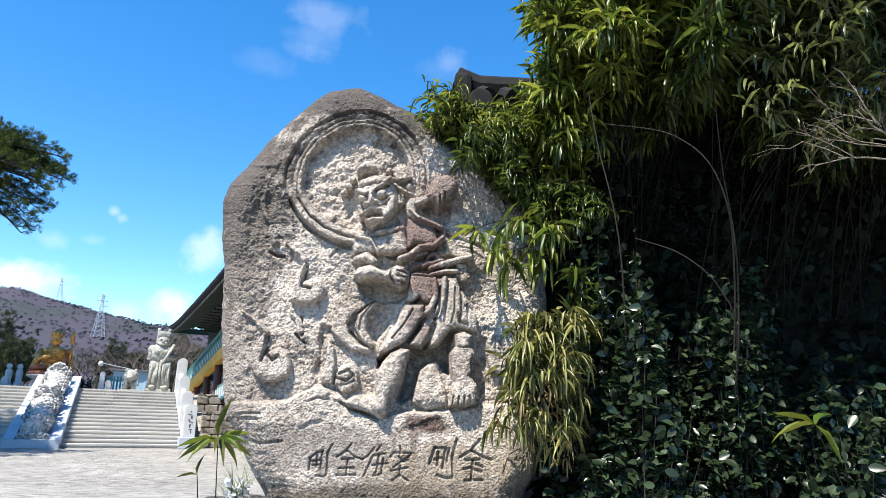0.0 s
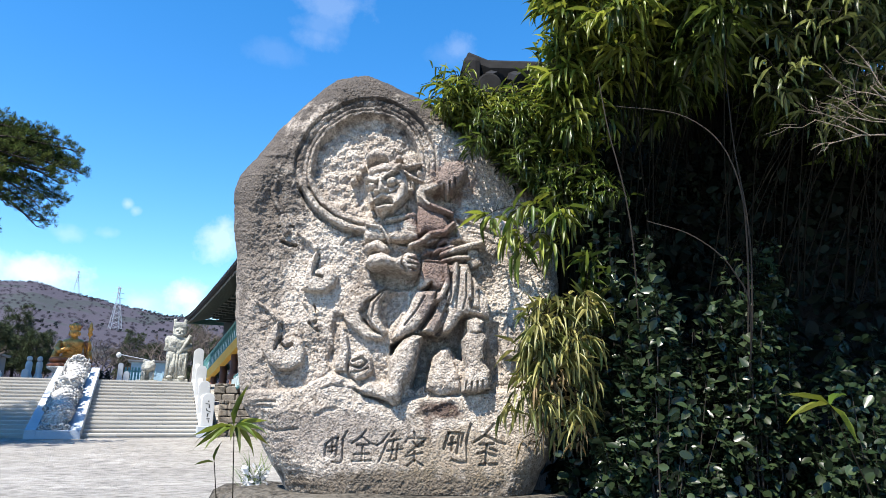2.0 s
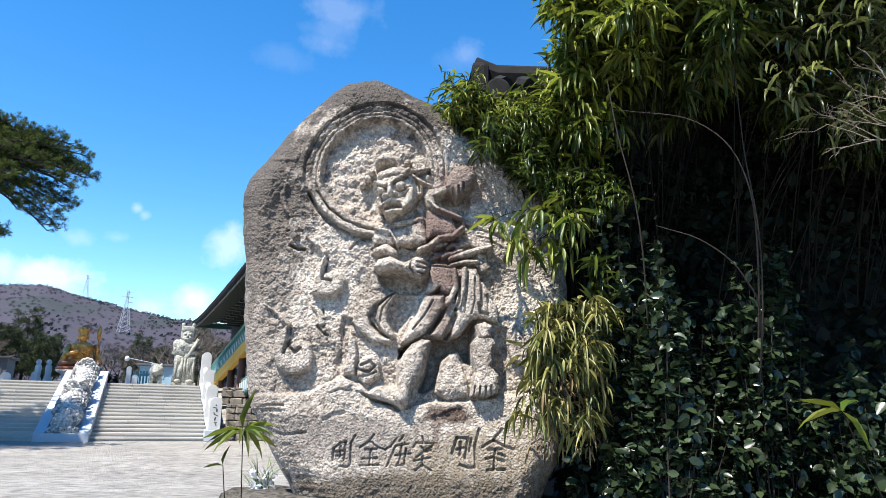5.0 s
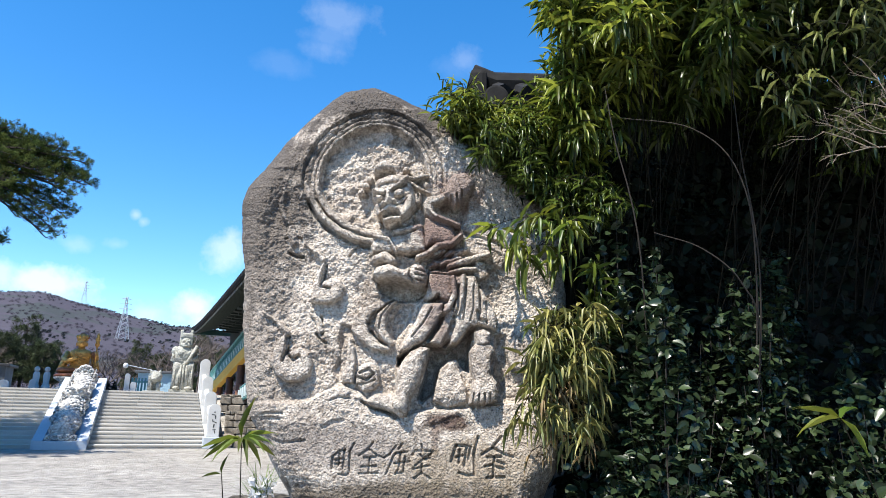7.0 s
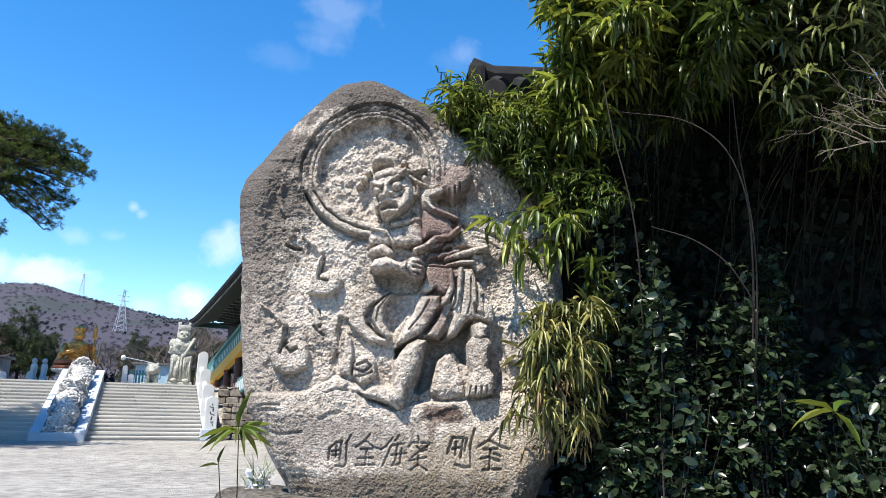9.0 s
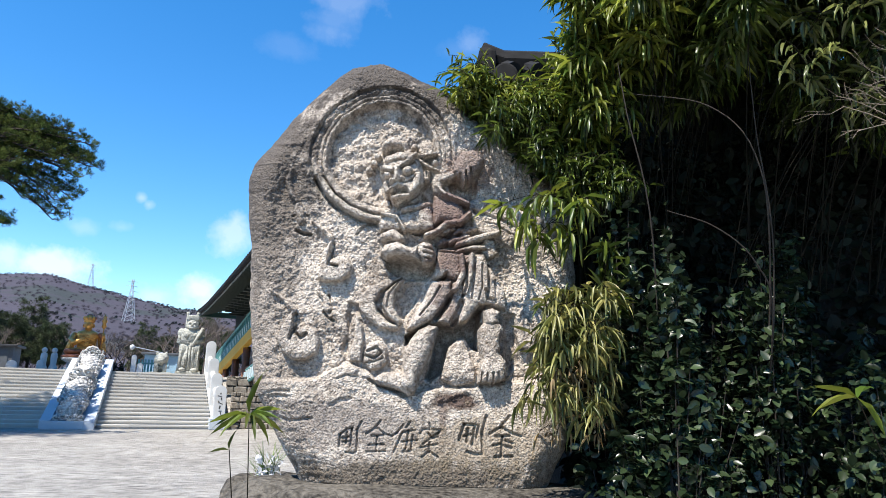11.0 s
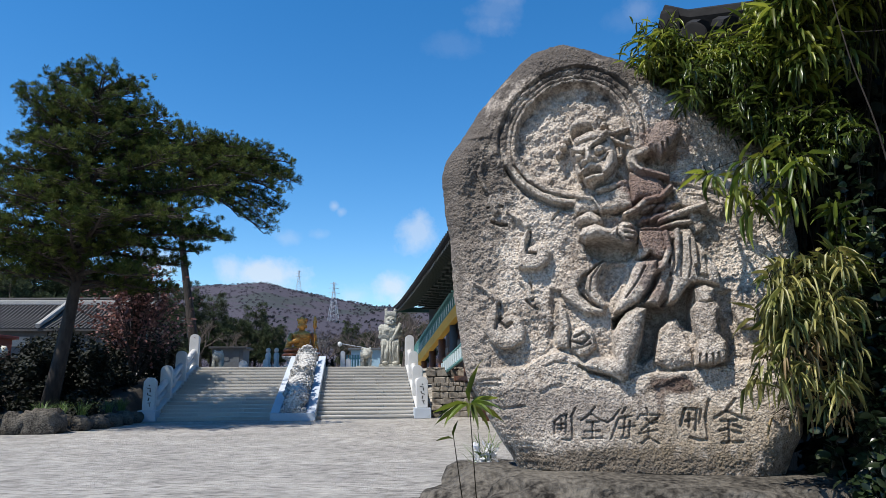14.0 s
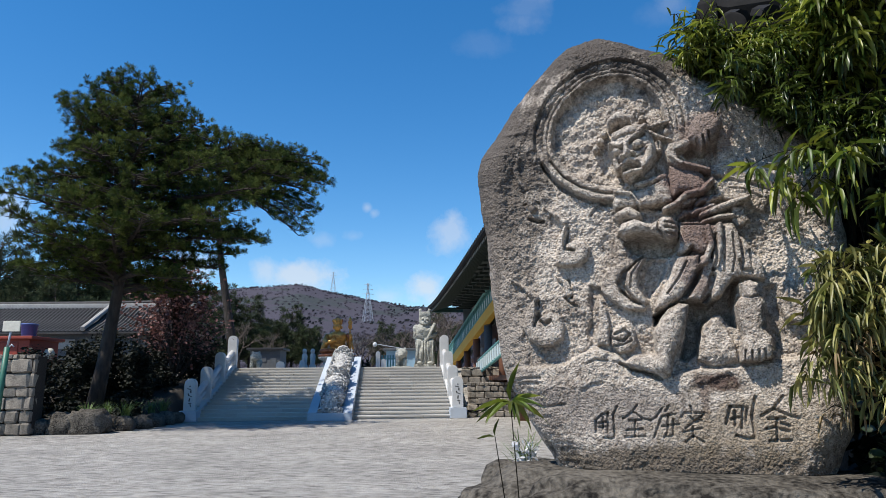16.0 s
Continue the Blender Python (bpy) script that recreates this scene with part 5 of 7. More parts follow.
def stair_rail(x, side, label):
    r = thing("stair_balustrade", STAIR @ pose(x, STAIR_Y, 0), label, "balustrade", "stair balustrades")
    slope = TOP / (RISERS * TREAD)
    ys, tops = (0.05, 2.3, 4.6, 7.0), (1.67, 2.19, 2.90, 3.82)
    mat = "white_granite"
    for k, (y, t) in enumerate(zip(ys, tops)):
        z = max(0, slope * (y - 0.1))
        bm = baluster_post(t - z, 0.46, 0.30, k == 0)
        p = part("post", bm, mat, r)
        p.matrix_basis = pose(0, y, z)
        if k == 0:
            part("plinth", boxed((-0.34, -0.26, 0), (0.34, 0.36, 0.42), 0.02), "blue_granite", r)
            for j, (bx, bz, bw, bh) in enumerate(((0.0, 1.36, 0.05, 0.05), (-0.03, 1.26, 0.16, 0.03), (0.04, 1.16, 0.05, 0.11), (-0.05, 1.04, 0.04, 0.1), (0.04, 0.98, 0.14, 0.03), (0.0, 0.84, 0.05, 0.13), (0.03, 0.70, 0.12, 0.03), (0.05, 0.62, 0.03, 0.12))):
                part("lettering_stroke", boxed((-bw / 2, -0.156, -bh / 2), (bw / 2, -0.149, bh / 2), 0, pose(bx, 0, bz, 0, (j * 37) % 50 - 25, 0)), "ink", p)
    for y0, y1 in zip(ys, ys[1:]):
        for up, th in ((0.78, 0.13), (0.42, 0.09)):
            z0, z1 = slope * y0 + up, slope * y1 + up
            bm = tube(bmesh.new(), [(0, y0 + 0.12, z0), (0, (y0 + y1) / 2, (z0 + z1) / 2 - 0.02), (0, y1 - 0.12, z1)], th, 10)
            part("rail", bm, mat, r, smooth=True)
        bm = bmesh.new()
        ym = (y0 + y1) / 2
        blob(bm, (0, ym, slope * ym + 0.42), (0.10, 0.2, 0.3), 2, 0.1, 4)
        part("baluster", bm, mat, r, smooth=True)
    bm = bmesh.new()
    run = RISERS * TREAD
    pts = [(-0.1, 0), (-0.1, 0.22), (0.3, 0.26), (run, TOP + 0.16), (run, 0)]
    va, vb = [bm.verts.new((-0.2, y, z)) for y, z in pts], [bm.verts.new((0.2, y, z)) for y, z in pts]
    bm.faces.new(va), bm.faces.new(vb[::-1])
    for k in range(5):
        bm.faces.new((va[k], vb[k], vb[(k + 1) % 5], va[(k + 1) % 5]))
    bmesh.ops.recalc_face_normals(bm, faces=bm.faces)
    part("kerb", bm, mat, r)
    return r


stair_rail(1.62, 1, "white granite stair balustrade with round-topped posts and lettering")
stair_rail(-9.08, -1, "grey-white granite stair balustrade in tree shade, round-topped posts")


# ---- terrace statues ----
def seated_gold():
    y = 38.2
    bm = bmesh.new()
    blob(bm, (0, -0.02, 0.26), (0.60, 0.46, 0.20), 3, 0.04, 3)
    for sx in (-1, 1):
        blob(bm, (sx * 0.42, -0.24, 0.24), (0.28, 0.24, 0.14), 3)
    flat = Matrix.Diagonal((1, 0.72, 1, 1))
    lathe(bm, [(0.36, 0.2), (0.31, 0.5), (0.34, 0.78), (0.40, 0.94), (0.33, 1.06), (0.15, 1.13), (0.10, 1.22)], 20, flat)
    for k in range(4):
        tube(bm, [(-0.30 + 0.05 * k, -0.20, 1.02 - 0.10 * k), (0.0, -0.29, 0.82 - 0.09 * k), (0.28, -0.22, 0.72 - 0.08 * k)], [0.025, 0.035, 0.025], 6)
    tube(bm, [(-0.38, 0.0, 0.98), (-0.50, -0.06, 0.72), (-0.40, -0.26, 0.58), (-0.06, -0.36, 0.74)], [0.12, 0.13, 0.11, 0.07], 10)
    tube(bm, [(0.38, 0.0, 0.98), (0.54, -0.08, 0.76), (0.53, -0.2, 1.02)], [0.12, 0.11, 0.07], 10)
    for sx in (-1, 1):
        tube(bm, [(sx * 0.40, 0.02, 0.95), (sx * 0.52, 0.04, 0.55), (sx * 0.56, -0.05, 0.2)], [0.09, 0.13, 0.16], 8)
        blob(bm, (sx * 0.17, 0.0, 1.32), (0.035, 0.05, 0.09), 2)
    blob(bm, (0, -0.03, 1.35), (0.165, 0.18, 0.215), 3)
    tube(bm, [(0, -0.20, 1.38), (0, -0.225, 1.31)], [0.02, 0.035], 6)
    lathe(bm, [(0.175, 1.44), (0.20, 1.48), (0.185, 1.54), (0.20, 1.62), (0.15, 1.66), (0.11, 1.74), (0.05, 1.80)], 18)
    for k in range(9):
        a = k / 9 * math.tau
        blob(bm, (0.185 * math.cos(a), 0.185 * math.sin(a), 1.62), (0.05, 0.05, 0.085), 2)
    tube(bm, [(0.53, -0.2, 0.4), (0.53, -0.2, 1.60)], [0.028, 0.028], 8)
    lathe(bm, [(0.03, 1.2), (0.09, 1.3), (0.06, 1.42), (0.10, 1.52), (0.05, 1.62), (0.07, 1.68), (0.01, 1.80)], 10, pose(0.53, -0.2, 0))
    lathe(bm, [(0.75, -0.02), (0.80, 0.05), (0.7, 0.12)], 24)
    ob = part("seated_statue", bm, "gold", None, smooth=True)
    ob.data.materials.append(M["red_robe"])
    for q in ob.data.polygons:
        q.material_index = int(q.center.z < 0.34 or (q.center.z > 1.44 and q.center.x < 0.4 and q.center.y > -0.08) or (q.center.z < 1.1 and (q.center.y > 0.08 or 0.40 < q.center.x < 0.5)))
    ob.matrix_basis = pose(-4.42, y, TOP + 0.64) @ Matrix.Diagonal((1.34, 1.3, 1.22, 1))
    tagged(ob, "gilded seated crowned statue holding a staff, above the stairs", "statue")
    bm = lathe(bmesh.new(), [(0.95, 0), (0.95, 0.12), (0.75, 0.2), (0.75, 0.4), (1.0, 0.52), (1.05, 0.62), (0.9, 0.645)], 28)
    p = part("lotus_pedestal", bm, "carved_white", None, smooth=True)
    p.matrix_basis = pose(-4.42, y, TOP - 0.004)
    tagged(p, "round white stone lotus pedestal under the gilded statue", "pedestal")


seated_gold()


def guardian_statue():
    bm = bmesh.new()
    box(bm, (-0.55, -0.45, 0), (0.55, 0.45, 0.16), 0.03)
    lathe(bm, [(0.52, 0.14), (0.50, 0.3), (0.46, 0.8), (0.45, 1.15), (0.47, 1.35)], 16, Matrix.Diagonal((1, 0.8, 1, 1)))
    # two legs under a split robe, and a hanging apron with folds
    for sx in (-1, 1):
        blob(bm, (sx * 0.24, -0.22, 0.55), (0.23, 0.22, 0.42), 3, 0.04, 7)
        blob(bm, (sx * 0.26, -0.36, 0.22), (0.17, 0.2, 0.09), 3)
        blob(bm, (sx * 0.27, -0.28, 1.08), (0.22, 0.18, 0.24), 3, 0.05, 9)
    for k in range(3):
        tube(bm, [(-0.12 + 0.12 * k, -0.40, 1.2), (-0.13 + 0.13 * k, -0.45, 0.8), (-0.14 + 0.14 * k, -0.42, 0.45)], [0.05, 0.06, 0.04], 7)
    tube(bm, [(-0.46, -0.1, 1.26), (-0.2, -0.36, 1.22), (0.2, -0.36, 1.22), (0.46, -0.1, 1.26)], 0.06, 8)
    blob(bm, (0, 0, 1.66), (0.50, 0.36, 0.46), 3, 0.05, 3)
    box(bm, (-0.44, -0.30, 1.25), (0.44, 0.30, 1.92), 0.1)
    box(bm, (-0.46, -0.40, 0.15), (0.46, 0.34, 1.30), 0.08)
    for k in range(5):
        tube(bm, [(-0.36 + 0.18 * k, -0.40, 1.2), (-0.38 + 0.19 * k, -0.42, 0.7), (-0.40 + 0.2 * k, -0.41, 0.2)], [0.035, 0.05, 0.06], 6)
    for sx in (-1, 1):
        blob(bm, (sx * 0.42, -0.02, 1.80), (0.19, 0.2, 0.2), 3)
        blob(bm, (sx * 0.18, -0.26, 1.70), (0.17, 0.12, 0.13), 3)
    tube(bm, [(-0.46, 0, 1.8), (-0.50, -0.12, 1.45), (-0.08, -0.34, 1.30)], [0.15, 0.14, 0.11], 10)
    tube(bm, [(0.46, 0, 1.8), (0.54, -0.14, 1.5), (0.2, -0.34, 1.42)], [0.15, 0.14, 0.11], 10)
    tube(bm, [(0.02, -0.40, 1.12), (0.26, -0.40, 1.55), (0.50, -0.34, 2.02)], [0.06, 0.075, 0.09], 8)
    blob(bm, (0, -0.03, 2.18), (0.31, 0.30, 0.27), 3, 0.05, 4)
    blob(bm, (0, -0.18, 2.06), (0.26, 0.2, 0.12), 3)
    box(bm, (-0.29, -0.27, 2.34), (0.29, 0.22, 2.58), 0.06)
    box(bm, (-0.30, -0.24, 2.0), (0.30, 0.24, 2.4), 0.08)
    for sx in (-1, 1):
        blob(bm, (sx * 0.11, -0.31, 2.23), (0.06, 0.05, 0.05), 2)
        tube(bm, [(sx * 0.2, -0.05, 2.52), (sx * 0.24, -0.08, 2.72)], [0.10, 0.07], 6)
    tube(bm, [(0, -0.32, 2.2), (0, -0.37, 2.1)], [0.04, 0.06], 6)
    tube(bm, [(-0.15, -0.33, 2.0), (0, -0.36, 2.02), (0.15, -0.33, 2.0)], [0.03, 0.05, 0.03], 6)
    ob = part("guardian_statue", bm, "statue_stone", None, smooth=True)
    ob.matrix_basis = pose(0.42, 38.6, TOP - 0.004) @ Matrix.Diagonal((1.12, 1.1, 1.21, 1))
    tagged(ob, "pale grey stone guardian statue with a club, upright on the terrace", "statue")


guardian_statue()

# ---- temple hall ----
def build_hall():
    hall = thing("temple_hall", pose(2.3, 22.0, 0, 0, 0, 4.0), "temple hall with dark tiled eaves, teal railing and yellow beam", "building")
    # own frame: y along the front, x into the building
    near, far = -8.0, 22.4
    ev = lambda y: float(np.interp(y, [-8, 0, 6, 12, 17, 20, 22.4], [6.75, 6.52, 6.27, 6.08, 5.97, 5.98, 6.08]))
    n = 86
    row = finish("tile_rib", tube(bmesh.new(), [(-0.02, 0, 0.09), (1.4, 0, 0.64), (3.2, 0, 1.69), (5.2, 0, 3.29)], 0.11, 6), "tile")
    for k in range(n):
        y = near + (far - near) * k / (n - 1)
        o = new("tile_rib", row)
        o.parent = hall
        o.matrix_basis = pose(0, y, ev(y))
    bm = bmesh.new()
    for k in range(n - 1):
        y0, y1 = near + (far - near) * k / (n - 1), near + (far - near) * (k + 1) / (n - 1)
        prof = [(0.0, -0.05), (1.4, 0.5), (3.2, 1.55), (5.2, 3.15)]
        lo = [bm.verts.new((x, y0, ev(y0) + z)) for x, z in prof]
        hi = [bm.verts.new((x, y1, ev(y1) + z)) for x, z in prof]
        lo2 = [bm.verts.new((x + 0.05, y0, ev(y0) + z - 0.16)) for x, z in prof]
        hi2 = [bm.verts.new((x + 0.05, y1, ev(y1) + z - 0.16)) for x, z in prof]
        for j in range(3):
            bm.faces.new((lo[j], hi[j], hi[j + 1], lo[j + 1]))
            bm.faces.new((lo2[j], lo2[j + 1], hi2[j + 1], hi2[j]))
        bm.faces.new((lo[0], lo2[0], hi2[0], hi[0]))
    part("roof_deck", bm, "eave_dark", hall)
    # far gable side of the eaves
    part("eave_return", boxed((0.1, far - 0.05, ev(far) - 0.22), (6.0, far + 0.12, ev(far) + 0.1), 0.02), "dark_green", hall)
    me = finish("rafter", tube(bmesh.new(), [(0.04, 0, -0.20), (2.3, 0, 0.55)], 0.065, 8), "eave_dark")
    mf = finish("rafter_end", lathe(bmesh.new(), [(0.068, -0.004), (0.068, 0.012)], 10, pose(0.035, 0, -0.2, 0, -90, 0)), "ridge_pale")
    for k in range(92):
        y = near + 0.2 + (far - near - 0.4) * k / 91
        for name, data in (("rafter", me), ("rafter_end", mf)):
            o = new(name, data)
            o.parent = hall
            o.matrix_basis = pose(0, y, ev(y))
    part("eave_board", tube(bmesh.new(), [(0.0, near + (far - near) * k / 20, ev(near + (far - near) * k / 20) - 0.06) for k in range(21)], 0.10, 6), "tile", hall)
    bm = bmesh.new()
    for k in range(24):
        y = near + 1 + k * 1.12
        for j in range(4):
            box(bm, (1.35 - j * 0.22, y - 0.1 - j * 0.06, 5.7 + j * 0.17), (2.2, y + 0.1 + j * 0.06, 5.82 + j * 0.17), 0)
    part("bracket_frieze", bm, "eave_dark", hall)
    part("upper_wall", boxed((2.2, near, 4.2), (2.4, far - 0.6, 7.4)), "eave_dark", hall)
    for k in range(8):
        p = part("upper_window", boxed((2.14, near + 1.0 + k * 3.2, 4.9), (2.2, near + 3.2 + k * 3.2, 5.7), 0.02), "panel", hall)
    # gallery: sloping yellow stringer with a balustrade, columns and panels below
    a, b = Vector((1.75, -6.0, 7.05)), Vector((1.62, 30.0, 2.20))
    d = (b - a)

    def at(s, up=0.0, out=0.0):
        q = a + d * s
        return Vector((q.x + out, q.y, q.z + up))
    bm = bmesh.new()
    c = [at(0, 0), at(1, 0), at(1, -0.55), at(0, -0.55)]
    va = [bm.verts.new(p) for p in c]
    vb = [bm.verts.new(p + Vector((0.3, 0, 0))) for p in c]
    bm.faces.new(va), bm.faces.new(vb[::-1])
    for k in range(4):
        bm.faces.new((va[k], vb[k], vb[(k + 1) % 4], va[(k + 1) % 4]))
    bmesh.ops.recalc_face_normals(bm, faces=bm.faces)
    part("yellow_beam", bm, "yellow", hall, "bright yellow painted beam")
    part("hand_rail", tube(bmesh.new(), [at(0, 1.0, 0.1), at(1, 1.0, 0.1)], 0.07, 8), "teal", hall)
    part("lower_rail", tube(bmesh.new(), [at(0, 0.14, 0.1), at(1, 0.14, 0.1)], 0.06, 8), "teal", hall)
    mid = part("middle_rail", tube(bmesh.new(), [at(0, 0.62, 0.1), at(1, 0.62, 0.1)], 0.045, 8), "teal", hall)
    mb = finish("rail_panel", boxed((-0.02, -0.16, 0), (0.02, 0.16, 0.44), 0.01), "rail_white")
    mp2 = finish("rail_post", boxed((-0.05, -0.05, 0), (0.05, 0.05, 0.98), 0.01), "teal")
    for k in range(64):
        s = (k + 0.5) / 64
        o = new("rail_panel", mb)
        o.parent = hall
        o.matrix_basis = Matrix.Translation(at(s, 0.17, 0.1))
        o = new("rail_post", mp2)
        o.parent = hall
        o.matrix_basis = Matrix.Translation(at(k / 64, 0.0, 0.1))
    for k in range(8):
        y = -3 + k * 3.6
        s = (y + 6) / 36
        part("column", tube(bmesh.new(), [(1.95, y, 0), (1.95, y, at(s, -0.5).z)], 0.2, 12), "grey_wall" if k == 4 else "brown_wood", hall, smooth=True)
    part("lower_wall", boxed((3.4, near, 0), (3.6, far, 5.4)), "brown_wood", hall)
    part("inner_floor", boxed((1.6, near, 1.5), (3.4, far - 2, 1.7)), "brown_wood", hall)
    for k in range(6):
        y = -4 + k * 3.6
        part("painted_panel", boxed((2.1, y, 3.9 - k * 0.22), (2.16, y + 2.6, 4.5 - k * 0.26), 0.02), "panel", hall)
        part("cross_beam", boxed((1.9, y - 0.8, 3.55 - k * 0.22), (2.1, y + 2.8, 3.8 - k * 0.22), 0.02), "brown_wood", hall)
    # short lower balustrade
    for up in (2.15, 2.75):
        part("porch_rail", tube(bmesh.new(), [(1.2, 0.5, up + 0.75), (1.3, 10.5, up - 0.35)], 0.06, 8), "teal", hall)
    for k in range(20):
        t = k / 19
        part("porch_baluster", boxed((1.2, 0.5 + t * 10 - 0.1, 2.95 - 1.1 * t), (1.26, 0.5 + t * 10 + 0.1, 3.42 - 1.1 * t), 0.01), "rail_white", hall)


build_hall()


# ---- stone retaining walls ----
def stone_wall(name, m, length, height, label, seed, thick=0.5, h0=0.24):
    w = thing(name, m, label, "stone wall", kind="structure")
    rng = random.Random(seed)
    part("wall_core", boxed((0, 0.08, 0), (length, thick, height - 0.06)), "soil", w)
    shapes = []
    for k in range(6):
        bm = bmesh.new()
        bmesh.ops.create_cube(bm, size=1)
        bmesh.ops.bevel(bm, geom=list(bm.edges), offset=0.12, segments=1, affect="EDGES")
        for v in bm.verts:
            v.co += Vector((rng.uniform(-0.05, 0.05), rng.uniform(-0.09, 0.09), rng.uniform(-0.05, 0.05)))
        shapes.append(finish("stone", bm, "wall_stone"))
    z = 0.0
    while z < height - 0.08:
        h = min(h0 * rng.uniform(0.75, 1.25), height - z)
        x = 0.0
        while x < length - 0.06:
            wd = min(h * rng.uniform(1.0, 2.0), length - x)
            o = new("stone", rng.choice(shapes))
            o.parent = w
            o.matrix_basis = pose(x + wd / 2, 0.10 + rng.uniform(-0.03, 0.03), z + h / 2, rng.uniform(-3, 3), rng.uniform(-3, 3), rng.uniform(-4, 4)) @ Matrix.Diagonal((wd * 0.97, 0.34, h * 0.95, 1))
            x += wd
        z += h
    return w


stone_wall("wall_terrace", pose(2.08, 29.4, 0, 0, 0, -12), 5.0, 1.42, "stacked rough stone retaining wall beside the stairs", 11)
stone_wall("wall_terrace_upper", pose(2.0, 31.8, 1.35, 0, 0, -10), 2.6, 0.75, "rough stone wall on the terrace edge", 12, h0=0.34)
stone_wall("wall_garden", pose(-16.6, 21.5, 0), 5.0, 2.40, "big-block stone garden wall in tree shade", 13, 0.6, 0.36)

# ---- trees ----
def needle_tuft(n=22, length=0.19, width=0.016, seed=0):
    """A brush of needles from one point."""
    rng = np.random.default_rng(seed)
    v, f = [(0, 0, 0)], []
    for k in range(n):
        a, t = rng.uniform(0, math.tau), rng.uniform(0.1, 1.45)
        d = np.array([math.cos(a) * math.sin(t), math.cos(t), math.sin(a) * math.sin(t)])
        s = np.cross(d, rng.normal(size=3))
        s = s / np.linalg.norm(s) * width / 2
        i = len(v)
        ln = length * rng.uniform(0.65, 1.15)
        v += [d * ln + s, d * ln - s]
        f.append((0, i, i + 1))
    return v, f


def pine(name, trunk, limbs, label, seed, mat="needles", tuft=(30, 0.24, 0.026), twig_step=0.30, twig_len=(0.45, 1.15), r0=0.30, limb_r=0.075):
    """trunk: points; limbs: (height, heading in degrees, reach, rise at the end, droop)."""
    rng = random.Random(seed)
    tree = thing(name, Matrix.Translation(trunk[0]), label, "tree")
    o = Vector(trunk[0])
    pts = [Vector(p) - o for p in trunk]
    n = len(pts)
    part("trunk", tube(bmesh.new(), pts, [r0 * (1 - 0.85 * (k / (n - 1)) ** 0.9) for k in range(n)], 12), "pine_bark", tree, smooth=True)

    def on_trunk(h):
        for p, q in zip(pts, pts[1:]):
            if p.z <= h <= q.z:
                return p.lerp(q, (h - p.z) / max(q.z - p.z, 1e-6))
        return pts[-1]
    bm = bmesh.new()
    places, dirs = [], []
    for h, head, reach, rise, droop in limbs:
        s = on_trunk(h)
        hd = Vector((-math.sin(radians(head)), math.cos(radians(head)), 0))
        side = Vector((-hd.y, hd.x, 0))
        m = max(4, int(reach / 0.5))
        bend = rng.uniform(-0.25, 0.25)
        path = []
        for k in range(m + 1):
            t = k / m
            path.append(s + hd * reach * t + side * bend * reach * t * t + Vector((0, 0, rise * t - droop * t * t * reach * 0.25 + 0.08 * math.sin(t * 7 + head))))
        tube(bm, path, [limb_r * (1 - 0.8 * k / m) * (0.6 + reach / 6) for k in range(m + 1)], 6)
        steps = int(reach / twig_step)
        for k in range(steps + 1):
            t = 0.22 + 0.78 * k / max(steps, 1)
            i = min(int(t * m), m - 1)
            p = path[i].lerp(path[i + 1], t * m - i)
            for sg in (-1, 1):
                ln = rng.uniform(*twig_len) * (1.15 - 0.55 * t)
                dv = (hd * rng.uniform(0.3, 1.0) + side * sg * rng.uniform(0.4, 1.1) + Vector((0, 0, rng.uniform(-0.15, 0.65)))).normalized()
                q = p + dv * ln
                tube(bm, [p, p.lerp(q, 0.5) + Vector((0, 0, -0.03)), q], [0.02, 0.014, 0.008], 4, False)
                for j in range(rng.randint(2, 4)):
                    u = rng.uniform(0.35, 1.0) if j else 1.0
                    places.append(p.lerp(q, u) + Vector((rng.gauss(0, 0.07), rng.gauss(0, 0.07), rng.gauss(0, 0.06))))
                    dirs.append(dv + Vector((rng.gauss(0, 0.5), rng.gauss(0, 0.5), rng.uniform(0.1, 0.9))))
    part("branchwork", bm, "pine_bark", tree, smooth=True)
    P, D = np.array([tuple(p) for p in places]), np.array([tuple(d) for d in dirs])
    sc = np.random.default_rng(seed).uniform(0.75, 1.35, len(P))
    v, f = needle_tuft(*tuft, seed=seed)
    spread("needles", v, f, frames_from(D, np.random.default_rng(seed + 1).normal(size=P.shape), P, sc), mat, tree)
    return tree


rng = random.Random(21)
lim = []
for k in range(112):
    h = 4.4 + 7.55 * (k / 111)
    env = np.interp(h, [4.4, 5.7, 7.5, 8.9, 10.2, 11.2, 11.9], [3.6, 4.35, 4.35, 3.6, 2.55, 1.8, 1.0])
    head = k * 137.5 + rng.uniform(-20, 20)
    wide = 1 + 0.16 * math.sin(radians(-head)) * (h < 10.5)
    lim.append((h, head, env * wide * rng.uniform(0.6, 1.05), rng.uniform(0.0, 0.9) + 0.2, rng.uniform(0.0, 0.7)))
pine("pine_tree", [(-11.4, 25.0, 0.3), (-11.15, 25.0, 2.2), (-10.85, 25.0, 4.9), (-10.75, 25.0, 7.7), (-10.75, 25.0, 10.4), (-10.65, 25.0, 12.1)], lim,
     "tall dark green pine with a leaning bare lower trunk", 3, twig_step=0.23, tuft=(44, 0.16, 0.014))
lim = []
for k in range(36):
    h = 9.6 + 4.0 * (k / 35)
    env = np.interp(h, [9.6, 11, 12.6, 13.6], [3.8, 4.3, 3.6, 2.0])
    lim.append((h, k * 137.5 + 40, env * rng.uniform(0.6, 1.05), rng.uniform(0.0, 0.6), rng.uniform(0.2, 0.9)))
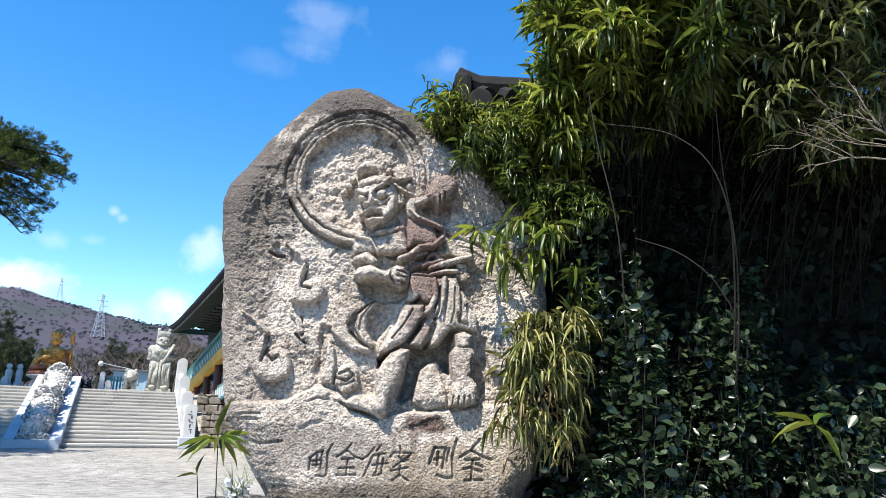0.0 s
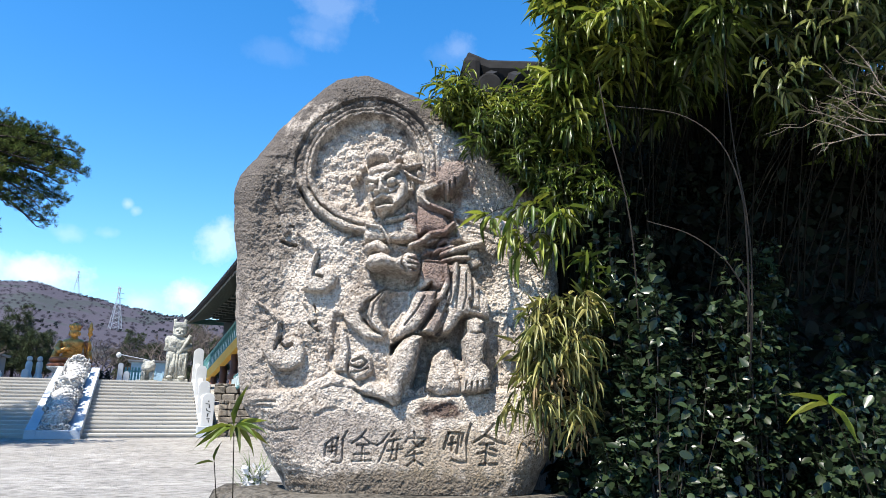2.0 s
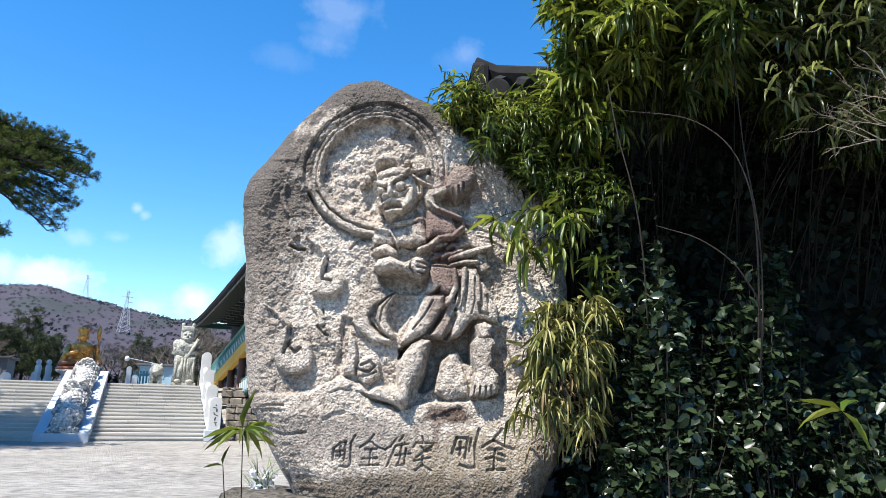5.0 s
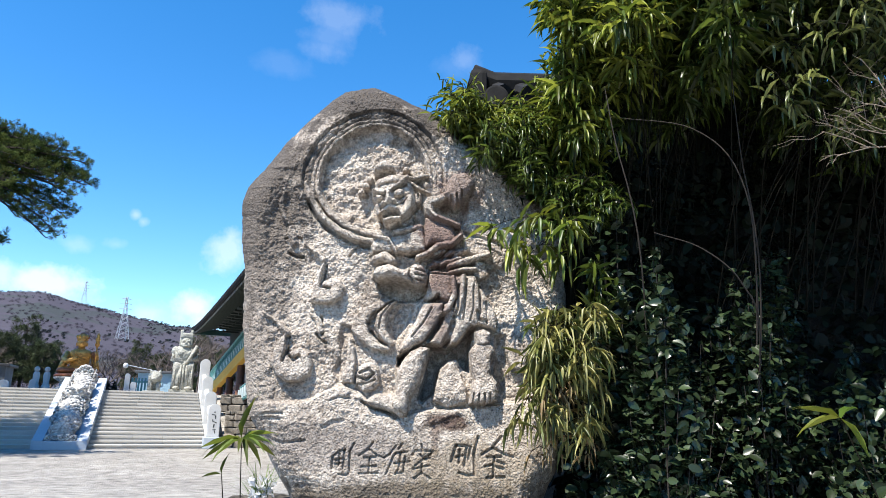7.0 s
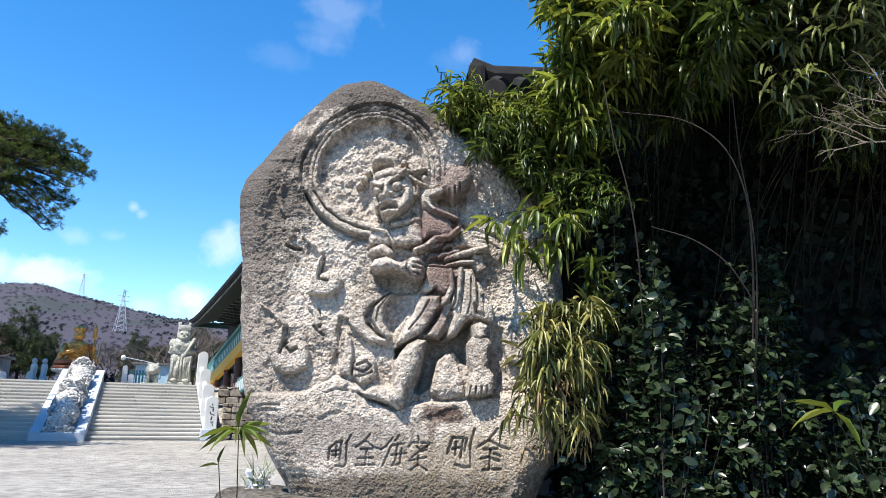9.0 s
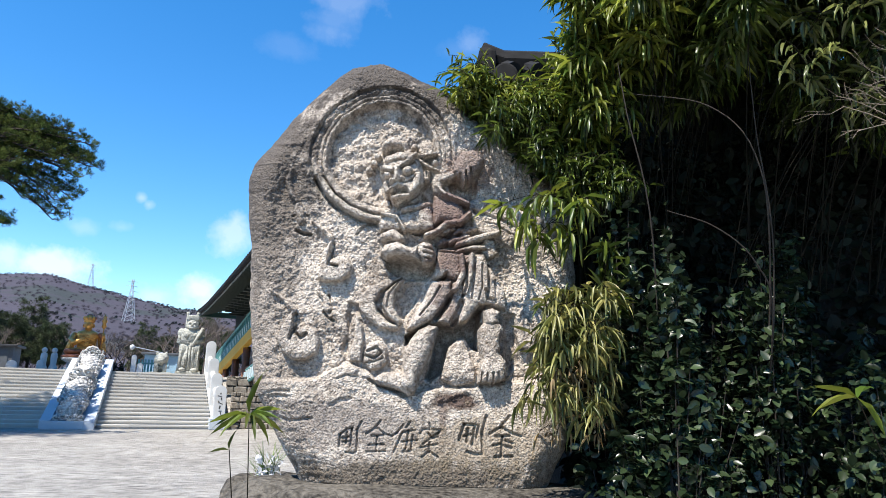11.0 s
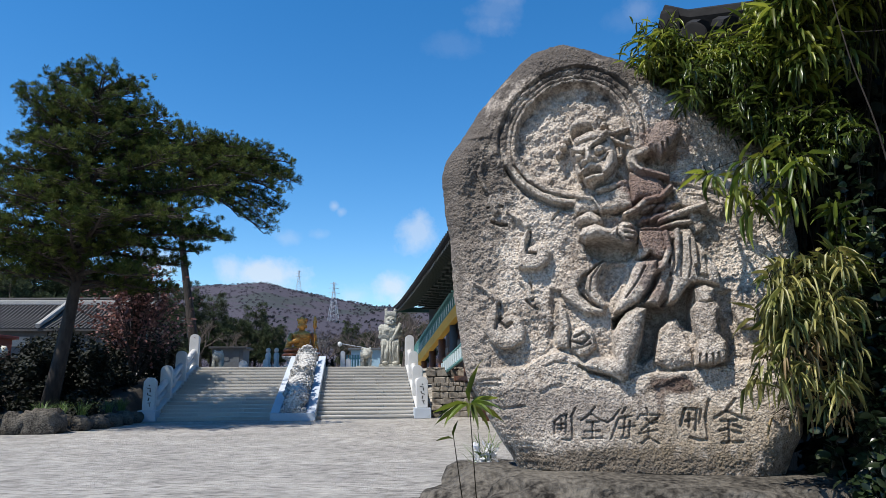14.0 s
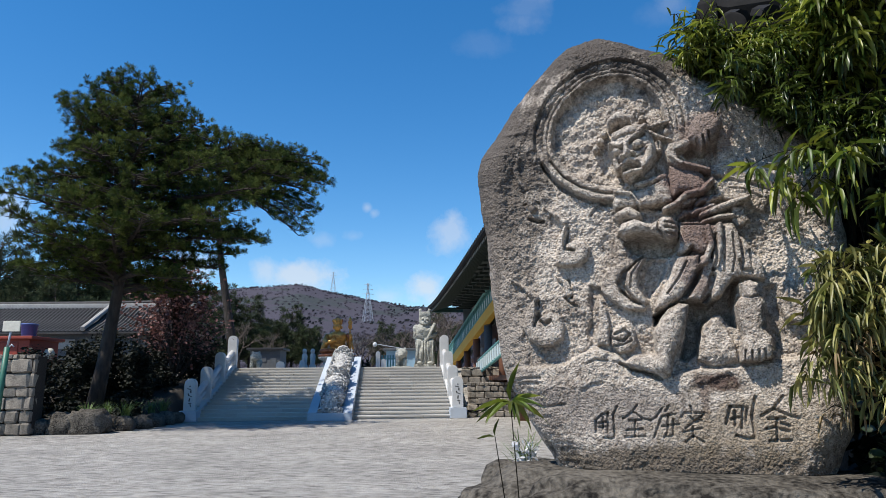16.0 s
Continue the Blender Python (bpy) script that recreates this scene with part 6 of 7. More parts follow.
for k in range(22):
    h = 9.8 + 2.4 * k / 21
    lim.append((h, -90 + rng.uniform(-30, 30), rng.uniform(3.4, 6.0), rng.uniform(0.1, 1.2), rng.uniform(0.7, 1.6)))
lim += [(9.8, -92, 4.8, -0.2, 1.7), (9.7, -84, 4.4, -0.4, 1.6), (10.0, -98, 5.0, -0.2, 1.6), (9.7, -76, 4.2, -0.5, 1.4), (9.6, -104, 3.8, -0.4, 1.5)]
lim += [(6.7 + 0.12 * k, -160 + 25 * k, 2.3, 0.4, 0.9) for k in range(12)]
pine("pine_tree", [(-9.5, 36.5, TOP - 0.15), (-9.85, 36.5, 4.2), (-10.55, 36.5, 8.0), (-10.9, 36.5, 10.5), (-11.0, 36.5, 14.1)], lim,
     "spreading flat-topped pine on the terrace beside the stairs", 5, twig_step=0.36, tuft=(36, 0.20, 0.016))


def leafy_tree(name, base, height, radius, mat, leaf, count, label, seed, trunk_r=0.09, twigs=70, cat="tree", bark="twig", low=0.25, face=(0, 0, 1)):
    """Small broad-leaved tree or shrub: forked stems, many twigs, single leaves."""
    rg = random.Random(seed)
    nr = np.random.default_rng(seed)
    t = thing(name, Matrix.Translation(base), label, cat)
    bm = bmesh.new()
    ends = []
    for k in range(twigs):
        a, e = rg.uniform(0, math.tau), rg.uniform(0.15, 1.0)
        tip = Vector((radius * math.cos(a) * rg.uniform(0.35, 1.0), radius * math.sin(a) * rg.uniform(0.35, 1.0), height * (low + (1 - low) * rg.random() ** 0.8)))
        tip.x, tip.y = tip.x * math.sin(math.pi * min(1, 0.25 + 0.7 * tip.z / height)), tip.y * math.sin(math.pi * min(1, 0.25 + 0.7 * tip.z / height))
        fork = Vector((tip.x * 0.2, tip.y * 0.2, tip.z * rg.uniform(0.25, 0.6)))
        r = trunk_r * rg.uniform(0.15, 0.4)
        tube(bm, [Vector((0, 0, fork.z * 0.4)), fork, fork.lerp(tip, 0.5) + Vector((0, 0, 0.06 * height)), tip], [r * 1.6, r, r * 0.6, r * 0.2], 5, False)
        ends.append((fork, tip))
    tube(bm, [(0, 0, 0), (0.02, 0.01, height * 0.25), (0, 0.03, height * 0.5)], [trunk_r, trunk_r * 0.75, trunk_r * 0.4], 8)
    part("stem", bm, bark, t, smooth=True)
    if count:
        idx = nr.integers(0, len(ends), count)
        u = nr.uniform(0.35, 1.05, count)[:, None]
        fa, ti = np.array([tuple(e[0]) for e in ends])[idx], np.array([tuple(e[1]) for e in ends])[idx]
        P = fa + (ti - fa) * u + nr.normal(0, 0.07 * radius, (count, 3))
        P[:, 2] = np.maximum(P[:, 2], 0.03)
        D = nr.normal(size=(count, 3)) * (1, 1, 0.6) + (0, 0, -0.1)
        ln, wd = leaf
        sc = nr.uniform(0.7, 1.3, count)
        spread("leaves", [(0, 0, 0), (-wd * 0.7, 0.15 * ln, 0.04 * ln), (-wd, 0.42 * ln, 0.05 * ln), (-wd * 0.75, 0.72 * ln, 0.0), (0, ln, -0.14 * ln), (wd * 0.75, 0.72 * ln, 0.0), (wd, 0.42 * ln, 0.05 * ln), (wd * 0.7, 0.15 * ln, 0.04 * ln), (0, 0.42 * ln, -0.02 * ln)],
               [(0, 8, 2, 1), (8, 4, 3, 2), (0, 7, 6, 8), (8, 6, 5, 4)], frames_from(D, nr.normal(size=(count, 3)) * 0.5 + face, P, sc), mat, t)
    return t


leafy_tree("plum_tree", (-10.9, 31.4, 1.0), 6.2, 3.2, "red_leaf", (0.15, 0.06), 3600, "small tree with sparse reddish leaves beside the stairs", 31, 0.10, 110, bark="dark_twig", low=0.42)
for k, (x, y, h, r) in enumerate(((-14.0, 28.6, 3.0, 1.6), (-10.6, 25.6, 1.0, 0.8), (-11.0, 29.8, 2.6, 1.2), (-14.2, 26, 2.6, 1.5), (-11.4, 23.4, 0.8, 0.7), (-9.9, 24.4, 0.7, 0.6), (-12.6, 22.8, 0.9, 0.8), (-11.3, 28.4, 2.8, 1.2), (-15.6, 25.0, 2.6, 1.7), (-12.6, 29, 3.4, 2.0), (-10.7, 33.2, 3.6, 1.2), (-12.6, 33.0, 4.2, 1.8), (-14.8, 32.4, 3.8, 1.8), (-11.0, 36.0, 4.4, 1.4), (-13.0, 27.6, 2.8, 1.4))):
    leafy_tree("garden_shrub", (x, y, 0.15), h, r, "bush", (0.13, 0.05), 3600, "dense evergreen garden shrub, leaf colour darkened for the pine shade", 50 + k, 0.05, 60, "shrub", "dark_twig", low=0.1)


def garden_bed():
    bm = bmesh.new()
    n = 40
    grid = []
    for i in range(n):
        row = []
        for j in range(n):
            x, y = -18 + 8.7 * i / (n - 1), 21.9 + 9.5 * j / (n - 1)
            lim_x = -9.3 - 0.16 * max(0, 24.5 - y)
            e = min(1, max(0, (lim_x - x) / 0.7)) * min(1, max(0, (y - 21.9) / 0.8))
            row.append(bm.verts.new((x, y, -0.05 + 0.5 * e + 0.05 * noise.noise((x, y, 0)) + 1.2 * e * max(0, (y - 26) / 5.4))))
        grid.append(row)
    for i in range(n - 1):
        for j in range(n - 1):
            bm.faces.new((grid[i][j], grid[i + 1][j], grid[i + 1][j + 1], grid[i][j + 1]))
    ob = part("garden_bed", bm, "soil", None, smooth=True)
    tagged(ob, "dark planted soil bed edged with rocks", "garden bed", kind="structure")


garden_bed()
for k, (x, y, rx, rz) in enumerate(((-10.9, 22.0, 0.40, 0.42), (-10.2, 22.2, 0.62, 0.48), (-9.6, 23.3, 0.36, 0.30), (-9.5, 24.2, 0.42, 0.30), (-9.4, 25.2, 0.40, 0.28), (-9.35, 26.2, 0.4, 0.30), (-9.4, 27.2, 0.42, 0.28), (-11.6, 22.0, 0.35, 0.3))):
    boulder("edging_rock", (x, y, rz * 0.55), (rx, rx * 0.8, rz), "grey lichen-spotted rock edging the garden bed", k + 2, 3, 0.5, 1.3)["group"] = "edging rocks"


def grass_tuft(c, count, ln, label, seed, mat="grass", lean=0.7):
    nr = np.random.default_rng(seed)
    t = thing("grass_tuft", Matrix.Translation(c), label, "plant", "grass tufts")
    a = nr.uniform(0, math.tau, count)
    tilt = nr.uniform(0.1, lean, count)
    D = np.stack([np.cos(a) * np.sin(tilt), np.sin(a) * np.sin(tilt), np.cos(tilt)], 1)
    P = nr.normal(0, ln * 0.12, (count, 3)) * (1, 1, 0)
    P[:, 2] = 0.0
    v = [(-0.012, 0, 0), (0.012, 0, 0), (-0.014, 0.45, 0.0), (0.014, 0.45, 0.0), (-0.008, 0.8, -0.12), (0.008, 0.8, -0.12), (0, 1.0, -0.26)]
    spread("leaf_fan", v, [(0, 1, 3, 2), (2, 3, 5, 4), (4, 5, 6)], frames_from(D, np.tile((0, 0, 1.0), (count, 1)), P, ln * nr.uniform(0.7, 1.2, count)), mat, t)
    return t


for k, (x, y, z) in enumerate(((-10.5, 22.7, 0.42), (-10.0, 22.9, 0.42), (-9.75, 23.8, 0.4), (-9.8, 24.8, 0.4), (-9.7, 25.8, 0.42), (-9.6, 26.8, 0.45))):
    grass_tuft((x, y, z), 70, 0.55, "clump of strappy green leaves behind the edging rocks", 70 + k)

# ---- left court: tiled house, red tank, pole ----
def tiled_house():
    h = thing("tiled_house", pose(-17.2, 36.5, 0), "low house with grey tiled roof and pale ridge", "house")
    part("wall", boxed((-7, 0.4, 0), (3.2, 6, 4.3)), "grey_wall", h)
    row = finish("tile_rib", tube(bmesh.new(), [(0, -0.1, 4.15), (0, 1.4, 4.75), (0, 3.2, 5.75)], 0.075, 6), "tile_grey")
    for k in range(57):
        o = new("tile_rib", row)
        o.parent = h
        o.matrix_basis = pose(-7.4 + k * 0.21, 0, 0)
    bm = bmesh.new()
    for lo, hi in (((-7.5, -0.1, 4.06), (4.5, 0.0, 4.16)),):
        box(bm, lo, hi)
    va = [bm.verts.new(p) for p in ((-7.5, -0.1, 4.1), (4.5, -0.1, 4.1), (4.5, 1.4, 4.7), (-7.5, 1.4, 4.7))]
    vb = [bm.verts.new(p) for p in ((-7.5, 3.2, 5.7), (4.5, 3.2, 5.7))]
    bm.faces.new(va), bm.faces.new((va[3], va[2], vb[1], vb[0]))
    part("roof", bm, "tile_grey", h)
    part("ridge", boxed((-7.6, 3.0, 5.7), (4.6, 3.4, 5.98), 0.05), "ridge_pale", h)
    part("ridge_cap", tube(bmesh.new(), [(-7.7, 3.2, 6.0), (-2, 3.2, 6.02), (4.6, 3.2, 6.1)], 0.1, 8), "tile_grey", h)
    part("hip_ridge", tube(bmesh.new(), [(-0.2, -0.2, 4.3), (-0.2, 3.2, 5.95)], 0.13, 8), "ridge_pale", h)
    part("window", boxed((-2.2, 0.34, 3.3), (-0.8, 0.42, 3.8), 0.02), "ridge_pale", h)


tiled_house()


def small_house(name, m, size, wall, roof, label, win="grey_wall"):
    w, d, z = size
    h = thing(name, m, label, "building")
    part("wall", boxed((-w / 2, 0, 0), (w / 2, d, z)), wall, h)
    part("roof", boxed((-w / 2 - 0.2, -0.2, z), (w / 2 + 0.2, d + 0.2, z + 0.14), 0.03), roof, h)
    part("window", boxed((-w * 0.3, -0.03, z * 0.45), (w * 0.05, 0.02, z * 0.8), 0.01), win, h)
    part("door", boxed((w * 0.18, -0.03, 0), (w * 0.38, 0.02, z * 0.85), 0.01), win, h)


small_house("pavilion_hut", pose(-9.6, 44, TOP - 0.06), (1.9, 2.0, 1.35), "grey_wall", "black", "small grey hut with a flat dark roof on the terrace")
small_house("blue_hut", pose(-0.75, 46, TOP - 0.06), (2.6, 2.2, 1.35), "light_blue", "grey_wall", "pale blue low building behind the guardian statue", "light_blue")
small_house("red_tank", pose(-18.6, 30.2, 2.55), (3.9, 2.4, 0.85), "red_paint", "red_paint", "red painted water tank on the garden wall", "red_paint")
part("masonry_pier", boxed((-20.2, 29.8, 0), (-15.8, 32.8, 2.56)), "brown_wood", None)
tagged(bpy.data.objects["masonry_pier"], "dark red-brown masonry pier under the red tank", "pier")
bm = lathe(bmesh.new(), [(0.26, 0), (0.30, 0.05), (0.33, 0.5), (0.36, 0.52), (0.36, 0.57), (0.31, 0.58)], 20)
ob = part("barrel", bm, "blue_paint", None, smooth=True)
ob.matrix_basis = pose(-17.1, 30.9, 3.54)
tagged(ob, "blue plastic barrel on the red tank", "barrel")
bm = lathe(bmesh.new(), [(0.10, 0), (0.2, 0.1), (0.23, 0.25), (0.17, 0.42), (0.10, 0.48)], 18)
ob = part("jar", bm, "cream", None, smooth=True)
ob.matrix_basis = pose(-16.2, 31.0, 2.56)
tagged(ob, "pale round jar beside the red tank", "jar")


def sign_pole():
    p = thing("sign_pole", pose(-11.75, 20.0, 0), "green metal pole with a small cream sign board", "sign pole")
    part("pole", tube(bmesh.new(), [(0, 0, 0), (0.1, 0, 2.55)], 0.075, 12), "green_metal", p, smooth=True)
    part("upper_pole", tube(bmesh.new(), [(0.1, 0, 2.5), (0.17, 0, 3.1)], 0.03, 8), "grey_metal", p, smooth=True)
    part("sign_board", boxed((-0.06, -0.05, 2.98), (0.42, -0.02, 3.28), 0.01), "cream", p)
    part("hook", tube(bmesh.new(), [(0.1, 0, 2.45), (0.22, 0, 2.62), (0.28, 0, 2.55)], 0.02, 6), "grey_metal", p, smooth=True)


sign_pole()

# ---- small things on the terrace ----
def lion(m, label):
    bm = bmesh.new()
    blob(bm, (0, 0, 0.72), (0.34, 0.32, 0.32), 3, 0.12, 5)
    blob(bm, (0, -0.25, 0.66), (0.2, 0.18, 0.16), 3)
    blob(bm, (0, 0.35, 0.42), (0.30, 0.42, 0.40), 3, 0.1, 4)
    for sx in (-1, 1):
        tube(bm, [(sx * 0.18, -0.12, 0.5), (sx * 0.2, -0.2, 0.02)], [0.12, 0.1], 8)
        blob(bm, (sx * 0.2, 0.05, 1.0), (0.08, 0.07, 0.09), 2)
    box(bm, (-0.5, -0.5, -0.02), (0.5, 0.8, 0.08), 0.02)
    ob = part("lion_statue", bm, "statue_stone", None, smooth=True)
    ob.matrix_basis = m
    return tagged(ob, label, "statue", "stone lions")


lion(pose(-0.88, 37.4, TOP - 0.004), "round-headed grey stone lion statue at the stair top")
lion(pose(-8.9, 38.4, TOP - 0.004) @ Matrix.Diagonal((0.9, 0.9, 0.9, 1)), "weathered buff stone lion statue on the terrace")
for k, (x, y, w, h) in enumerate(((-2.15, 37.8, 0.24, 0.9), (-1.85, 37.8, 0.27, 0.5), (-7.5, 38.2, 0.44, 0.42), (-6.4, 38.8, 0.3, 0.5))):
    bm = baluster_post(h, w, 0.2, False)
    ob = part("stone_marker", bm, "white_granite", None)
    ob.matrix_basis = pose(x, y, TOP - 0.004)
    tagged(ob, "small white round-topped stone marker on the terrace", "stone marker", "stone markers")
for k, x in enumerate((-6.35, -5.9)):
    bm = lathe(bmesh.new(), [(0.22, 0), (0.2, 0.15), (0.13, 0.3), (0.16, 0.7), (0.13, 0.85), (0.05, 0.9)], 12)
    blob(bm, (0, -0.05, 1.0), (0.13, 0.13, 0.14), 2)
    ob = part("small_statue", bm, "white_granite", None, smooth=True)
    ob.matrix_basis = pose(x, 39.2, TOP - 0.004)
    tagged(ob, "small white stone statue on the terrace", "statue")
f = thing("teal_fence", pose(-2.1, 40.5, TOP - 0.06), "low teal metal fence on the terrace", "fence")
for k in range(9):
    part("picket", boxed((k * 0.16, 0, 0), (k * 0.16 + 0.1, 0.03, 0.85), 0.01), "teal", f)
part("fence_rail", boxed((-0.02, 0.032, 0.6), (1.5, 0.06, 0.68), 0.0), "teal", f)
for k, (x, y) in enumerate(((-3.2, 40.2), (-2.9, 40.3), (-5.3, 40.4), (-5.1, 40.6))):
    leafy_tree("potted_shrub", (x, y, TOP - 0.02), 0.55, 0.22, "bush", (0.09, 0.04), 160, "small dark shrub on the terrace edge", 90 + k, 0.02, 20, "shrub", low=0.2)
lamp = thing("lamp_post", pose(-3.05, 50, TOP - 0.1), "white lamp on a thin arm above the hut roof", "lamp")
part("pole", tube(bmesh.new(), [(2.0, 0, 0), (2.0, 0, 1.7), (0, 0, 2.05)], 0.03, 6), "grey_metal", lamp)
bm = bmesh.new()
blob(bm, (0, 0, 2.0), (0.16, 0.16, 0.18), 2)
part("globe", bm, "white_granite", lamp, smooth=True)


# ---- far trees and pylons ----
def far_pine(seed, h, label):
    rg = random.Random(seed)
    lm = []
    for k in range(26):
        z = h * (0.22 + 0.74 * k / 25)
        lm.append((z, k * 137.5, (1 - (z / h) ** 1.6) * h * 0.34 * rg.uniform(0.6, 1.1) + 0.4, rg.uniform(0, 0.8), rg.uniform(0.2, 0.8)))
    return pine("background_pine", [(0, 0, 0), (0.1, 0, h * 0.5), (0, 0.1, h)], lm, label, seed, "far_needles", (30, 0.42, 0.035), 0.42, (0.5, 1.3), 0.2, 0.05)


def ground_z(x, y):
    return float(ground_height(np.array([float(x)]), np.array([float(y)]))[0])


def stand(ob, az, r, s, turn):
    x, y = -math.sin(radians(az)) * r, math.cos(radians(az)) * r
    return pose(x, y, ground_z(x, y) - 0.1, 0, 0, turn) @ Matrix.Diagonal((s, s, s, 1))


kinds = [far_pine(101, 8.0, "mid-green pine at the foot of the hill"), far_pine(102, 6.5, "mid-green pine at the foot of the hill")]
rg = random.Random(8)
spots = ((13.5, 66, 0.85), (11.6, 70, 0.80), (10.2, 74, 0.85), (8.9, 68, 0.70), (15.6, 66, 0.95), (17.5, 60, 0.9), (19.6, 70, 1.1), (12.6, 82, 0.9),
         (2.6, 84, 0.75), (1.2, 88, 0.8), (-1.6, 80, 0.85), (-3.2, 84, 0.9), (22.5, 72, 1.1), (25, 66, 1.0), (27.5, 74, 1.1), (30, 70, 1.1), (33, 66, 1.0), (23, 88, 1.8), (26, 90, 1.9), (28.5, 86, 1.8), (31, 90, 1.9), (21, 92, 1.7), (24.5, 100, 2.1), (29.5, 100, 2.1))
for k, (az, r, s) in enumerate(spots):
    src = kinds[k % 2]
    m = stand(src, az, r, 1.0, rg.uniform(0, 360))
    if k < 2:
        src.matrix_basis = m @ Matrix.Diagonal((s, s, s, 1))
        src["group"] = "background pines"
    else:
        c = copy_thing(src, m)
        c.scale = (s, s, s)


def bare_tree(seed, h):
    rg = random.Random(seed)
    t = thing("bare_tree", pose(0, 0, 0), "leafless grey-brown tree at the foot of the hill", "tree", "bare trees")
    bm = bmesh.new()

    def grow(p, d, ln, r, n):
        q = p + d * ln
        tube(bm, [p, p.lerp(q, 0.5) + Vector((rg.gauss(0, 0.04), rg.gauss(0, 0.04), 0)) * ln, q], [r, r * 0.8, r * 0.62], 5 if n > 2 else 3, False)
        if n:
            for k in range(3 if n > 1 else 4):
                e = (d + Vector((rg.gauss(0, 0.55), rg.gauss(0, 0.55), rg.uniform(-0.1, 0.4)))).normalized()
                grow(p.lerp(q, rg.uniform(0.6, 1.0)), e, ln * rg.uniform(0.55, 0.85), r * 0.6, n - 1)
    grow(Vector((0, 0, -0.1)), Vector((0.05, 0, 1)), h * 0.28, h * 0.018, 5)
    part("bare_crown", bm, "bare_twigs", t)
    return t


bt = [bare_tree(201, 7.5), bare_tree(202, 6.5)]
bspots = ((-0.6, 58, 1.05), (-1.9, 62, 1.1), (0.9, 66, 0.9), (6.4, 72, 0.8), (5.4, 80, 0.85), (14.6, 55, 0.85), (16.5, 58, 0.9), (12.2, 56, 0.7), (3.3, 70, 0.7), (18.5, 54, 0.95), (21, 60, 1.0), (23.7, 58, 1.05), (26.2, 60, 1.0), (7.4, 92, 0.9), (29, 58, 1.0), (-3.0, 60, 1.1), (2.0, 78, 1.0), (3.6, 84, 1.05), (4.6, 76, 0.95), (5.8, 88, 1.1), (7.0, 80, 1.0), (8.2, 86, 1.1), (9.4, 80, 1.0), (0.2, 80, 1.1), (10.8, 84, 1.1), (12.0, 78, 1.0), (-1.0, 74, 1.1), (13.2, 84, 1.1), (4.0, 96, 1.2), (6.4, 98, 1.2), (2.4, 98, 1.2), (9.0, 100, 1.25), (14.4, 76, 1.0), (11.4, 98, 1.2))
for k, (az, r, s) in enumerate(bspots):
    src = bt[k % 2]
    m = stand(src, az, r, 1.0, rg.uniform(0, 360))
    if k < 2:
        src.matrix_basis = m @ Matrix.Diagonal((s, s, s, 1))
    else:
        copy_thing(src, m).scale = (s, s, s)


def hill_woods():
    """Leafless crowns all over the slope, with scattered dark pines."""
    nr = np.random.default_rng(77)
    n = 3600
    az, r = nr.uniform(-6, 36, n), 95 + 545 * nr.random(n) ** 0.75
    x, y = -np.sin(np.radians(az)) * r, np.cos(np.radians(az)) * r
    z = ground_height(x, y)
    v, f = [], []
    for k in range(16):
        a, t = k * 2.4, 0.15 + 0.9 * (k / 15)
        d = np.array([math.cos(a) * math.sin(t), math.sin(a) * math.sin(t), math.cos(t)])
        s = np.cross(d, (0.3, 0.5, 0.2)) * 0.07
        i = len(v)
        v += [tuple(-s * 0.4 + (0, 0, 0.15)), tuple(s * 0.4 + (0, 0, 0.15)), tuple(d + s), tuple(d - s)]
        f.append((i, i + 1, i + 2, i + 3))
    s = nr.uniform(1.1, 2.0, n)
    mats = np.zeros((n, 3, 4))
    for q in range(3):
        mats[:, q, q] = s * (1.1 if q < 2 else 0.9)
    mats[:, :, 3] = np.stack([x, y, z - 0.3], 1)
    pick = fbm(x, y, 60.0, 3, seed=12) > 0.52
    w = spread("hillside_trees", v, f, mats[~pick], "hazy_hill_twigs", None)
    tagged(w, "bare grey-brown spring woods covering the hillside, tinted bluish for haze", "woods", kind="stuff")
    v2, f2 = needle_tuft(26, 0.9, 0.35, 5)
    w = spread("hillside_pines", np.array(v2)[:, [0, 2, 1]] + (0, 0, 0.4), f2, mats[pick], "hazy_hill_pines", None)
    tagged(w, "dark pines scattered among the bare hillside woods, tinted bluish for haze", "woods", kind="stuff")


# distance haze is mixed into these colours as a blue-violet tint
M["hazy_hill_twigs"] = leaf_material("hazy_hill_twigs", (0.054, 0.049, 0.062), (0.062, 0.056, 0.071), 1.0, 0.0, 0.12, spec=0.05)
M["hazy_hill_pines"] = leaf_material("hazy_hill_pines", (0.042, 0.048, 0.050), (0.054, 0.060, 0.060), 1.0, 0.0, 0.2, spec=0.05)
hill_woods()


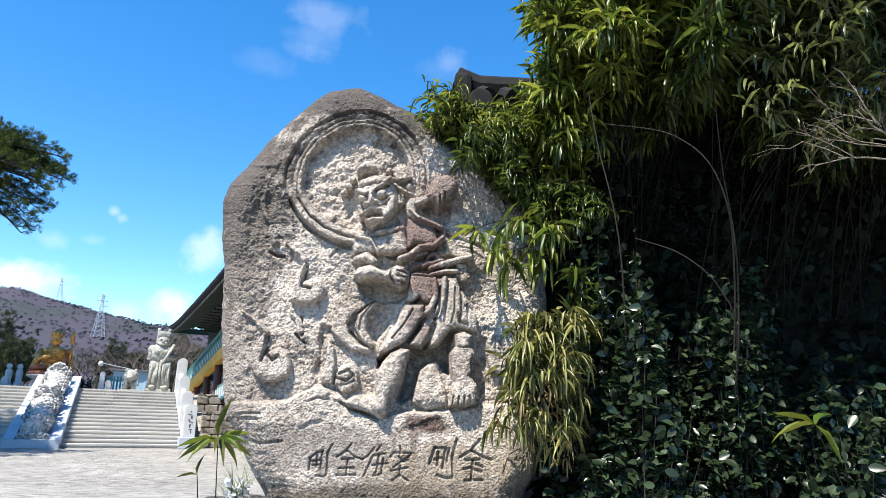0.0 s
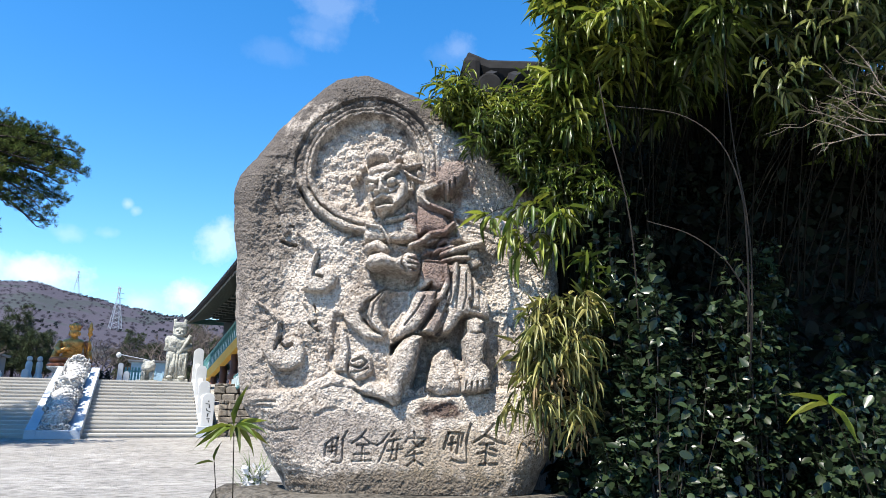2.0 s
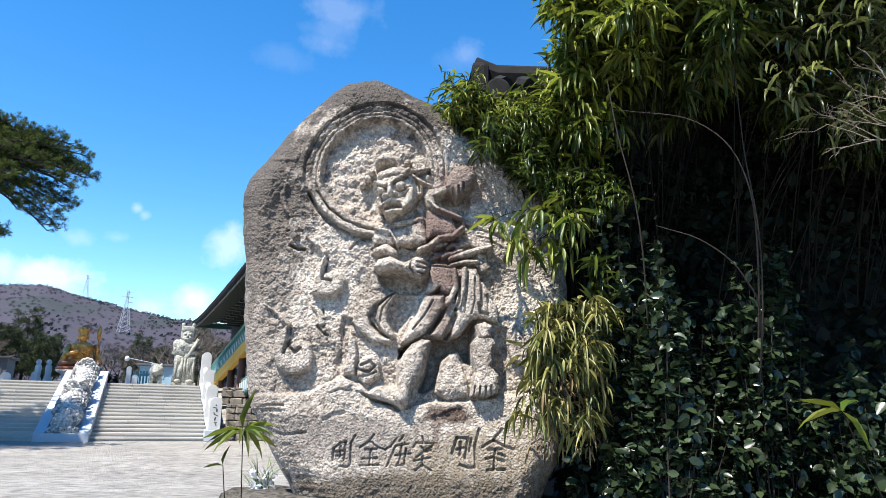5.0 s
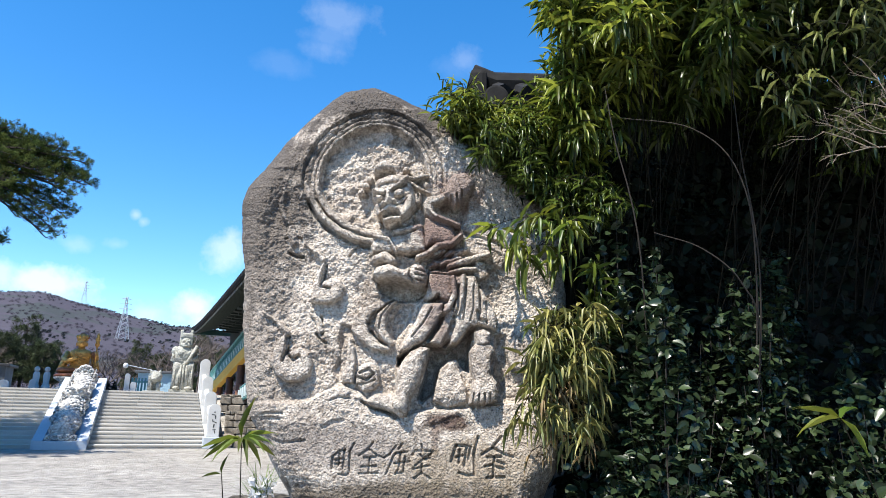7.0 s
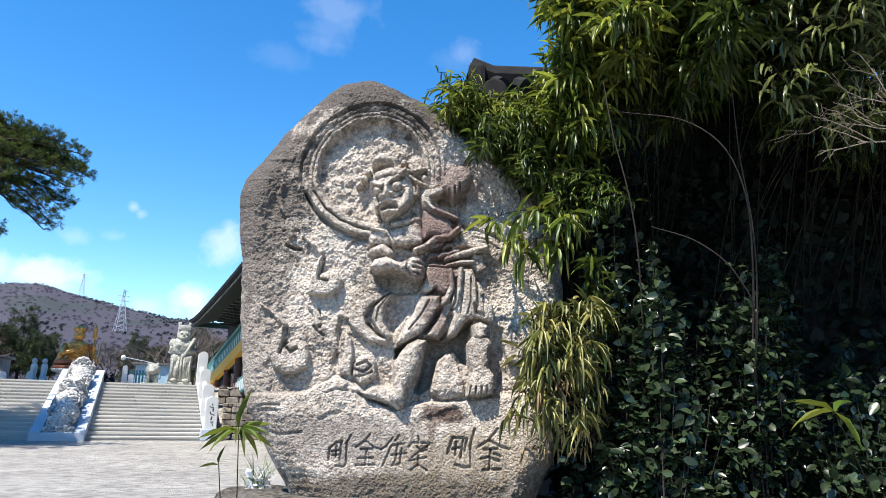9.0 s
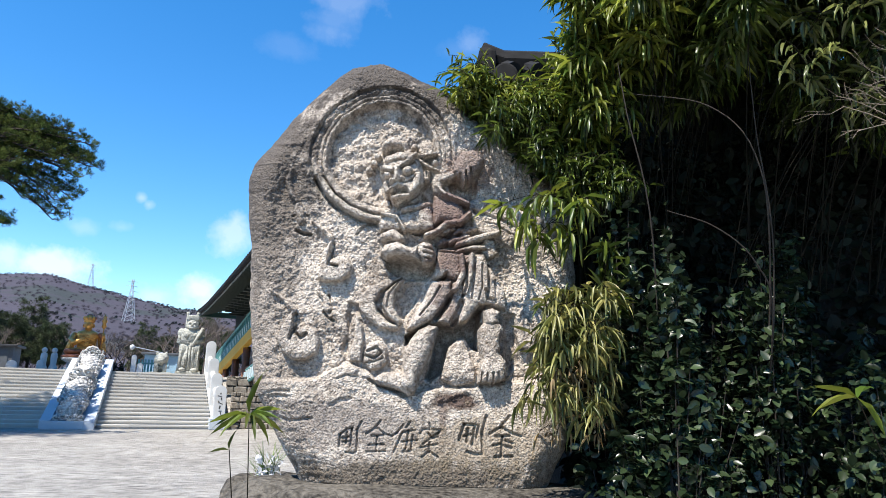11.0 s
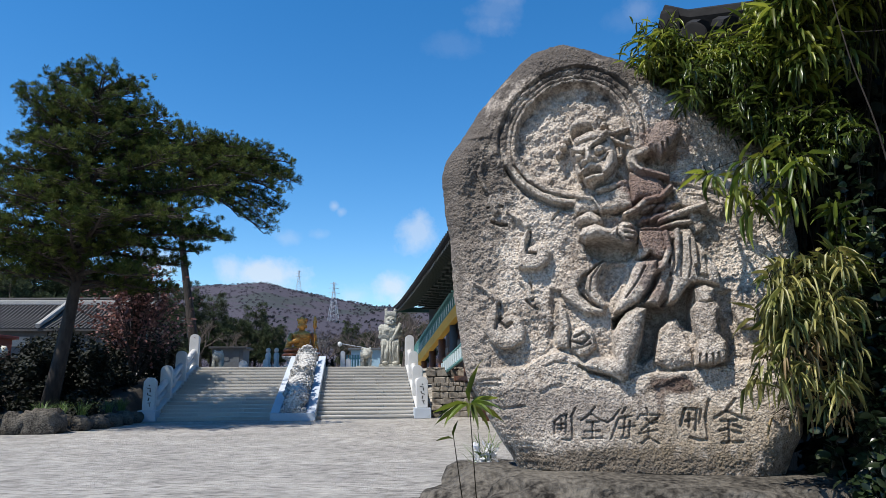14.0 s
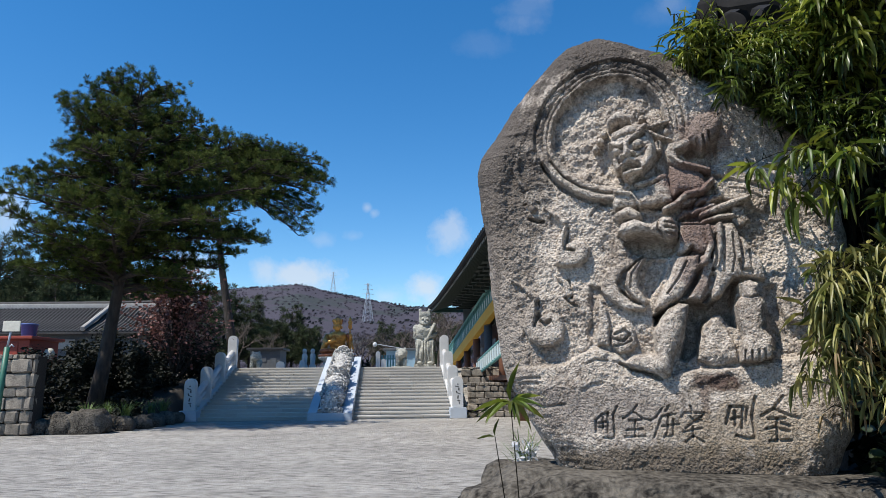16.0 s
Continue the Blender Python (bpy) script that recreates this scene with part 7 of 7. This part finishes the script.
def pylon(az, r, top_el, label):
    x, y = -math.sin(radians(az)) * r, math.cos(radians(az)) * r
    z = ground_z(x, y)
    h = 1.55 + r * math.tan(radians(top_el)) - z
    p = thing("pylon", pose(x, y, z, 0, 0, 20), label, "pylon", "pylons")
    w0, w1, th = h * 0.12, h * 0.02, h * 0.0055
    bm = bmesh.new()
    wid = lambda t: w0 + (w1 - w0) * min(1, t * 1.25)
    for sx in (-1, 1):
        for sy in (-1, 1):
            tube(bm, [(sx * wid(t) , sy * wid(t), h * t) for t in (-0.02, 0.4, 0.8, 1.0)], th, 4)
    part("legs", bm, "grey_metal", p)
    bm = bmesh.new()
    for k in range(9):
        t0, t1 = k / 9, (k + 1) / 9
        a, b = wid(t0), wid(t1)
        for s in (-1, 1):
            tube(bm, [(-a, s * a, h * t0), (b, s * b, h * t1)], th * 0.6, 3)
            tube(bm, [(a, s * a, h * t0), (-b, s * b, h * t1)], th * 0.6, 3)
            tube(bm, [(s * a, -a, h * t0), (s * b, b, h * t1)], th * 0.6, 3)
    part("lattice", bm, "grey_metal", p)
    for t, wdt in ((0.72, 0.15), (0.84, 0.13), (0.95, 0.10)):
        part("cross_arm", tube(bmesh.new(), [(-h * wdt, 0, h * t), (0, 0, h * t + h * 0.015), (h * wdt, 0, h * t)], th * 0.9, 4), "grey_metal", p)


pylon(4.0, 415, 8.05, "steel lattice power pylon on the wooded hillside")
pylon(6.9, 600, 8.95, "steel lattice power pylon near the hill crest")

# ---- the thicket beside the carved stone ----
def bank():
    bm = bmesh.new()
    n = 34
    g = []
    for i in range(n):
        row = []
        for j in range(n):
            x, y = 0.75 + 7.0 * i / (n - 1), -1.2 + 6.0 * j / (n - 1)
            up = min(1, max(0, (x - 0.9) / 0.5)) * min(1, max(0, (y - 0.15) / 1.3))
            row.append(bm.verts.new((x, y, -0.08 + 3.6 * up ** 0.7 + 0.12 * noise.noise((x * 2, y * 2, 3)))))
        g.append(row)
    for i in range(n - 1):
        for j in range(n - 1):
            bm.faces.new((g[i][j], g[i + 1][j], g[i + 1][j + 1], g[i][j + 1]))
    ob = part("bank", bm, "shaded_bank_soil", None, smooth=True)
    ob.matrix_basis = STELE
    tagged(ob, "steep earth bank behind the thicket, soil colour darkened for shade", "bank", kind="structure")


bank()

BLADE_V = [(-0.12, 0, 0), (0.12, 0, 0), (-0.5, 0.25, 0.10), (0, 0.25, 0), (0.5, 0.25, 0.10), (-0.46, 0.55, 0.03), (0, 0.55, -0.07), (0.46, 0.55, 0.03), (-0.25, 0.82, -0.12), (0.25, 0.82, -0.12), (0, 1.0, -0.26)]
BLADE_F = [(0, 1, 4, 3, 2), (2, 3, 6, 5), (3, 4, 7, 6), (5, 6, 8), (6, 7, 9), (6, 9, 8), (8, 9, 10)]


def blades(P, D, length, width, mat, parent, name="leaves", up=None, label=""):
    n = len(P)
    up = np.tile((0, 0, 1.0), (n, 1)) if up is None else up
    m = frames_from(D, up, P, length, width)
    return spread(name, BLADE_V, BLADE_F, m, mat, parent, label)


def sprays(tips, heads, nr, per=(5, 9), ln=(0.13, 0.23), wd=(0.016, 0.026), spread_by=0.75, droop=0.55):
    """Leaves fanned out at the ends of shoots."""
    P, D, L, W = [], [], [], []
    for p, h in zip(tips, heads):
        h = h / (np.linalg.norm(h) + 1e-9)
        for k in range(nr.integers(*per)):
            d = h + nr.normal(0, spread_by, 3)
            d = d / np.linalg.norm(d)
            d[2] -= nr.uniform(0.1, droop) * 1.3
            P.append(p - h * nr.uniform(0, 0.16) + nr.normal(0, 0.012, 3))
            D.append(d)
            L.append(nr.uniform(*ln))
            W.append(nr.uniform(*wd))
    return np.array(P), np.array(D), np.array(L), np.array(W)


def bamboo_clump(c, canes, label, seed, mat="bamboo_leaf", ln=(0.13, 0.23), wd=(0.018, 0.028), per=(5, 9), group="bamboo", wild=0.75, bare=0.45):
    """canes: (foot, tip, bend, shoots along the upper part, spread of the shoots), in the stone's frame."""
    nr = np.random.default_rng(seed)
    t = thing("bamboo_clump", STELE @ pose(*c), label, "bamboo", group)
    tips, heads = [], []
    tw = bmesh.new()
    for foot, tip, bend, shoots, wide in canes:
        a, b = np.array(foot, float), np.array(tip, float)
        k = np.linspace(0, 1, 9)[:, None]
        path = a + (b - a) * k + np.array(bend) * (np.sin(k * np.pi * 0.5) - k) * 1.6
        bm = bmesh.new()
        tube(bm, [tuple(q) for q in path], [0.0038 * (1.1 - 0.7 * i / 8) for i in range(9)], 6, False)
        for s in range(shoots):
            u = nr.uniform(bare, 1.0)
            i = min(int(u * 8), 7)
            p = path[i] + (path[i + 1] - path[i]) * (u * 8 - i)
            out = nr.normal(0, 1, 3) * (1, 1, 0.45)
            q = p + out * wide * 0.5
            tube(tw, [tuple(p), tuple((p + q) / 2 + (0, 0, 0.03)), tuple(q)], [0.003, 0.0025, 0.0018], 3, False)
            tips.append(q)
            heads.append(out + (0, -0.25, 0.1))
        tips.append(path[-1])
        heads.append(path[-1] - path[-2])
        part("cane", bm, "cane", t, smooth=True)
    part("twig_work", tw, "cane", t, smooth=True)["kind"] = "stuff"
    P, D, L, W = sprays(tips, heads, nr, per, ln, wd, wild, 0.55 + (wild - 0.75))
    blades(P, D, L, W, mat, t)
    return t


def undergrowth():
    """Leaves all over the bank, near black in colour to stand for deep shade."""
    nr = np.random.default_rng(88)
    n = 24000
    P = np.stack([0.95 + 5.25 * nr.random(n) ** 1.5, nr.uniform(0.0, 0.9, n) ** 1.3, nr.uniform(0.1, 3.5, n)], 1)
    P[:, 2] *= 1 + 0.06 * np.clip(P[:, 0] - 2, 0, 4)
    P[:, 1] += 0.25 * P[:, 2] - 0.15
    low = 5200
    P[:low] = np.stack([nr.uniform(0.35, 1.5, low), nr.uniform(0.45, 1.1, low), nr.uniform(2.0, 3.45, low)], 1)
    D = nr.normal(size=(n, 3)) * (1, 0.7, 0.8)
    ob = spread("undergrowth", [(0, 0, 0), (-0.2, 0.18, 0.03), (-0.26, 0.48, 0.04), (-0.13, 0.8, -0.02), (0, 1, -0.1), (0.13, 0.8, -0.02), (0.26, 0.48, 0.04), (0.2, 0.18, 0.03)], [(0, 7, 6, 2, 1), (2, 6, 5, 4, 3)], frames_from(D, nr.normal(size=(n, 3)) * 0.6 + (0, -0.6, 1), P, nr.uniform(0.06, 0.13, n)), "shade_darkened_leaf")
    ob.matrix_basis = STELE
    tagged(ob, "evergreen undergrowth covering the bank, leaf colour blackened for deep shade", "undergrowth", kind="stuff")


undergrowth()


def thicket():
    rg = random.Random(5)
    # tall bamboo rooted on the bank, arching over towards the forecourt
    for k in range(24):
        x0 = 1.15 + 3.5 * (k % 12) / 11 + rg.uniform(-0.12, 0.12)
        back = 0.35 if k < 12 else 1.0
        canes = []
        for j in range(3 if k < 12 else 4):
            fx, fy = rg.uniform(-0.25, 0.25), rg.uniform(-0.2, 0.2)
            lean = rg.uniform(0.0, 0.9) if x0 < 1.45 else rg.uniform(0.2, 1.75)
            zt = rg.uniform(3.25 if x0 < 1.4 else 3.65 if x0 < 2.1 else 3.4, 4.4) if k < 12 else rg.uniform(3.4, 5.2)
            tip_x = fx + rg.uniform(-0.32, 0.25) * (0.4 if x0 < 1.4 else 1)
            canes.append(((fx, fy + 0.5, 1.9 + 0.2 * rg.random()), (tip_x, fy - lean, zt), (0, 0.85 * lean, 0.9), 17, 0.21))
        bamboo_clump((x0, back, 0), canes, "arching green bamboo with long narrow leaves above shrubs", 300 + k, bare=0.62 if x0 < 1.5 else 0.74)
    canes = [((rg.uniform(-0.1, 0.1), rg.uniform(-0.1, 0.1), 1.9), (rg.uniform(-0.28, 0.2), rg.uniform(-0.75, -0.15), rg.uniform(4.0, 4.7)), (0, 0, 0.6), 20, 0.2) for j in range(12)]
    bamboo_clump((1.02, 0.35, 0), canes, "bright green bamboo rising behind the carved stone", 330, "bamboo_fresh", (0.12, 0.2), (0.015, 0.023))
    canes = [((rg.uniform(-0.2, 0.2), rg.uniform(-0.1, 0.1), 2.4), (rg.uniform(-0.3, 0.5), rg.uniform(-0.9, -0.3), rg.uniform(3.75, 4.5)), (0, 0, 0.6), 18, 0.22) for j in range(11)]
    bamboo_clump((1.45, 0.3, 0), canes, "bright green bamboo leaning out beside the carved stone", 331, "bamboo_fresh", (0.13, 0.22), (0.016, 0.024), bare=0.72)
    # taller canes behind, arching high over the shrubs
    for k in range(10):
        x0 = 1.75 + 3.0 * k / 9 + rg.uniform(-0.1, 0.1)
        canes = []
        for j in range(9):
            fx, fy = rg.uniform(-0.25, 0.25), rg.uniform(-0.2, 0.2)
            canes.append(((fx, fy + 0.3, 3.2), (fx + rg.uniform(-0.45, 0.2), fy - rg.uniform(1.2, 2.6), rg.uniform(4.2, 5.3)), (0, 1.6, 1.4), 27, 0.36))
        bamboo_clump((x0, 1.0, 0), canes, "tall bamboo arching far out over the shrubs", 380 + k, bare=0.5)
    # high crown leaning out over the forecourt, unseen, added to shade the bank deeply
    for k in range(12):
        x0 = 2.1 + 4.2 * k / 11
        canes = []
        for j in range(10):
            fx, fy = rg.uniform(-0.25, 0.25), rg.uniform(-0.2, 0.2)
            canes.append(((fx, fy + 0.4, 3.3), (fx + rg.uniform(-0.7, 0.25), fy - rg.uniform(0.9, 2.9), rg.uniform(4.9, 6.4)), (0, 1.5, 1.6), 34, 0.5))
        bamboo_clump((x0, 0.8, 0), canes, "unseen high bamboo crown leaning out, added to shade the bank", 420 + k, ln=(0.18, 0.3), wd=(0.028, 0.042), per=(7, 12), bare=0.45)
    for k in range(3):
        canes = [((rg.uniform(-0.2, 0.2), 1.1, 2.2), (rg.uniform(-0.45, 0.45), rg.uniform(-0.5, 0.2), rg.uniform(3.0, 3.9)), (0, 0.4, 0.9), 9, 0.2) for j in range(8)]
        bamboo_clump((2.0 + 0.4 * k, -1.0, 0), canes, "bamboo hanging out into the sun over the shrubs", 390 + k, "bamboo_pale", (0.08, 0.15), (0.012, 0.02), (3, 7), wild=1.0, bare=0.8)
    # dwarf bamboo draped over the stone's sloping shoulder: a bright crest, dark leaves hanging below
    for k in range(6):
        u = k / 5
        canes, hang = [], []
        for j in range(9):
            fx = rg.uniform(-0.14, 0.14)
            canes.append(((fx, 0.3, -0.25), (fx + rg.uniform(-0.2, 0.08), rg.uniform(-0.35, 0.1), rg.uniform(-0.06, 0.2)), (0, 0, 0.3), 15, 0.13))
        for j in range(8):
            fx = rg.uniform(-0.12, 0.16)
            hang.append(((fx, 0.35, -0.15), (fx + rg.uniform(-0.1, 0.1), rg.uniform(-0.5, -0.05), rg.uniform(-0.32, -0.06)), (0, 0, 0.3), 14, 0.13))
        bamboo_clump((0.32 + 0.62 * u, 0.22, 3.42 - 0.16 * u), canes, "dwarf bamboo with yellow-green leaves draped over the carved stone", 340 + k, "bamboo_fresh", (0.06, 0.12), (0.009, 0.014))
        bamboo_clump((0.46 + 0.60 * u, 0.26, 3.34 - 0.36 * u), hang, "dark dwarf bamboo hanging over the carved stone's shoulder", 350 + k, "bamboo_leaf", (0.06, 0.13), (0.010, 0.016), bare=0.3)
    # hanging sprays in front of the stone
    canes = [((0.55, 0.25, 0.2), (rg.uniform(-0.16, 0.30), rg.uniform(-0.2, 0.05), rg.uniform(-0.12, 0.2)), (0, 0, 0.3), 3, 0.12) for j in range(6)]
    bamboo_clump((0.52, -0.22, 2.42), canes, "light green bamboo spray hanging before the carved stone", 361, "bamboo_fresh", (0.13, 0.22), (0.018, 0.027), (3, 7), wild=1.1)
    own = random.Random(62)
    canes = [((0.25, 0.2, 0.3), (own.uniform(-0.2, 0.26), own.uniform(-0.2, 0.05), own.uniform(-0.30, 0.32)), (0, 0, 0.3), 6, 0.13) for j in range(24)]
    bamboo_clump((0.72, -0.36, 1.72), canes, "yellowing bamboo clump with drooping leaves beside the inscription", 362, "bamboo_yellow", (0.07, 0.19), (0.008, 0.015), (5, 10), wild=1.25)
    canes = [((0.25, 0.2, 0.1), (own.uniform(-0.12, 0.2), own.uniform(-0.15, 0.05), own.uniform(-0.36, 0.1)), (0, 0, 0.3), 4, 0.12) for j in range(9)]
    bamboo_clump((0.76, -0.34, 1.66), canes, "withered tan bamboo leaves hanging in the yellowing clump", 364, "bamboo_dry", (0.06, 0.14), (0.006, 0.012), (3, 6), wild=1.3)
    canes = [((rg.uniform(-0.05, 0.1), 0.3, 1.1), (rg.uniform(-0.22, 0.08), rg.uniform(-0.1, 0.1), rg.uniform(1.95, 2.7)), (0, 0, 0.5), 4, 0.12) for j in range(5)]
    bamboo_clump((1.02, -0.25, 0), canes, "dark green bamboo pressing against the carved stone's edge", 363, "bamboo_leaf", (0.12, 0.2), (0.017, 0.025), (4, 8), wild=0.9, bare=0.6)
    # camellia shrubs below
    for k, (x, y, h, r) in enumerate(((1.08, 0.0, 2.5, 0.36), (1.40, 0.0, 2.6, 0.40), (1.22, -0.25, 1.95, 0.36), (1.52, -0.15, 2.1, 0.36), (1.08, -0.35, 1.35, 0.28), (1.85, 0.2, 2.3, 0.36),
                                    (1.98, -0.80, 1.02, 0.28), (2.18, -0.55, 1.35, 0.34), (2.35, -0.25, 1.95, 0.40), (3.2, -0.2, 2.2, 0.60), (3.8, 0.0, 2.6, 0.70), (2.75, -0.5, 1.4, 0.45), (2.3, -0.6, 1.75, 0.34), (2.15, 0.0, 2.55, 0.40), (1.95, -0.1, 2.45, 0.36), (2.6, -0.35, 2.0, 0.4), (1.15, -0.1, 2.75, 0.34), (1.3, -0.4, 2.3, 0.3))):
        s = leafy_tree("camellia_shrub", (0, 0, 0), h, r, "camellia", (0.062, 0.018), 900 if 1.45 < x < 1.95 else 1500, "dark glossy-leaved camellia shrub in deep shade", 400 + k, 0.02, 30, "shrub", "dark_twig", low=0.06 if x > 2 else 0.2, face=(0, -0.45, 0.9))
        s.matrix_basis = STELE @ pose(x, y, 0)


M["bamboo_fresh"] = leaf_material("fresh_bamboo_leaf", (0.048, 0.085, 0.011), (0.25, 0.275, 0.04), 0.42, 0.4, 0.5)
M["bamboo_dry"] = leaf_material("withered_bamboo_leaf", (0.12, 0.075, 0.03), (0.40, 0.29, 0.13), 0.6, 0.25, 0.35)
M["bamboo_pale"] = leaf_material("pale_bamboo_leaf", (0.025, 0.042, 0.012), (0.21, 0.23, 0.07), 0.34, 0.35, 0.4)
thicket()


# ---- roof corner behind the bamboo ----
def wall_roof():
    r = thing("tiled_wall_roof", STELE @ pose(0.52, 1.30, 0.10), "dark tiled roof corner of a wall rising above the bamboo", "roof")
    part("wall", boxed((0.25, 0.3, 0.0), (9.5, 0.7, 4.0)), "eave_dark", r)
    bm = bmesh.new()
    for k in range(15):
        x = 0.12 + k * 0.21
        tube(bm, [(x, -0.12, 4.05), (x, 0.45, 4.36)], 0.07, 8)
    part("roof_tiling", bm, "tile", r)
    part("roof_deck", boxed((0.0, -0.1, 3.98), (9.4, 0.5, 4.04), 0.01, pose(0, 0, 0)), "tile", r)
    part("ridge", tube(bmesh.new(), [(-0.12, 0.5, 4.50), (0.1, 0.5, 4.42), (9.4, 0.5, 4.44)], [0.13, 0.13, 0.13], 10), "tile", r)
    part("ridge_end", boxed((-0.14, 0.3, 4.0), (0.02, 0.7, 4.5), 0.05), "tile", r)
    part("end_tile", lathe(bmesh.new(), [(0.10, 0), (0.10, 0.03), (0.085, 0.035)], 20, pose(0.05, -0.16, 3.98, 90, 0, 0)), "tile", r, "round end tile")


wall_roof()


# ---- foreground plants ----
def young_bamboo(c, stem, leaves, label, seed, ln, wd, mat="bamboo_leaf", heads=None):
    nr = np.random.default_rng(seed)
    t = thing("bamboo_shoot", STELE @ pose(*c), label, "bamboo")
    part("stem", tube(bmesh.new(), stem, [0.004, 0.0035, 0.002], 6, False), "cane", t, smooth=True)
    tip = np.array(stem[-1])
    a = np.linspace(0, math.tau, leaves, endpoint=False) + nr.uniform(-0.3, 0.3, leaves)
    D = np.stack([np.cos(a), np.sin(a) * 0.7, nr.uniform(-0.55, 0.45, leaves)], 1)
    D[0] = (0.1, 0, 1)
    if heads:
        D = np.array(heads, float)
    blades(np.tile(tip, (leaves, 1)), D, ln * nr.uniform(0.75, 1.15, leaves), np.full(leaves, wd), mat, t)


young_bamboo((-0.71, -0.95, 0), [(0, 0, 0), (0.02, 0, 0.8), (-0.02, 0, 1.42)], 15, "young bamboo shoot with a rosette of drooping leaves before the boulder", 500, 0.19, 0.022, "bamboo_fresh")
young_bamboo((-0.72, -0.92, 0.0), [(0, 0, 0), (-0.03, 0, 0.85), (-0.09, 0, 1.27)], 2, "thin young bamboo shoot before the boulder", 501, 0.09, 0.018)
young_bamboo((1.95, -1.32, 0), [(0, 0, 0), (0.02, 0, 0.8), (-0.27, 0.0, 1.56)], 5, "broad-bladed bamboo shoot in front of the camellias", 502, 0.22, 0.032, "bamboo_fresh",
             heads=[(-0.9, 0.1, 0.36), (-0.95, -0.1, -0.12), (0.45, -0.3, -0.7), (-0.5, 0.4, 0.3), (0.4, 0.3, 0.25)])
g2 = grass_tuft((0, 0, 0), 60, 0.24, "strappy dark green plant at the foot of the stone", 510, "grass", 0.9)
g2.matrix_basis = STELE @ pose(-0.98, 0.55, 0.98)
b2 = boulder("base_rock", (-0.85, 0.75, 0.45), (0.5, 0.4, 0.55), "grey rock behind the base boulder", 9, 4, 0.3, 1.5, STELE)
fl = thing("white_flowers", STELE @ pose(-0.90, 0.50, 0.98), "cluster of pale white flowers beside the carved stone", "flowers")
nr = np.random.default_rng(9)
for k in range(7):
    n = 12
    c = nr.normal(0, 0.05, 3) * (1, 1, 0.7) + (0, 0, 0.07)
    spread("flower", [(0, 0, 0), (-0.25, 0.6, 0.1), (0, 1, 0), (0.25, 0.6, 0.1)], [(0, 3, 2, 1)], frames_from(nr.normal(size=(n, 3)), nr.normal(size=(n, 3)), np.tile(c, (n, 1)) + nr.normal(0, 0.012, (n, 3)), nr.uniform(0.04, 0.06, n)), "petal", fl)


def dry_branch(m, label, seed, n, ln):
    rg = random.Random(seed)
    t = thing("dry_branch", m, label, "branch", "dry branches")
    bm = bmesh.new()

    def grow(p, d, length, r, depth):
        q = p + d * length
        mid = p.lerp(q, 0.5) + Vector((rg.gauss(0, 0.05), rg.gauss(0, 0.05), rg.gauss(0, 0.05))) * length
        tube(bm, [p, mid, q], [r, r * 0.8, r * 0.55], 5, False)
        if depth:
            for k in range(3):
                e = (d + Vector((rg.gauss(0, 0.5), rg.gauss(0, 0.5), rg.gauss(0.05, 0.4)))).normalized()
                grow(p.lerp(q, rg.uniform(0.45, 1.0)), e, length * rg.uniform(0.45, 0.75), r * 0.55, depth - 1)
    for k in range(n):
        grow(Vector((rg.uniform(-0.06, 0.06), 0, rg.uniform(-0.05, 0.05))), Vector((-0.9 + rg.gauss(0, 0.15), rg.gauss(0, 0.2), rg.gauss(0.05, 0.2))).normalized(), ln, 0.005, 3)
    part("bare_wood", bm, "twig", t, smooth=True)


M["stem_bark"] = material("stem_bark", (0.042, 0.031, 0.022), (0.022, 0.017, 0.013), 0.9, grain=40, blotch=6, bump=0.3)


def arching_stem(pts, label):
    t = thing("arching_stem", STELE @ pose(*pts[0]), label, "branch", "arching stems")
    o = Vector(pts[0])
    q = [Vector(p) - o for p in pts]
    q = [q[0] * 2 - q[1]] + q + [q[-1] * 2 - q[-2]]
    path = []
    for p0, p1, p2, p3 in zip(q, q[1:], q[2:], q[3:]):
        for k in range(6):
            u = k / 6
            path.append(0.5 * (2 * p1 + (p2 - p0) * u + (2 * p0 - 5 * p1 + 4 * p2 - p3) * u * u + (3 * p1 - p0 - 3 * p2 + p3) * u ** 3))
    path.append(q[-2])
    part("bare_wood", tube(bmesh.new(), path, [0.006 - 0.0042 * k / len(path) for k in range(len(path))], 7, False), "stem_bark", t, smooth=True)


dry_branch(STELE @ pose(2.25, -1.35, 2.72), "tangle of dry leafless twigs under the bamboo", 71, 3, 0.30)
arching_stem([(2.02, 0.25, 0.9), (1.90, -0.30, 2.30), (1.76, -0.5, 2.85), (1.52, -0.5, 3.12), (1.12, -0.45, 3.2)], "bare brown stem arching through the bamboo")
arching_stem([(2.05, 0.25, 0.9), (1.92, -0.30, 2.30), (1.80, -0.45, 3.0), (1.76, -0.5, 3.5)], "bare brown stem rising through the bamboo")
arching_stem([(1.98, 0.25, 0.9), (1.88, -0.32, 1.95), (1.72, -0.5, 2.25), (1.5, -0.55, 2.42), (1.25, -0.55, 2.5)], "bare brown stem arching low over the shrubs")
arching_stem([(1.45, 0.3, 0.9), (1.27, -0.25, 2.4), (1.1, -0.4, 3.1), (1.05, -0.42, 3.4)], "bare brown stem rising through the bamboo")
